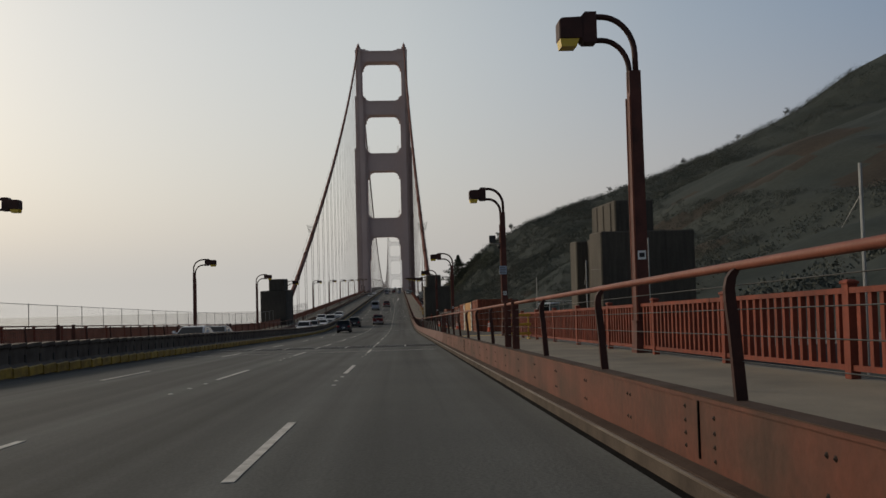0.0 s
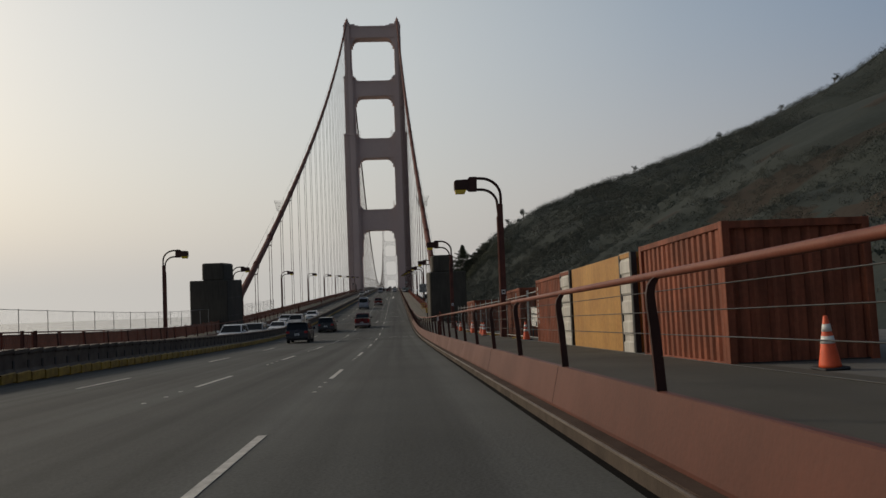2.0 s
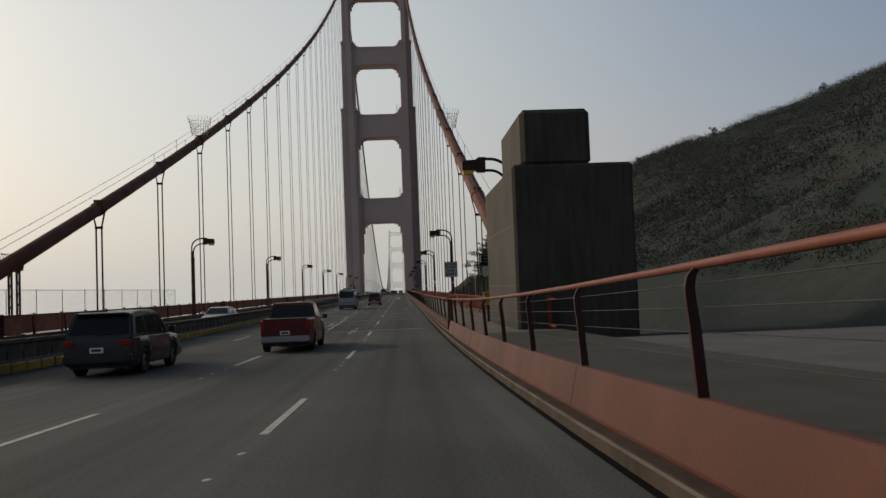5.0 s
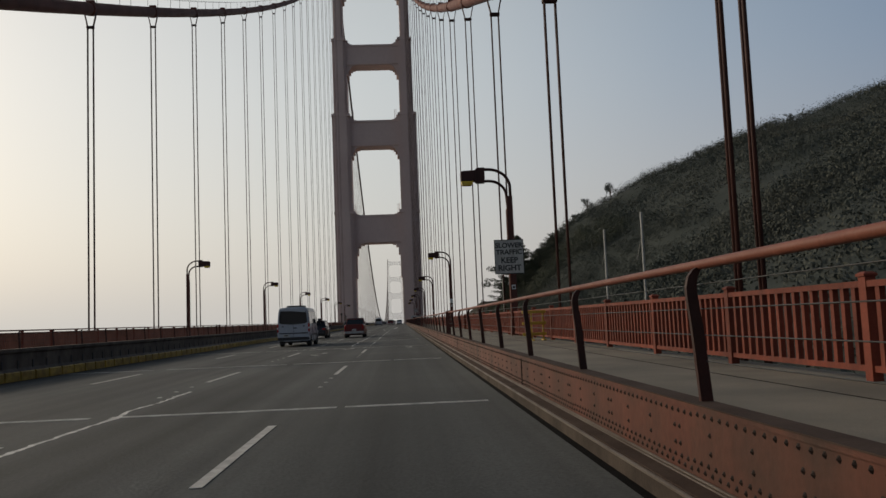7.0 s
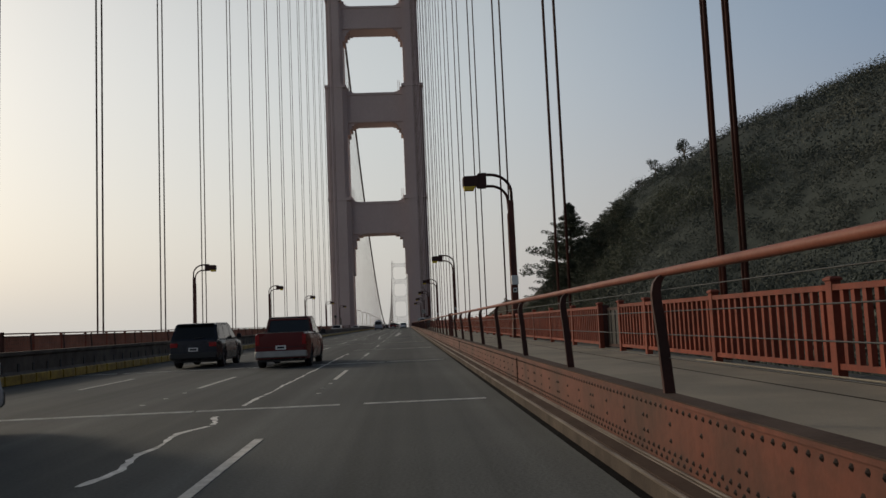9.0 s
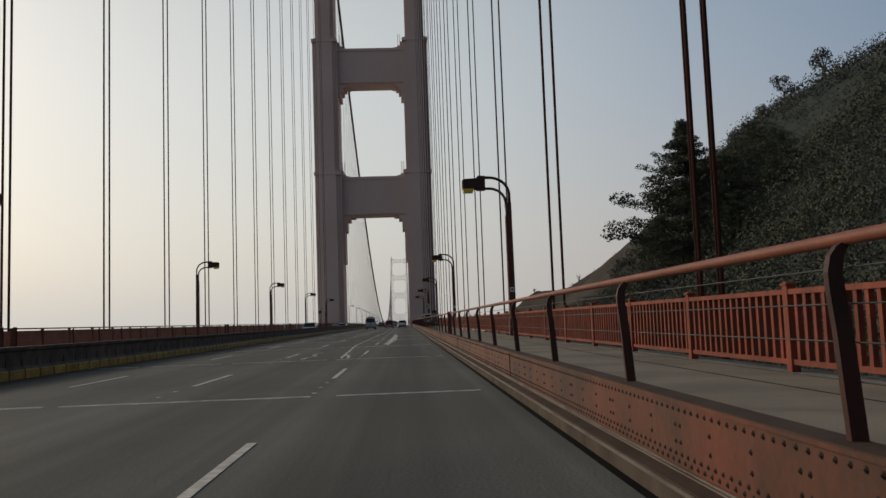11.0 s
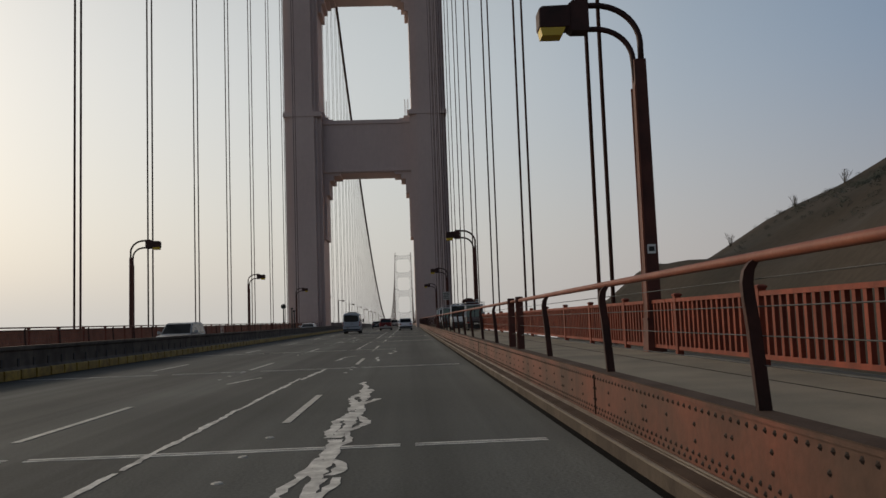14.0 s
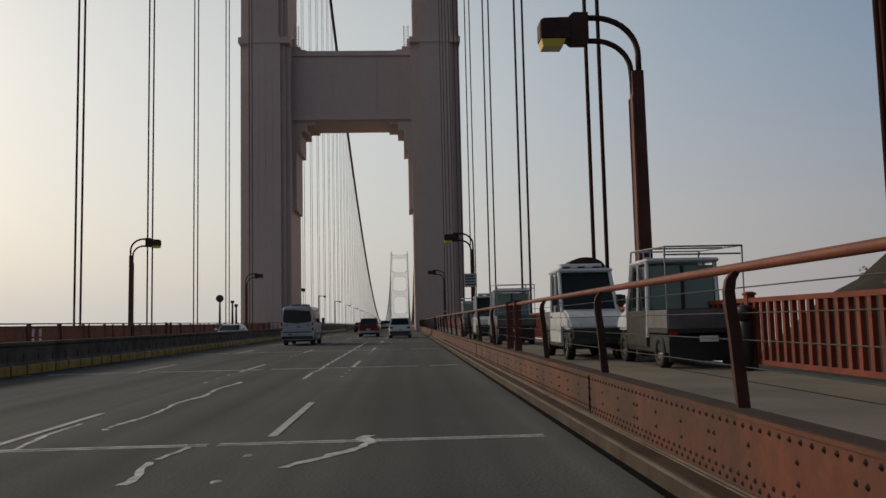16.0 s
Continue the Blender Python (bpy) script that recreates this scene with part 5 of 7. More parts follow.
    part("rear_bumper", box(bmesh.new(), -0.97, 0.97, -3.02, -2.80, 0.40, 0.58, 0.03), BLACK, t)
    part("rear_step", tube(bmesh.new(), [(-0.55, -3.06, 0.36), (0.45, -3.06, 0.36)], 0.03, 6), STEEL, t)
    plate = part("number_plate", box(bmesh.new(), -0.62, -0.28, -2.985, -2.945, 0.62, 0.77), DOOR_WHITE, t)
    part("plate_bar", box(bmesh.new(), -0.56, -0.34, -2.99, -2.98, 0.66, 0.72), PAINT_NAVY, plate)
    part("front_bumper", box(bmesh.new(), -0.88, 0.88, 2.78, 3.0, 0.34, 0.62, 0.05), BLACK, t)
    part("grille", box(bmesh.new(), -0.45, 0.45, 2.84, 2.955, 0.70, 0.95, 0.02), BLACK, t)
    vent = prism(bmesh.new(), [(-2.15, 2.43), (-1.95, 2.56), (-0.55, 2.58), (-0.25, 2.43)], -0.52, 0.52, "x")
    bmesh.ops.bevel(vent, geom=list(vent.edges), offset=0.04, segments=1, affect="EDGES")
    part("roof_vent", vent, BLACK, t)
    for wy in wheels:
        for s in (-1, 1):
            share("rim", VAN_RIM, share("wheel", VAN_TYRE, t, s * (hw - 0.15), wy, wr))
    return t


def on_road(x, y):
    return (x, y, deck_z(y) + 0.004)


build_car("wagon", "suv", PAINT_NAVY, "dark navy wagon with roof rails and red tail lights", on_road(0.1, -108.2), rack=True)
build_car("hatchback", "suv", PAINT_CHARCOAL, "small dark grey hatchback driving in the middle lanes", on_road(0.1, -82.0))
build_car("pickup_truck", "pickup", PAINT_RED, "dark red pickup truck with a black rack behind the cab", on_road(4.35, 222.0))
build_car("pickup_truck", "pickup", PAINT_RED, "dark red pickup truck driving towards the suspended span", on_road(3.75, -74.0))
build_car("pickup_truck", "pickup", PAINT_RED, "dark red pickup truck driving on the side span", on_road(3.8, 16.5))
build_car("dark_suv", "suv", PAINT_NAVY, "dark blue sport utility car driving on the side span", on_road(0.2, 19.0))
build_car("white_suv", "suv", PAINT_WHITE_CAR, "white compact sport utility car with dark windows", on_road(7.35, 212.2))
VAN_LABELS = ("silver passenger van with dark windows and a roof vent", "silver passenger van with dark windows on the side span")
build_van(VAN_LABELS[0], on_road(1.10, 197.3))
build_van(VAN_LABELS[1], on_road(1.28, -4.6))
ONCOMING = [("suv", PAINT_WHITE_CAR, -5.3, -108.0), ("suv", PAINT_SILVER, -5.2, -98.3), ("sedan", PAINT_SILVER, -7.6, -88.6), ("sedan", PAINT_WHITE_CAR, -5.2, -83), ("suv", PAINT_SILVER, -5.3, -66),
            ("sedan", PAINT_WHITE_CAR, -7.7, -58), ("sedan", PAINT_WHITE_CAR, -5.2, -46), ("sedan", PAINT_WHITE_CAR, -5.3, -167.4), ("sedan", PAINT_SILVER, -7.6, -150.1), ("suv", PAINT_SILVER, -5.3, 146), ("sedan", PAINT_WHITE_CAR, -5.3, 206)]
for kind, paint, x, y in ONCOMING:
    tone = "white" if paint is PAINT_WHITE_CAR else "silver"
    build_car("oncoming_car", kind, paint, tone + (" sport utility car" if kind == "suv" else " sedan") + " facing north behind the median barrier", on_road(x, y), 180, window=WINDOW, group="oncoming cars")
DISTANT = [("sedan", PAINT_CHARCOAL, 1.4, 262), ("suv", PAINT_SILVER, 4.5, 284), ("sedan", PAINT_WHITE_CAR, 1.3, 312), ("suv", PAINT_CHARCOAL, 7.4, 335), ("suv", PAINT_WHITE_CAR, 4.4, 372)]
for kind, paint, x, y in DISTANT:
    tone = {PAINT_WHITE_CAR: "white", PAINT_SILVER: "silver"}.get(paint, "dark grey")
    build_car("car_ahead", kind, paint, tone + (" sport utility car" if kind == "suv" else " sedan") + " heading south on the main span", on_road(x, y), 0, group="cars ahead")
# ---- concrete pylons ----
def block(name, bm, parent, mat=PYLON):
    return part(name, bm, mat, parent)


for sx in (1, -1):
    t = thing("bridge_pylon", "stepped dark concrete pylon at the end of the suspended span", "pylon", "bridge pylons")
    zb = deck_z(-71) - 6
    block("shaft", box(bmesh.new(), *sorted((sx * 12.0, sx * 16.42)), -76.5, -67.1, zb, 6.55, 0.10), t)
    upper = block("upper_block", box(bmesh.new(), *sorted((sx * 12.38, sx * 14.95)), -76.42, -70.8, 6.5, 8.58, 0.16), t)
    for z in (2.2, 4.4):
        part("lift_joint", box(bmesh.new(), *sorted((sx * 11.994, sx * 12.02)), -76.4, -67.2, z - 0.012, z + 0.012), BLACK, t)
zb = deck_z(-174.1)
t = thing("bridge_pylon", "massive stepped concrete pylon beside the approach yard", "pylon", "bridge pylons")
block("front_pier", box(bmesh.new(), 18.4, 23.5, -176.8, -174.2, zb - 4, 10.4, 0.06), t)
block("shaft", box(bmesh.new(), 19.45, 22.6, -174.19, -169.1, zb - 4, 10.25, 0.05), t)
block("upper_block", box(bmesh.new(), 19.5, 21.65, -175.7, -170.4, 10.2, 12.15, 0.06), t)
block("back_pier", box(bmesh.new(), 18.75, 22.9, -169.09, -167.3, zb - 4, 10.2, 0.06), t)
for z in (6.4, 8.4):
    part("lift_joint", box(bmesh.new(), 18.394, 18.42, -176.7, -174.3, z - 0.012, z + 0.012), BLACK, t)
for yy in (-174.9, -173.3, -171.8):
    part("weep_stain_rib", box(bmesh.new(), 19.44, 19.47, yy - 0.05, yy + 0.05, 10.3, 12.05), PYLON, t)
door = part("steel_door", box(bmesh.new(), 19.38, 19.46, -172.4, -171.4, zb + 0.45, zb + 2.6, 0.01), BLACK, t)
part("door_handle", box(bmesh.new(), 19.35, 19.39, -171.65, -171.55, zb + 1.45, zb + 1.55), STEEL, door)


# ---- containers ----
def corrugated(bm, x, ya, yb, z0, z1, out=-1, depth=0.045, pitch=0.278):
    """A wall of trapezoid ribs in the plane x, ribs upright."""
    pts, y, k = [], ya, 0
    while y < yb - 0.01:
        for d, o in ((0.0, 0), (pitch * 0.25, 0), (pitch * 0.4, 1), (pitch * 0.85, 1)):
            if y + d < yb:
                pts.append((x + out * (o * depth - depth), y + d))
        y += pitch
    pts.append((x, yb))
    a = [bm.verts.new((px, py, z0)) for px, py in pts]
    b = [bm.verts.new((px, py, z1)) for px, py in pts]
    for i in range(len(pts) - 1):
        bm.faces.new((a[i], a[i + 1], b[i + 1], b[i]))
    return bm


def container(y0, length, mat, label, door=None, flat=False, x0=13.12, writing=0):
    z = deck_z(y0 + length / 2) + SIDEWALK_Z
    H, W = 2.40, 2.44
    t = thing("shipping_container", label, "container", "shipping containers", at=(x0, y0, z))
    t.rotation_euler.x = math.atan2(deck_z(y0 + length) - deck_z(y0), length)
    d0 = door or 0.0
    if flat:
        part("side_panel", box(bmesh.new(), 0.0, 0.06, d0 + 0.03, length - 0.1, 0.14, H - 0.1), mat, t)
    else:
        part("side_panel", corrugated(bmesh.new(), 0.03, d0 + 0.12, length - 0.12, 0.14, H - 0.1), mat, t)
    part("far_panel", corrugated(bmesh.new(), W - 0.03, 0.12, length - 0.12, 0.14, H - 0.1, 1), mat, t)
    if door:
        bm = bmesh.new()
        zz = 0.16
        prof = []
        while zz < H - 0.15:
            prof += [(zz, 0.0), (zz + 0.22, 0.0), (zz + 0.26, 0.03), (zz + 0.38, 0.03), (zz + 0.42, 0.0)]
            zz += 0.46
        a = [bm.verts.new((o - 0.01, 0.12, q)) for q, o in prof]
        b = [bm.verts.new((o - 0.01, d0 + 0.03, q)) for q, o in prof]
        for i in range(len(prof) - 1):
            bm.faces.new((a[i], a[i + 1], b[i + 1], b[i]))
        part("door", bm, DOOR_WHITE, t, "chalky white ribbed steel door")
        part("door_post", box(bmesh.new(), -0.012, 0.1, d0 + 0.0, d0 + 0.1, 0.05, H - 0.02), BLACK, t)
    end = corrugated(bmesh.new(), 0.06, 0.12, W - 0.12, 0.14, H - 0.12, pitch=0.31)
    for v in end.verts:
        v.co = Vector((v.co.y, v.co.x, v.co.z))
    part("end_panel", end, mat, t)
    part("back_panel", box(bmesh.new(), 0.08, W - 0.08, length - 0.09, length - 0.05, 0.14, H - 0.12), mat, t)
    part("roof", box(bmesh.new(), 0.05, W - 0.05, 0.05, length - 0.05, H - 0.06, H - 0.03), mat, t)
    part("floor", box(bmesh.new(), 0.05, W - 0.05, 0.05, length - 0.05, 0.10, 0.14), DARK_STEEL, t)
    for fx in (0.0, W - 0.12):
        part("top_rail", box(bmesh.new(), fx, fx + 0.12, 0.0, length, H - 0.11, H, 0.01), mat, t)
        part("bottom_rail", box(bmesh.new(), fx, fx + 0.12, 0.0, length, 0.02, 0.15, 0.01), mat, t)
        for fy in (0.0, length - 0.14):
            # Near post beside a door is black: the gap's darkness painted on.
            part("corner_post", box(bmesh.new(), fx - 0.004, fx + 0.124, fy - 0.004, fy + 0.144, 0, H + 0.004, 0.008), BLACK if door and fy == 0.0 else mat, t)
    for fy in (0.06, length - 0.06):
        part("header", box(bmesh.new(), 0.1, W - 0.1, fy - 0.06, fy + 0.06, H - 0.12, H - 0.002), mat, t)
    for fy in (length * 0.38, length * 0.62):
        part("fork_pocket", box(bmesh.new(), -0.006, 0.02, fy - 0.16, fy + 0.16, 0.03, 0.13), BLACK, t)
    for i in range(writing):
        # a worn column of letters, too blurred to read
        part("letter_bar", box(bmesh.new(), -0.018, -0.012, length * 0.93 - 0.06, length * 0.93 + 0.07, 2.02 - i * 0.2, 2.15 - i * 0.2), DOOR_WHITE, t)
    return t


container(-162.4, 4.5, CONTAINER, "rust red corrugated shipping container in the yard", writing=0)
container(-157.3, 6.15, OCHRE, "ochre yellow flat-sided container with a white door", door=0.9, flat=True)
container(-150.8, 6.0, CONTAINER, "rust red shipping container with a white ribbed door", door=1.34, writing=7)
container(-138.5, 6.06, CONTAINER, "rust red shipping container with worn white letters", writing=7, x0=13.45)
container(-115.7, 6.06, CONTAINER, "lone rust red shipping container behind temporary fencing", x0=13.55)


# ---- small yard things ----
def revolve(bm, prof, n=14):
    rings = [[bm.verts.new((r * math.cos(2 * math.pi * k / n), r * math.sin(2 * math.pi * k / n), z)) for k in range(n)] for r, z in prof]
    for a, b in zip(rings, rings[1:]):
        for k in range(n):
            bm.faces.new((a[k], a[(k + 1) % n], b[(k + 1) % n], b[k]))
    bm.faces.new(rings[0])
    bm.faces.new(rings[-1])
    return bm


def build_cone():
    t = thing("traffic_cone", "orange traffic cone with two white bands on a black base", "traffic cone", "traffic cones")
    part("base", box(bmesh.new(), -0.19, 0.19, -0.19, 0.19, 0.0, 0.045, 0.02), BLACK, t)
    part("cone_body", revolve(bmesh.new(), [(0.15, 0.04), (0.142, 0.08), (0.03, 0.72), (0.022, 0.73)]), CONE, t, smooth=True)
    for z0, z1 in ((0.36, 0.46), (0.52, 0.62)):
        r = lambda z: 0.142 - (z - 0.08) * 0.175 + 0.003
        part("band", revolve(bmesh.new(), [(r(z0), z0), (r(z1), z1)]), WHITE, t, "white reflective band", smooth=True)
    return t


cone0 = build_cone()
CONES = [(12.8, -127.5), (12.55, -131.2), (13.2, -117.3), (18.8, -119.1), (13.7, -164.3), (13.0, -142.8), (12.75, -122.5), (12.85, -111.2), (12.9, -105.9)]
for i, (x, y) in enumerate(CONES):
    m = pose(x, y, deck_z(y) + SIDEWALK_Z, math.degrees(math.atan2(deck_z(y + 1) - deck_z(y - 1), 2)), 0, 23 * i)
    if i == 0:
        cone0.matrix_basis = m
    else:
        copy_thing(cone0, m)


def chain_link(y0, y1, x0, x1, z_off, h, label, step=3.0, mesh=0.16, over=0.05):
    """A wire fence: pipe posts, a top and a bottom pipe, crossing wires."""
    t = thing("wire_fence", label, "fence", "wire fences")
    n = max(int(abs(y1 - y0) / step), 1)
    pt = lambda f, z: (x0 + (x1 - x0) * f, y0 + (y1 - y0) * f, deck_z(y0 + (y1 - y0) * f) + z_off + z)
    for i in range(n + 1):
        f = i / n
        part("post", tube(bmesh.new(), [pt(f, 0), pt(f, h + over)], 0.024, 6), STEEL, t)
    for z in (0.12, h):
        part("pipe", tube(bmesh.new(), [pt(i / n, z) for i in range(n + 1)], 0.019, 6), STEEL, t)
    bm = bmesh.new()
    L = abs(y1 - y0)
    m = int(L / mesh)
    for i in range(m):
        for s in (0, 1):
            fa, fb = i / m, min((i + h / mesh * 0.9) / m, 1.0)
            zz = 0.12 + (h - 0.12) * (fb - fa) * m / (h / mesh * 0.9)
            a, b = (pt(fa, 0.12), pt(fb, zz)) if s else (pt(fa, h), pt(fb, h + 0.12 - zz))
            tube(bm, [a, b], 0.0028, 3, False)
    part("wire_mesh", bm, DARK_STEEL, t, kind="stuff")
    return t


chain_link(-142.05, -104.9, 13.2, 13.2, SIDEWALK_Z, 1.80, "temporary galvanised wire fence panels on yellow feet", 3.0, 0.2, 0.18)
chain_link(-144.6, -142.2, 13.2, 13.22, SIDEWALK_Z, 1.86, "short end panel of the temporary wire fence", 2.4, 0.2, 0.14)
chain_link(-202.6, -77.0, -14.2, -14.2, 0.4, 2.6, "tall wire mesh fence behind the east railing", 4.0, 0.3)
chain_link(-66.0, -24.0, -14.35, -14.35, 0.3, 2.7, "tall wire mesh fence beyond the pylon", 3.8, 0.3)
for y in (-139.9, -131.2, -128.2, -122.3, -116.4, -110.4):
    t = thing("fence_foot", "yellow rubber foot of the temporary fence", "fence foot", "fence feet", at=(13.2, y, deck_z(y) + SIDEWALK_Z), rz=12 * math.sin(y))
    part("slab", box(bmesh.new(), -0.38, 0.38, -0.14, 0.14, 0.0, 0.07, 0.03), YELLOW, t)

for x, y, h in [(14.3, -38.0, 3.6), (14.35, -33.9, 3.6), (14.3, -26.5, 3.4), (14.3, -52.0, 3.4), (17.0, -179.3, 4.2), (16.4, -167.9, 4.0), (17.4, -188.3, 4.4), (16.6, -204.5, 4.2), (15.0, -59.0, 3.6), (14.4, -8.0, 3.4)]:
    zb = deck_z(y) + (0.3 if y > -66 else ground_z(x, y) - deck_z(y))
    t = thing("steel_pole", "thin grey steel pole standing behind the railing", "pole", "steel poles", at=(x, y, zb))
    part("shaft", tube(bmesh.new(), [(0, 0, -0.4), (0, 0, h)], 0.035, 7), STEEL, t)
    part("bracket", tube(bmesh.new(), [(0, 0, h - 0.6), (0.1, 0.9, h - 1.2)], 0.015, 5), STEEL, t)


def barricade(x, y):
    t = thing("barricade", "yellow three-board barricade across part of the sidewalk", "barricade", "barricades", at=(x, y, deck_z(y) + SIDEWALK_Z))
    for z in (0.18, 0.56, 0.95):
        part("board", box(bmesh.new(), -0.38, 0.46, -0.03, 0.03, z, z + 0.10, 0.01), SAFETY_YELLOW, t)
    for px in (-0.05, 0.36):
        part("upright", box(bmesh.new(), px - 0.03, px + 0.03, 0.03, 0.07, 0.03, 1.06), SAFETY_YELLOW, t)
        part("foot", box(bmesh.new(), px - 0.04, px + 0.04, -0.30, 0.34, 0.0, 0.05), SAFETY_YELLOW, t)
    return t


barricade(12.55, -30.4)
barricade(12.62, -185.9)

# yellow threshold plates and the finger joint at the start of the yard
for i in range(2):
    t = thing("threshold_plate", "yellow painted steel plate across the sidewalk", "plate", "threshold plates", at=(10.95 + i * 1.2, -176.5, deck_z(-176.5) + SIDEWALK_Z))
    part("plate", box(bmesh.new(), 0, 1.17, 0, 0.42, 0.0, 0.012), SAFETY_YELLOW, t)
t = thing("expansion_joint", "dark steel finger expansion joint across the roadway", "expansion joint")
zj = deck_z(-174.5)
jr = math.atan2(deck_z(-173.1) - deck_z(-176.0), 3)
t.matrix_basis = pose(0, -174.5, zj, math.degrees(jr))
part("frame", box(bmesh.new(), -9.5, 9.6, -1.45, 1.55, -0.02, 0.006), GUTTER, t)
for yy, w in ((-1.42, 0.035), (1.5, 0.035), (0.05, 0.025)):
    part("edge_bar", box(bmesh.new(), -9.5, 9.6, yy - w, yy + w, 0.0, 0.014), STEEL, t)
slats = bmesh.new()
for i in range(150):
    x = -9.4 + i * 0.127
    box(slats, x - 0.022, x + 0.022, 0.12, 1.42, 0.004, 0.011)
part("finger", slats, DARK_STEEL, t, kind="stuff")
for lx in (-6.6, -3.0, -0.2, 1.4, 3.1, 4.7, 6.2, 7.9):
    part("cross_mark", box(bmesh.new(), lx - 0.05, lx + 0.05, -1.35, 1.45, 0.012, 0.018), PAINT_WHITE, t)


# ---- utility carts ----
def utility_cart(at, rz, label, rack=False, beacon=False, name="utility_cart"):
    """A narrow electric work truck: short nose, tall glazed cab, low dark bed, optional pipe rack."""
    t = thing(name, label, "utility cart", "utility carts", at=at, rz=rz)
    part("chassis", box(bmesh.new(), -0.62, 0.62, -1.55, 1.45, 0.24, 0.56, 0.03), BLACK, t)
    bm = prism(bmesh.new(), [(0.70, 0.62), (0.70, 1.04), (1.12, 1.00), (1.46, 0.86), (1.52, 0.62)], -0.66, 0.66, "x")
    bmesh.ops.bevel(bm, geom=list(bm.edges), offset=0.05, segments=2, affect="EDGES", clamp_overlap=True)
    cowl = part("cowl", bm, PAINT_WHITE_CAR, t)
    part("grille", box(bmesh.new(), -0.56, 0.56, 1.36, 1.50, 0.36, 0.64, 0.03), BLACK, t)
    part("front_bumper", box(bmesh.new(), -0.64, 0.64, 1.46, 1.58, 0.30, 0.44, 0.03), DARK_STEEL, t)
    for s in (-1, 1):
        part("headlight", box(bmesh.new(), *sorted((s * 0.40, s * 0.60)), 1.47, 1.53, 0.66, 0.76, 0.015), HEAD, cowl)
        door = part("door_panel", prism(bmesh.new(), [(-0.48, 0.34), (-0.48, 0.98), (0.76, 0.98), (0.76, 0.34)], *sorted((s * 0.62, s * 0.67)), "x"), PAINT_WHITE_CAR if beacon else DARK_STEEL, t)
        part("door_handle", box(bmesh.new(), *sorted((s * 0.67, s * 0.685)), -0.38, -0.22, 0.86, 0.90), BLACK, door)
        part("pillar", tube(bmesh.new(), [(s * 0.64, 0.80, 0.98), (s * 0.60, 0.42, 1.86)], 0.042, 6), PAINT_WHITE_CAR, t)
        part("pillar", tube(bmesh.new(), [(s * 0.64, 0.06, 0.96), (s * 0.60, 0.06, 1.84)], 0.028, 6), PAINT_WHITE_CAR, t)
        part("pillar", tube(bmesh.new(), [(s * 0.64, -0.50, 0.5), (s * 0.60, -0.47, 1.86)], 0.038, 6), PAINT_WHITE_CAR, t)
        part("side_glass", prism(bmesh.new(), [(-0.46, 0.98), (0.74, 0.98), (0.40, 1.78), (-0.46, 1.78)], *sorted((s * 0.60, s * 0.612)), "x"), WINDOW, t)
        mirror = part("mirror", box(bmesh.new(), *sorted((s * 0.72, s * 0.86)), 0.72, 0.78, 1.12, 1.32, 0.02), BLACK, t)
        part("mirror_arm", tube(bmesh.new(), [(s * 0.64, 0.75, 1.15), (s * 0.74, 0.75, 1.22)], 0.012, 5), BLACK, mirror)
    bm = bmesh.new()
    vs = [bm.verts.new(p) for p in ((-0.60, 0.80, 1.02), (0.60, 0.80, 1.02), (0.56, 0.42, 1.82), (-0.56, 0.42, 1.82))]
    bm.faces.new(vs)
    bmesh.ops.solidify(bm, geom=bm.faces[:], thickness=0.012)
    screen = part("windscreen", bm, CAB_GLASS if beacon else CLEAR, t)
    part("wiper", tube(bmesh.new(), [(0.1, 0.83, 1.02), (-0.42, 0.80, 1.12)], 0.009, 4), BLACK, screen)
    part("rear_glass", box(bmesh.new(), -0.56, 0.56, -0.5, -0.485, 1.0, 1.78), CLEAR, t)
    part("rear_pillar", box(bmesh.new(), -0.03, 0.03, -0.515, -0.503, 1.0, 1.78), BLACK, t)
    part("cab_back", box(bmesh.new(), -0.62, 0.62, -0.53, -0.47, 0.5, 1.0, 0.01), BLACK, t)
    bm = box(bmesh.new(), -0.66, 0.66, -0.58, 0.52, 1.83, 1.91, 0.035)
    roof = part("roof", bm, PAINT_WHITE_CAR, t)
    for k in range(4):
        part("roof_rib", box(bmesh.new(), -0.5, 0.5, -0.45 + k * 0.25, -0.40 + k * 0.25, 1.905, 1.922), PAINT_WHITE_CAR, roof)
    part("seat", box(bmesh.new(), -0.5, 0.5, -0.4, 0.05, 0.5, 0.78, 0.05), BLACK, t)
    part("seat_back", box(bmesh.new(), -0.5, 0.5, -0.44, -0.36, 0.75, 1.3, 0.04), BLACK, t)
    bed = part("bed", box(bmesh.new(), -0.66, 0.66, -1.62, -0.56, 0.58, 0.68, 0.01), DARK_STEEL, t)
    for s in (-1, 1):
        part("bed_side", box(bmesh.new(), *sorted((s * 0.63, s * 0.66)), -1.62, -0.56, 0.66, 0.98), BED_GREY, bed)
        part("tail_light", box(bmesh.new(), *sorted((s * 0.50, s * 0.62)), -1.65, -1.60, 0.54, 0.61), TAIL, bed)
    part("tailgate", box(bmesh.new(), -0.64, 0.64, -1.64, -1.60, 0.66, 0.98), BED_GREY, bed)
    part("plate_bar", box(bmesh.new(), -0.15, 0.15, -1.66, -1.645, 0.44, 0.54), WHITE, bed)
    part("mud_flap", box(bmesh.new(), -0.62, 0.62, -1.56, -1.53, 0.12, 0.50), BLACK, t)
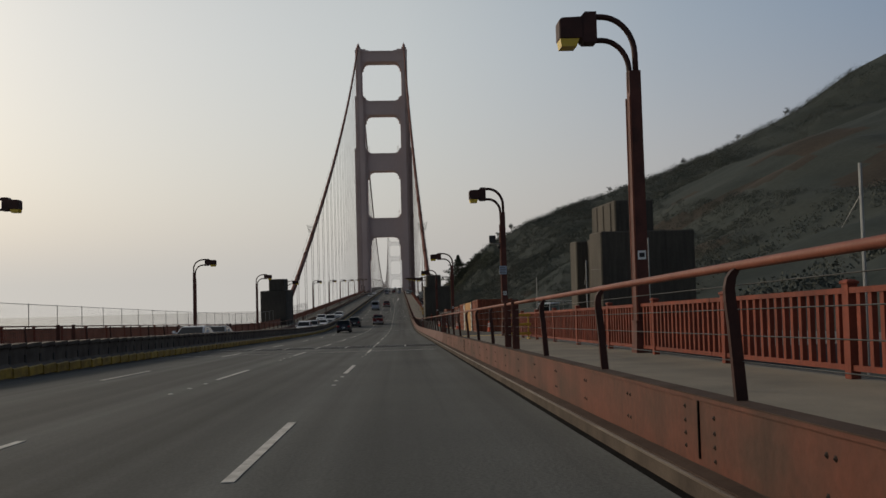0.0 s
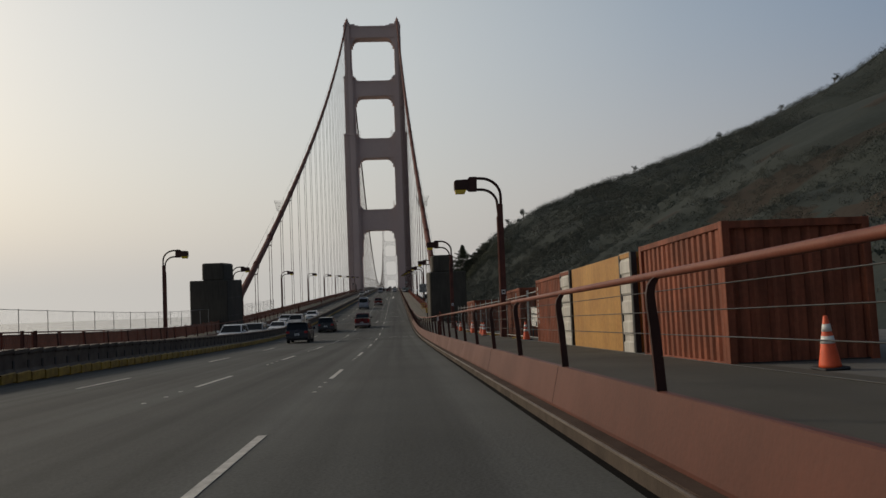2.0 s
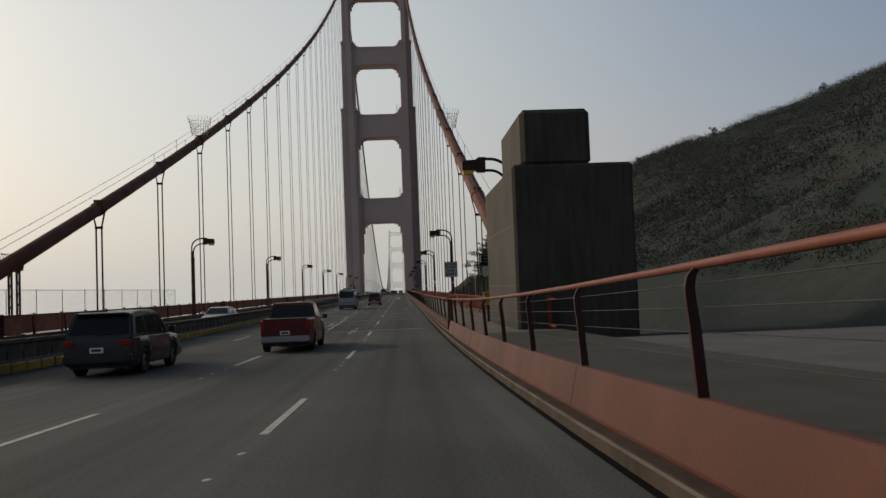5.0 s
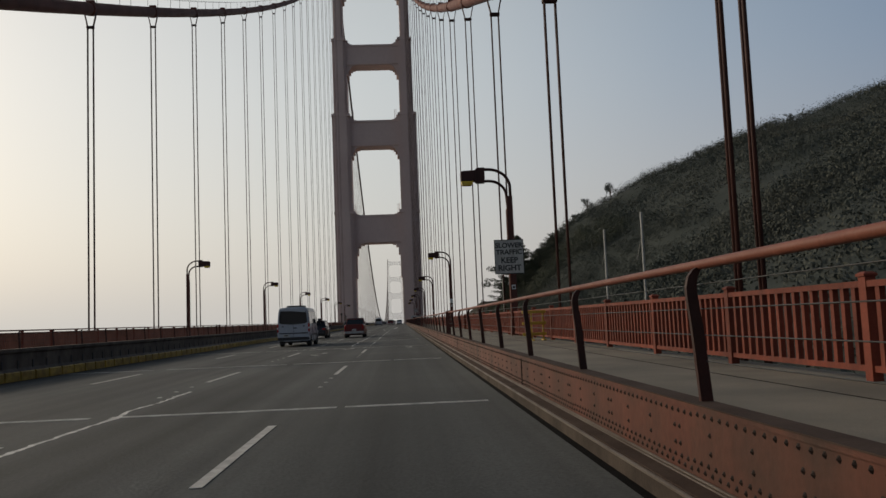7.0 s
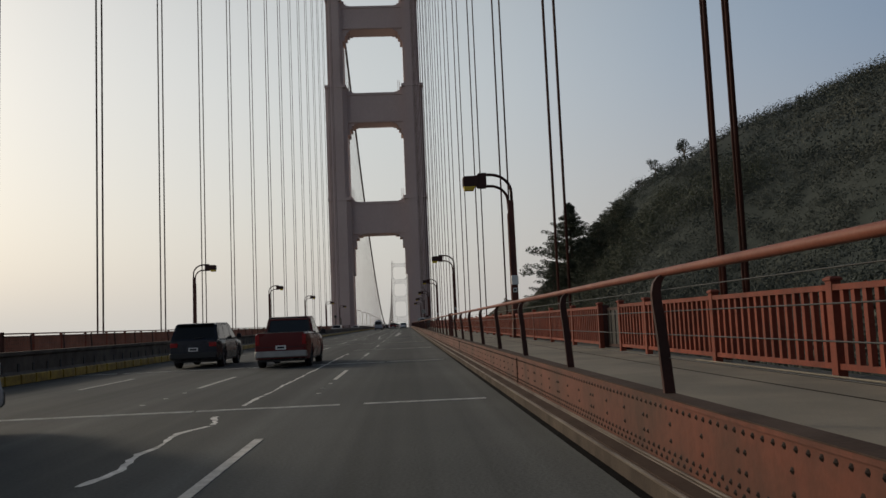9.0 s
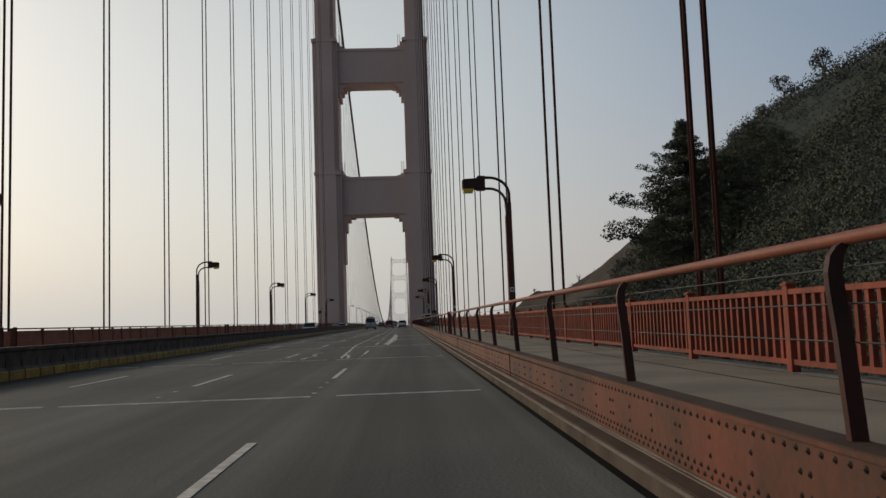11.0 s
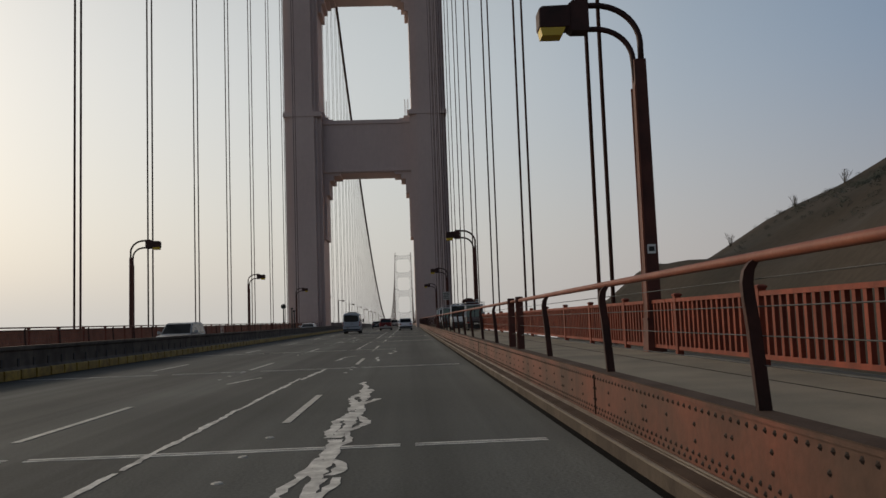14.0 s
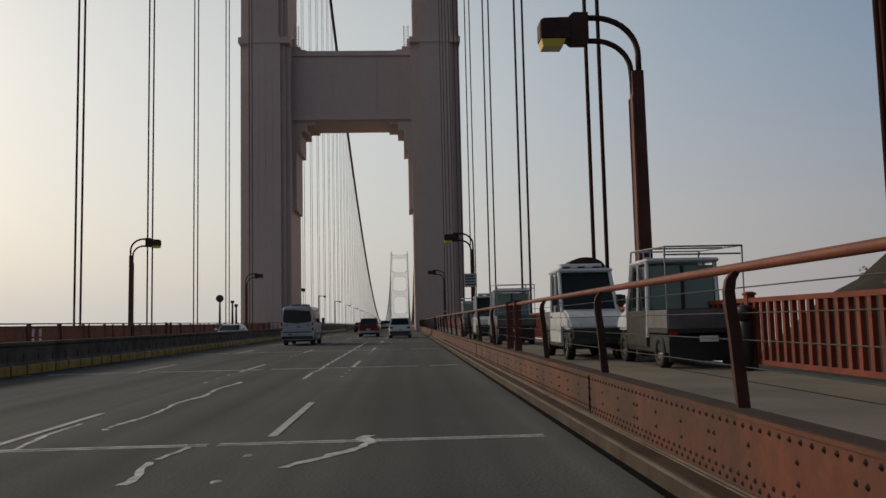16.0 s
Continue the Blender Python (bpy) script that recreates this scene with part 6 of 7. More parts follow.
    if rack:
        for s in (-1, 1):
            part("rack_tube", tube(bmesh.new(), [(s * 0.64, -1.58, 0.7), (s * 0.64, -1.58, 2.03), (s * 0.64, 0.35, 2.10), (s * 0.64, 0.75, 1.04)], 0.018, 6), STEEL, t)
        for yy, zz in ((-1.58, 2.03), (-1.52, 1.90), (-0.8, 2.06), (0.35, 2.10)):
            part("rack_tube", tube(bmesh.new(), [(-0.64, yy, zz), (0.64, yy, zz)], 0.016, 6), STEEL, t)
    if beacon:
        bar = part("light_bar", box(bmesh.new(), -0.50, 0.50, -0.1, 0.14, 1.95, 2.04, 0.02), HEAD, t)
        for s in (-0.36, 0.0, 0.36):
            part("lamp_box", box(bmesh.new(), s - 0.09, s + 0.09, -0.14, 0.18, 1.91, 1.975, 0.01), BLACK, bar)
    for wy in (-1.1, 1.1):
        for s in (-1, 1):
            wh = share("wheel", TYRE_M, t, s * 0.56, wy, 0.27)
            wh.scale = (0.8, 0.79, 0.79)
            share("rim", RIM_M, wh)
    return t


def loft_bin(r, h, z0=0.0):
    """A drum whose top rounds off to a point."""
    bm, n = bmesh.new(), 14
    prof = [(r, z0), (r, z0 + h * 0.7), (r * 0.94, z0 + h * 0.85), (r * 0.7, z0 + h * 0.96), (r * 0.3, z0 + h)]
    rings = [[bm.verts.new((q * math.cos(2 * math.pi * k / n), q * math.sin(2 * math.pi * k / n), z)) for k in range(n)] for q, z in prof]
    for a, b in zip(rings, rings[1:]):
        for k in range(n):
            bm.faces.new((a[k], a[(k + 1) % n], b[(k + 1) % n], b[k]))
    bm.faces.new(rings[-1])
    bm.faces.new(rings[0][::-1])
    return bm


sw = SIDEWALK_Z + 0.004
utility_cart((18.1, -162.5, deck_z(-162.5) + sw), 48, "white utility cart with an open cab parked in the yard", rack=True)
utility_cart((12.62, 157.75, sw), 0, "white utility cart with a pipe rack parked on the sidewalk", rack=True).scale = (1, 1, 0.97)
utility_cart((11.66, 161.1, sw), 180, "white utility cart with a beacon bar facing north", beacon=True).scale = (0.92, 1, 1.0)
utility_cart((11.55, 172.5, sw), 0, "white utility cart with a pipe rack parked on the sidewalk", rack=True)
utility_cart((11.5, 179.5, sw), 180, "white utility cart with a beacon bar facing north", beacon=True)
utility_cart((11.6, 189.0, sw), 0, "white utility cart with a pipe rack parked on the sidewalk", rack=True)


# ---- round-topped housing and a dark bin at the outer railing ----
t = thing("utility_housing", "tall maroon steel housing with a rounded top", "utility housing", at=(12.85, 166.2, sw))
part("body", box(bmesh.new(), -0.5, 0.5, -0.4, 0.4, 0.0, 2.25, 0.03), ORANGE_DARK, t)
part("rounded_top", prism(bmesh.new(), [(0.54 * math.cos(math.pi * k / 12), 2.24 + 0.30 * math.sin(math.pi * k / 12)) for k in range(13)], -0.44, 0.44), ORANGE_DARK, t)
door = part("door_panel", box(bmesh.new(), -0.40, 0.40, -0.42, -0.395, 0.12, 2.0, 0.008), ORANGE_DARK, t)
part("handle", box(bmesh.new(), 0.28, 0.34, -0.45, -0.415, 0.95, 1.15, 0.006), DARK_STEEL, door)
t = thing("litter_bin", "black round-topped bin standing against the railing", "bin", at=(12.92, 155.4, sw))
part("body", loft_bin(0.11, 0.80), BLACK, t, smooth=True)
part("lid", loft_bin(0.125, 0.22, 0.77), BLACK, t, smooth=True)


# ---- signs ----
def lettering(text, size, parent, x, y, z, mat=INK):
    cu = bpy.data.curves.new("letters", "FONT")
    cu.body, cu.size, cu.align_x, cu.align_y, cu.extrude = text, size, "CENTER", "CENTER", 0.002
    cu.offset = size * 0.03
    ob = new("letters", cu)
    dg = bpy.context.evaluated_depsgraph_get()
    me = bpy.data.meshes.new_from_object(ob.evaluated_get(dg))
    bpy.data.objects.remove(ob)
    me.materials.clear()
    me.materials.append(mat)
    o = new("letters", me)
    o.parent = parent
    o.matrix_basis = pose(x, y, z, 90, 0, 0)
    return o


t = thing("traffic_sign", "white rectangular road sign with black lettering on a lamp post", "road sign", at=(12.97, -21.78, deck_z(-21.78) + 3.25))
t.scale = (1.1, 1.0, 1.06)
board = part("board", box(bmesh.new(), -0.61, 0.61, -0.215, -0.20, 0, 1.48, 0.004), DOOR_WHITE, t)
for a, b, c, d in ((-0.61, 0.61, 0, 0.03), (-0.61, 0.61, 1.45, 1.48), (-0.61, -0.58, 0.03, 1.45), (0.58, 0.61, 0.03, 1.45)):
    part("border", box(bmesh.new(), a, b, -0.219, -0.213, c, d), INK, board)
for txt, z, sz in (("SLOWER", 1.22, 0.29), ("TRAFFIC", 0.93, 0.29), ("KEEP", 0.58, 0.33), ("RIGHT", 0.25, 0.33)):
    lettering(txt, sz, board, 0, -0.218, z)
for zz in (0.35, 1.15):
    part("strap", box(bmesh.new(), -0.22, 0.5, -0.205, -0.15, zz, zz + 0.04), STEEL, t)

for y in LAMP_Y[:12]:
    t = thing("number_tag", "small white number tag on a lamp post", "tag", "number tags", at=(13.12, y - 0.165, deck_z(y) + 2.55))
    part("plate", box(bmesh.new(), -0.09, 0.09, -0.012, 0.0, 0, 0.20), WHITE, t)
    if y == LAMP_Y[1]:
        lettering("22", 0.15, t, 0, -0.014, 0.1)
    else:
        part("figure_bar", box(bmesh.new(), -0.06, 0.06, -0.016, -0.011, 0.05, 0.15), INK, t)
t = thing("notice_sign", "pale blue notice strapped to a lamp post", "notice", at=(13.05, -177.5, deck_z(-177.5) + 3.62))
b = part("board", box(bmesh.new(), -0.19, 0.19, -0.03, -0.015, 0, 0.44), PALE_BLUE, t)
for i in range(4):
    part("text_bar", box(bmesh.new(), -0.15, 0.15 - 0.05 * (i % 2), -0.036, -0.028, 0.06 + i * 0.09, 0.10 + i * 0.09), BED_GREY, b)
t = thing("monitoring_camera", "small camera box with a solar panel on a lamp post", "camera", at=(12.93, -177.3, deck_z(-177.3) + 5.28))
part("panel", box(bmesh.new(), -0.44, -0.10, -0.25, -0.2, 0.0, 0.38, 0.01), DARK_STEEL, t)
part("arm", tube(bmesh.new(), [(-0.4, -0.1, -0.06), (0.3, 0, -0.06)], 0.025, 6), STEEL, t)
part("dome", revolve(bmesh.new(), [(0.02, -0.30), (0.09, -0.26), (0.11, -0.18), (0.09, -0.08), (0.04, -0.06)]), BLACK, t, smooth=True)
for v in t.children[-1].data.vertices:
    v.co.x -= 0.12

t = thing("notice_sign", "small white notice on the gate post", "notice", at=(RAIL_X - 0.10, -134.56, deck_z(-134.56) + 1.36))
part("board", box(bmesh.new(), -0.05, 0.05, -0.012, 0.0, 0, 0.20), WHITE, t)
for i in range(3):
    part("text_bar", box(bmesh.new(), -0.038, 0.038, -0.018, -0.011, 0.03 + i * 0.055, 0.055 + i * 0.055), PAINT_RED, t)


# ---- climbing cages on the main cables ----
for sx in (-1, 1):
    y = -15.0
    zc = cable_z(y)
    t = thing("climb_guard", "wire cage that guards the main cable against climbing", "cable guard", "cable guards", at=(sx * CABLE_X, y, zc + 0.62))
    t.scale = (1.1, 1.1, 1.12)
    n = 22
    for k in range(n):
        a = 2 * math.pi * k / n
        c, s = math.cos(a), math.sin(a)
        part("spike", tube(bmesh.new(), [(0.75 * c, 0.75 * s, 0), (0.95 * c, 0.95 * s, 1.1), (1.2 * c, 1.2 * s, 1.75)], 0.012, 4), DARK_STEEL, t)
    for r, z in ((0.76, 0.05), (0.88, 0.7), (1.0, 1.25)):
        part("hoop", tube(bmesh.new(), [(r * math.cos(2 * math.pi * k / 24), r * math.sin(2 * math.pi * k / 24), z) for k in range(25)], 0.012, 4, False), DARK_STEEL, t)
    # coils of wire on bent arms between the cable's prop and the pylon
    t = thing("barbed_wire", "rusty coil of barbed wire on bent arms by the pylon", "wire", "wire coils", at=(sx * 13.72, -58.4, 4.72))
    n = 330
    pts = []
    for k in range(n):
        a, f = k * 0.52, k / n
        pts.append((0.26 * math.cos(a), -8.3 * f + 0.03 * math.sin(a * 2.7), 0.28 * math.sin(a) + 0.05 * f + 0.03 * math.sin(a * 0.37)))
    part("coil", tube(bmesh.new(), pts, 0.011, 3, False), DARK_STEEL, t)
    for r in (0.22, -0.22):
        part("strand", tube(bmesh.new(), [(0, 0, r), (0, -8.3, r + 0.05)], 0.012, 4), DARK_STEEL, t)
    for y in (-3.4, -7.4):
        part("bent_arm", tube(bmesh.new(), [(0, y, -4.1), (0, y, -0.5), (-0.03 * sx, y + 0.1, -0.1), (-0.1 * sx, y + 0.3, 0.2)], 0.04, 6), ORANGE_DARK, t)

# ---- gate in the safety railing and telephone by the pylon ----
t = thing("railing_gate", "orange steel mesh gate between two heavy railing posts", "gate", at=(RAIL_X + 0.02, -69.9, deck_z(-69.0) + GIRDER_Z))
for y in (0.12, 0.55, 0.98, 1.40, 1.83):
    part("upright", box(bmesh.new(), -0.03, 0.03, y - 0.03, y + 0.03, 0.03, 0.93), LAMP_PAINT, t)
for z in (0.10, 0.36, 0.62, 0.90):
    part("rail", tube(bmesh.new(), [(0, 0.1, z), (0, 1.85, z)], 0.014, 6), LAMP_PAINT, t)
t = thing("telephone_sign", "dark blue telephone sign with a white handset on the pylon", "sign", at=(12.0, -67.05, 3.2))
board = part("board", box(bmesh.new(), -0.40, 0.10, -0.01, 0.02, 0, 0.56, 0.005), PAINT_NAVY, t)
part("handset", tube(bmesh.new(), [(-0.30, -0.02, 0.48), (-0.345, -0.02, 0.38), (-0.345, -0.02, 0.24), (-0.30, -0.02, 0.14)], 0.028, 6), WHITE, board)
for i in range(3):
    part("text_bar", box(bmesh.new(), -0.20, 0.05, -0.016, -0.009, 0.14 + i * 0.14, 0.20 + i * 0.14), BED_GREY, board)
t = thing("notice_sign", "white printed notice fixed to the pylon edge", "notice", at=(11.96, -67.12, 2.68))
b = part("board", box(bmesh.new(), -0.20, 0.03, -0.012, 0.0, 0, 0.46), WHITE, t)
for i in range(6):
    part("text_bar", box(bmesh.new(), -0.17, 0.0, -0.017, -0.011, 0.05 + i * 0.065, 0.08 + i * 0.065), BED_GREY, b)
t = thing("emergency_telephone", "yellow emergency telephone box mounted beside the pylon", "telephone", at=(11.92, -66.95, SIDEWALK_Z))
part("case", box(bmesh.new(), -0.16, 0.14, -0.12, 0.14, 0.85, 1.42, 0.03), YELLOW, t)
part("hood", prism(bmesh.new(), [(-0.20, 1.40), (0.16, 1.40), (0.16, 1.52), (-0.20, 1.47)], -0.16, 0.16), SAFETY_YELLOW, t)
part("bracket", box(bmesh.new(), -0.03, 0.10, 0.0, 0.16, 0.0, 0.86), DARK_STEEL, t)
# ---- masts on the far sidewalk by the tower ----
for x, y, h, disc in ((-13.3, 237.8, 4.1, 0.42), (-12.0, 238.4, 3.6, 0.0), (-11.7, 239.0, 3.2, 0.0)):
    t = thing("signal_mast", "dark mast with a round head on the sidewalk" if disc else "dark mast standing on the sidewalk by the tower", "mast", "signal masts", at=(x, y, SIDEWALK_Z))
    part("pole", tube(bmesh.new(), [(0, 0, 0), (0, 0, h * 0.45), (0, 0, h - disc)], 0.16, 8, r2=0.10), DARK_STEEL, t)
    if disc:
        part("round_head", tube(bmesh.new(), [(0, -0.12, h - 0.1), (0, 0.12, h - 0.1)], disc, 16), DARK_STEEL, t)
    else:
        part("cap", box(bmesh.new(), -0.2, 0.2, -0.1, 0.1, h - 0.15, h + 0.15, 0.04), DARK_STEEL, t)
# ---- small boxes and notices ----
t = thing("control_box", "small white control box strapped to a lamp post", "control box", at=(13.12, 23.94, 2.9))
part("case", box(bmesh.new(), -0.16, 0.16, -0.30, -0.16, 0, 0.42, 0.01), WHITE, t)
part("strap", box(bmesh.new(), -0.165, 0.165, -0.17, 0.165, 0.30, 0.33), STEEL, t)
t = thing("notice_sign", "scuffed white notice board standing behind the temporary fence", "notice", at=(13.62, -141.3, deck_z(-141.3) + SIDEWALK_Z), rz=-90)
b = part("board", box(bmesh.new(), -0.82, 0.82, -0.02, 0.0, 0.52, 1.30), WHITE, t)
for x0, x1, z0, z1 in ((-0.78, -0.40, 0.97, 1.03), (-0.36, 0.74, 1.00, 1.06), (-0.60, -0.54, 0.78, 0.86), (0.26, 0.60, 0.55, 0.74), (0.34, 0.40, 0.80, 0.86)):
    part("text_bar", box(bmesh.new(), x0, x1, -0.026, -0.019, z0, z1), BLACK, b)
for px in (-0.7, 0.7):
    part("leg", box(bmesh.new(), px - 0.03, px + 0.03, 0.0, 0.04, 0.0, 1.3), DARK_STEEL, t)

# ---- the prop under each main cable beside the pylon ----
for sx in (1, -1):
    t = thing("cable_strut", "dark steel lattice prop under the main cable", "strut", "cable struts", at=(sx * 13.72, -58.75, SIDEWALK_Z + deck_z(-58.75)))
    for dy in (-0.17, 0.17):
        for dx in (-0.22, 0.22):
            part("leg_angle", prism(bmesh.new(), [(dx - 0.04, dy - 0.06), (dx + 0.04, dy - 0.06), (dx + 0.04, dy + 0.06), (dx - 0.04, dy + 0.06)], -0.1, 3.75, "z"), ORANGE_DARK, t)
    for k in range(6):
        z = 0.15 + k * 0.6
        for dx in (-0.2, 0.2):
            part("lacing", tube(bmesh.new(), [(dx, -0.16, z), (dx, 0.16, z + 0.55)], 0.025, 4), ORANGE_DARK, t)
    part("saddle", prism(bmesh.new(), [(-0.75, 4.1), (-0.45, 3.5), (0.45, 3.6), (0.75, 4.3)], -0.3, 0.3, "x"), ORANGE_DARK, t)
    part("foot_plate", box(bmesh.new(), -0.35, 0.35, -0.5, 0.5, -0.02, 0.05), ORANGE_DARK, t)

# ---- access ladders on the tower's cross struts ----
for sx in (1, -1):
    for z0 in (44.4, 83.3):
        t = thing("access_ladder", "caged access ladder standing on a tower strut", "ladder", "access ladders", at=(sx * 8.75, TOWER_Y + 4.2, z0))
        for dx in (-0.35, 0.35):
            part("stile", tube(bmesh.new(), [(dx, 0, 0), (dx, 0, 4.6)], 0.06, 5), TOWER, t)
        for k in range(9):
            part("rung", tube(bmesh.new(), [(-0.35, 0, 0.4 + 0.48 * k), (0.35, 0, 0.4 + 0.48 * k)], 0.035, 4), TOWER, t)

# ---- plain sign on the lamp post by the tower ----
t = thing("notice_sign", "pale grey sign board on the lamp post by the tower", "sign", at=(12.9, -67.5 + SPAN * 6 - 0.2, 3.9))
b = part("board", box(bmesh.new(), -0.5, 0.5, -0.03, -0.01, 0, 1.05), DOOR_WHITE, t)
for i in range(4):
    part("text_bar", box(bmesh.new(), -0.4, 0.4 - 0.1 * (i % 2), -0.036, -0.028, 0.14 + i * 0.22, 0.24 + i * 0.22), BLACK, b)
part("strap", box(bmesh.new(), -0.1, 0.45, -0.012, 0.06, 0.5, 0.56), STEEL, t)

# ---- pairs of white reflector boards on the far railing ----
for y in (174.8, 190.6):
    for dy in (-0.45, 0.45):
        t = thing("reflector_post", "white reflector board on the east railing", "reflector", "reflector boards", at=(-12.98, y + dy, SIDEWALK_Z))
        part("board", box(bmesh.new(), -0.05, 0.0, -0.11, 0.11, 0.0, 0.95, 0.005), WHITE, t)
        part("band", box(bmesh.new(), -0.055, 0.006, -0.115, 0.115, 0.42, 0.50), PAINT_RED, t)
# ---- plants ----
def leaf_cloud(centres, radii, per, size, seed, flat=0.75, cap=1.6, loose=0.25, shell=0.25):
    """Many small leaf faces scattered through clumps: vertices and faces."""
    r = np.random.RandomState(seed)
    n = len(centres)
    c = np.repeat(np.array(centres), per, axis=0)
    rad = np.repeat(np.array(radii), per)
    v = r.normal(size=(n * per, 3))
    v /= np.linalg.norm(v, axis=1)[:, None]
    v *= (r.uniform(shell, 1.0, n * per) ** 0.5)[:, None]
    v[:, 2] *= flat
    p = c + v * rad[:, None]
    out = v / np.linalg.norm(v, axis=1)[:, None] + r.normal(size=(n * per, 3)) * loose
    a = np.cross(out, r.normal(size=(n * per, 3)))
    a /= np.linalg.norm(a, axis=1)[:, None]
    b = np.cross(a, out)
    b /= np.linalg.norm(b, axis=1)[:, None]
    s = (np.minimum(rad, cap) * size * r.uniform(0.6, 1.4, n * per))[:, None]
    quad = np.stack([p - a * s, p + b * s * 0.6, p + a * s, p - b * s * 0.6], axis=1).reshape(-1, 3)
    return quad


def leaf_object(name, quads, mat, parent=None, kind=""):
    me = bpy.data.meshes.new(name)
    m = len(quads) // 4
    me.from_pydata(quads.tolist(), [], np.arange(m * 4).reshape(-1, 4).tolist())
    me.materials.append(mat)
    ob = new(name, me)
    ob.parent = parent
    if kind:
        ob["kind"] = kind
    return ob


rs = np.random.RandomState(3)


def scatter(out, n, xa, xb, ya, yb, lo, hi, patch=0.0):
    """Clumps of scrub over a stretch of the slope; patch: how far they keep to thickets."""
    for _ in range(n):
        x, y = rs.uniform(xa, xb), rs.uniform(ya, yb)
        thick = noise.noise(Vector((x * 0.05, y * 0.05, 11))) + 0.5 * noise.noise(Vector((x * 0.15, y * 0.15, 5)))
        if thick < rs.uniform(-0.8, 0.2) * (1 - patch) + patch * 0.12 or (y < -60 and x < 29) or (y > 106 and x < 40 and rs.uniform() < 0.8):
            continue
        s = lo + (hi - lo) * rs.uniform() ** 2 + max(thick, 0) * lo
        out.append((x, y, ground_z(x, y) + s * 0.15, s))


near, wide_scrub = [], []
scatter(near, 3400, 19, 46, 0, 116, 0.5, 1.5)
scatter(near, 2300, 29, 66, -120, -36, 0.45, 1.3, 0.5)
scatter(near, 900, 26, 60, 140, 179, 0.25, 0.65, 0.25)
scatter(wide_scrub, 1700, 20, 72, -34, 20, 0.8, 2.2)
scatter(wide_scrub, 2200, 44, 80, 10, 116, 0.9, 2.2)
scatter(wide_scrub, 2600, 70, 130, 10, 116, 1.2, 2.8)
scatter(wide_scrub, 1500, 110, 205, 60, 117, 1.5, 3.2)
scatter(wide_scrub, 800, 29, 75, -215, -120, 0.6, 1.5, 0.3)
# a broken fringe of bushes along the main crest
for _ in range(520):
    x = 30 + 172 * rs.uniform() ** 1.4
    if noise.noise(Vector((x * 0.12, 3, 8))) < -0.12:
        continue
    y, s = 115 + rs.uniform(-3, 2), rs.uniform(0.4, 1.2) * (0.7 + x / 160)
    wide_scrub.append((x, y, ground_z(x, y) + s * 0.2, s))
for x, y, s in ((60, 105, 1.8), (63, 102, 2.0), (57.5, 100, 1.4), (66, 106, 1.5), (70, 110, 1.4), (61, 110, 2.3), (63.5, 109, 2.6), (66.5, 111, 2.2), (58.5, 111, 1.8)):
    wide_scrub.append((x, y, ground_z(x, y) + s * 0.5, s))
for clumps, per, size, cap, what in ((near, 120, 0.085, 0.9, "low grey-green scrub on the slope beside the bridge"), (wide_scrub, 56, 0.125, 1.0, "dense dark green scrub covering the hillside")):
    c = np.array(clumps)
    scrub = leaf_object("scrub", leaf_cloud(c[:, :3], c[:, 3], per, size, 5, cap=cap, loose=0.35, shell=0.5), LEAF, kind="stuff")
    tagged(scrub, what, "scrub")


# a dark thicket under the tall conifer
thicket = []
for _ in range(620):
    x, y = rs.uniform(18.5, 42), rs.uniform(58, 101)
    if noise.noise(Vector((x * 0.11, y * 0.11, 31))) < -0.28 + max(0.0, 66 - y) * 0.05:
        continue
    s = (0.55 + (x - 18.5) * 0.085) * rs.uniform(0.7, 1.25)
    thicket.append((x, y, ground_z(x, y) + s * 0.35, min(s, 2.1)))
for _ in range(150):
    x, y, s = rs.uniform(31.5, 40), rs.uniform(96, 110), rs.uniform(0.8, 1.7)
    thicket.append((x, y, ground_z(x, y) + s * 0.3, s))
c = np.array(thicket)
tagged(leaf_object("thicket", leaf_cloud(c[:, :3], c[:, 3], 270, 0.072, 9, 0.9, cap=1.0, loose=0.5, shell=0.35), CONIFER, kind="stuff"), "dense dark evergreen thicket below the tall conifer", "thicket")


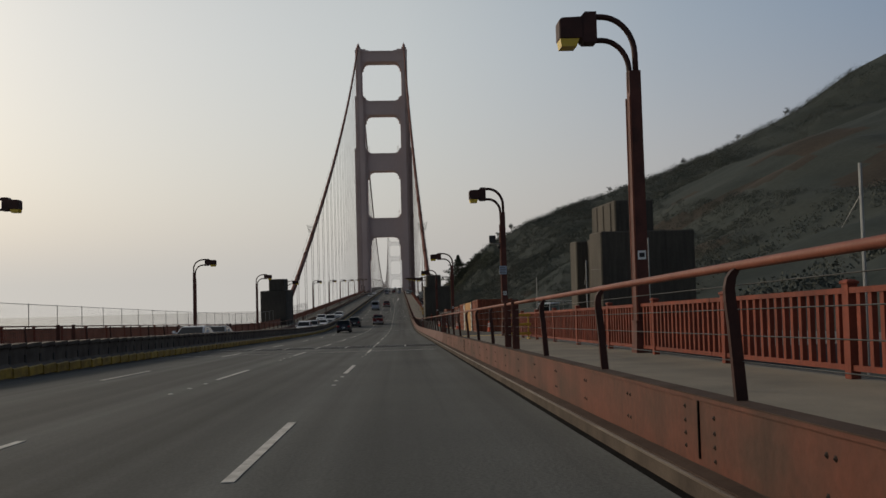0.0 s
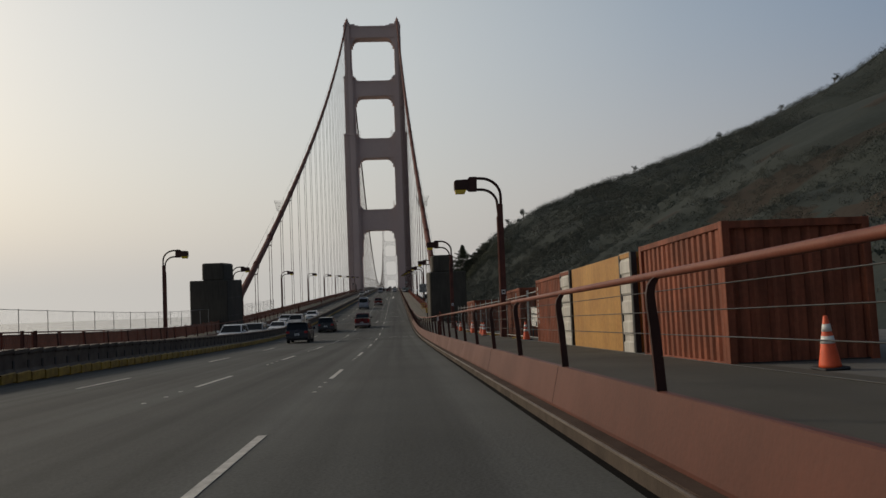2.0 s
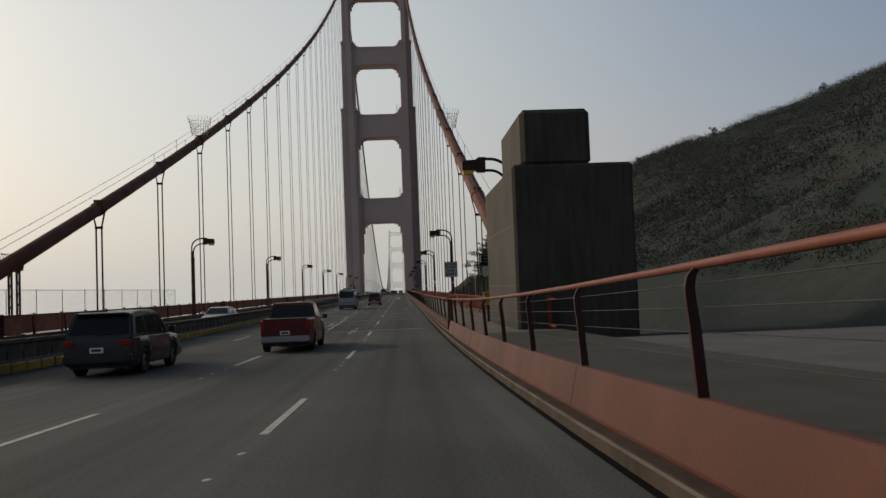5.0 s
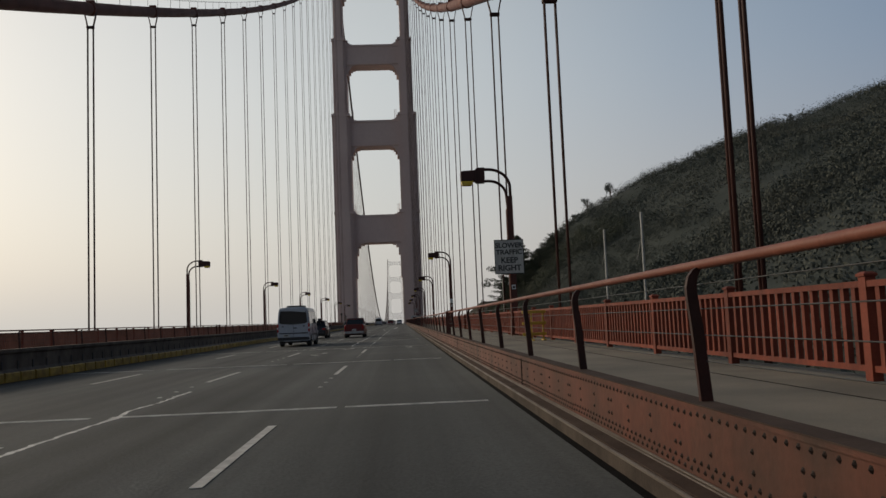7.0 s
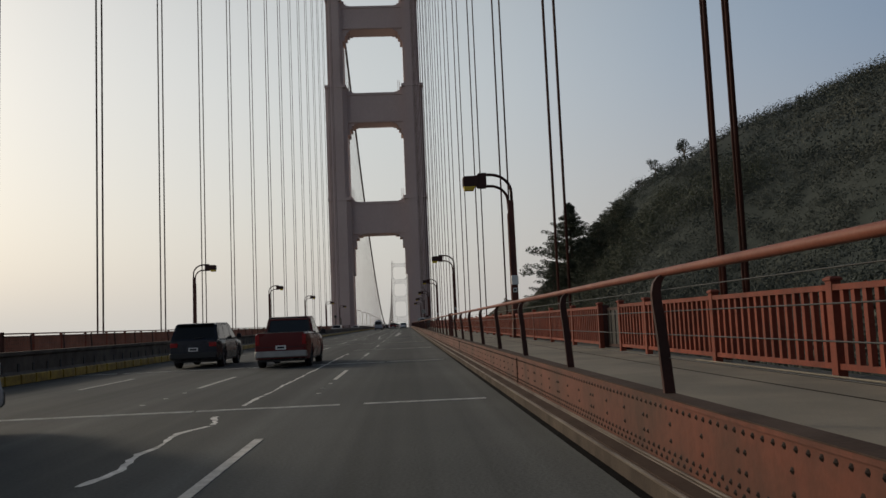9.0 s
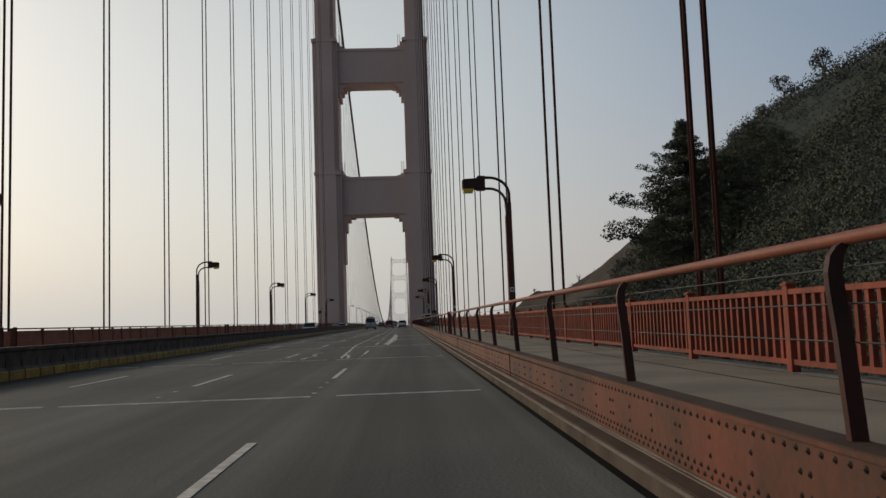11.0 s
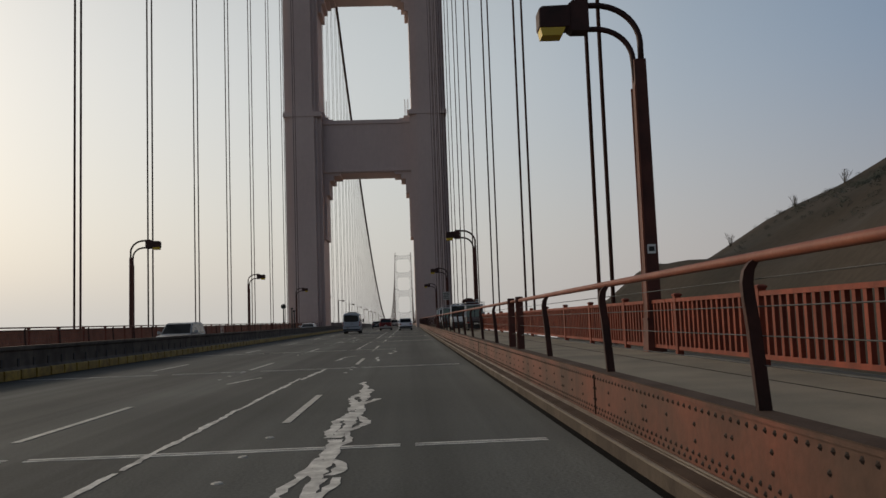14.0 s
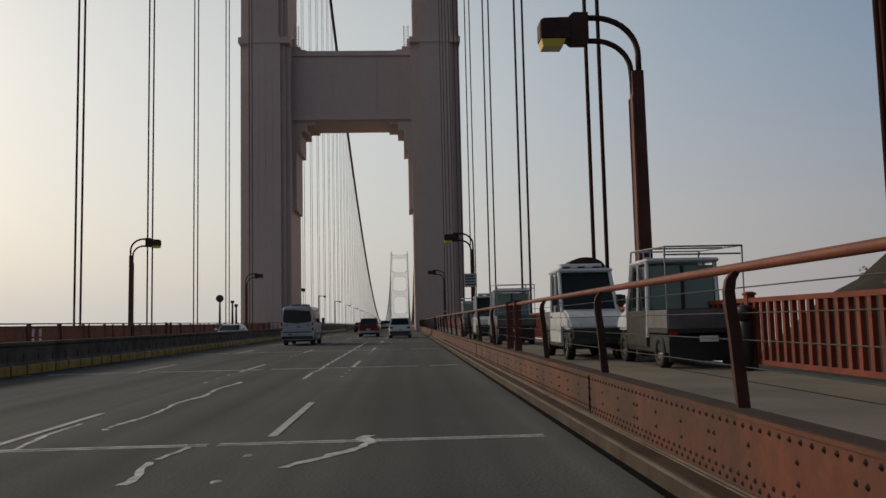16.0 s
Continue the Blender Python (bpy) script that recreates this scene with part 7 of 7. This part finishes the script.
def conifer(x, y, z, h, spread, seed, lean=0.0, crown=0.12, dens=4.2, per=34, full=0.8):
    """A wind-shaped conifer: tapered trunk, drooping limbs, needles in clumps along the limbs."""
    r = np.random.RandomState(seed)
    t = thing("conifer_tree", "dark wind-shaped conifer tree on the slope", "tree", "conifer trees", at=(x, y, z))
    part("trunk", tube(bmesh.new(), [(lean * f * f * h, 0, f * h) for f in np.linspace(0, 0.98, 8)], 0.028 * h, 8, r2=0.03), BARK, t, smooth=True)
    limbs, cs, rr = bmesh.new(), [], []
    n = int(h * dens)
    for i in range(n):
        f = crown + (1 - crown) * i / n
        length = spread * (1.02 - f) ** full * r.uniform(0.5, 1.15)
        a = i * 2.4 + r.uniform(-0.4, 0.4)
        base = Vector((lean * f * f * h, 0, f * h))
        tip = base + Vector((math.cos(a) * length, math.sin(a) * length, length * r.uniform(-0.05, 0.28)))
        mid = base.lerp(tip, 0.5) + Vector((0, 0, -0.06 * length))
        tube(limbs, [base, mid, tip], 0.012 * h * (1.05 - f) * 0.5 + 0.012, 5, False, r2=0.01)
        for g in np.arange(0.25, 1.04, 0.14):
            q = base.lerp(mid, g * 2) if g < 0.5 else mid.lerp(tip, g * 2 - 1)
            cs.append((q.x + r.uniform(-.15, .15) * length * 0.4, q.y + r.uniform(-.15, .15) * length * 0.4, q.z + r.uniform(-0.05, 0.12)))
            rr.append(r.uniform(0.24, 0.5) * (0.45 + 0.55 * length / spread) * spread * 0.30)
    part("branchwork", limbs, BARK, t)
    leaf_object("crown", leaf_cloud(cs, rr, int(per * 1.25), 0.125, seed + 1, 0.55, loose=1.0), CONIFER, t)
    return t


gz = ground_z(30.3, 93.2)
conifer(30.3, 93.2, gz - 0.3, 16.5 - gz, 7.8, 21, crown=0.04, dens=9, per=90, full=1.0)
for x, y, top, spread, seed in ((34.5, 95.0, 14.2, 5.0, 22), (37.5, 97.0, 13.6, 4.6, 23), (27.2, 90.5, 8.8, 4.4, 24), (32.0, 88.0, 9.6, 5.0, 25), (36.0, 89.0, 10.4, 5.0, 26)):
    gz = ground_z(x, y)
    conifer(x, y, gz - 0.3, max(top - gz, 4.0), spread, seed, crown=0.04, dens=8, per=70, full=0.8)


def broad_tree(x, y, h, seed):
    """A small scrub oak: a forked trunk and an uneven crown of leaf clumps."""
    r = np.random.RandomState(seed)
    z = ground_z(x, y) - 0.2
    t = thing("scrub_tree", "small dark scrub tree on the skyline", "tree", "scrub trees", at=(x, y, z))
    bm = bmesh.new()
    tube(bm, [(0, 0, 0), (0.08 * h * r.uniform(-1, 1), 0.05 * h, 0.45 * h)], 0.05 * h, 7, r2=0.03 * h)
    part("trunk", bm, BARK, t)
    cs, rr, limbs = [], [], bmesh.new()
    for i in range(9):
        a = r.uniform(0, 6.28)
        d = r.uniform(0.1, 0.42) * h
        tip = (math.cos(a) * d, math.sin(a) * d, h * r.uniform(0.55, 0.95))
        tube(limbs, [(0, 0.02 * h, 0.4 * h), tip], 0.02 * h, 5, False, r2=0.008 * h)
        cs.append(tip)
        rr.append(h * r.uniform(0.13, 0.24))
    part("branchwork", limbs, BARK, t)
    leaf_object("crown", leaf_cloud(cs, rr, 80, 0.16, seed + 1, 0.8), LEAF, t)


for i, (x, y, h) in enumerate([(48.9, 113.7, 3.0), (54.7, 116.0, 4.0), (38.5, 114, 1.8), (74, 115, 2.4), (96, 116, 2.6), (128, 115, 3.4), (151, 115, 3.2), (172, 115, 3.6), (45.5, 112, 2.0), (41.5, 110, 1.6)]):
    broad_tree(x, y, h, 40 + i)


def bare_shrub(x, y, h, seed):
    """A leafless shrub: a fan of thin forked stems."""
    r = np.random.RandomState(seed)
    t = thing("bare_shrub", "thin leafless shrub standing on the bare spur", "shrub", "bare shrubs", at=(x, y, ground_z(x, y) - 0.1))
    for i in range(9):
        a, d = r.uniform(0, 6.28), r.uniform(0.1, 0.5) * h
        top = Vector((math.cos(a) * d, math.sin(a) * d, h * r.uniform(0.6, 1.0)))
        bm = tube(bmesh.new(), [(0, 0, 0), top * 0.5 + Vector((0, 0, 0.05 * h)), top], 0.03, 4, False, r2=0.012)
        for g in (0.55, 0.75):
            tube(bm, [top * g, top * g + Vector((r.uniform(-.2, .2), r.uniform(-.2, .2), 0.22)) * h], 0.014, 3, False)
        part("stem", bm, BARK, t)


for i, (x, y, h) in enumerate([(39.3, 176, 1.5), (46.5, 177, 1.3), (52, 177.5, 1.7), (31.4, 177.2, 0.8)]):
    bare_shrub(x, y, h, 60 + i)
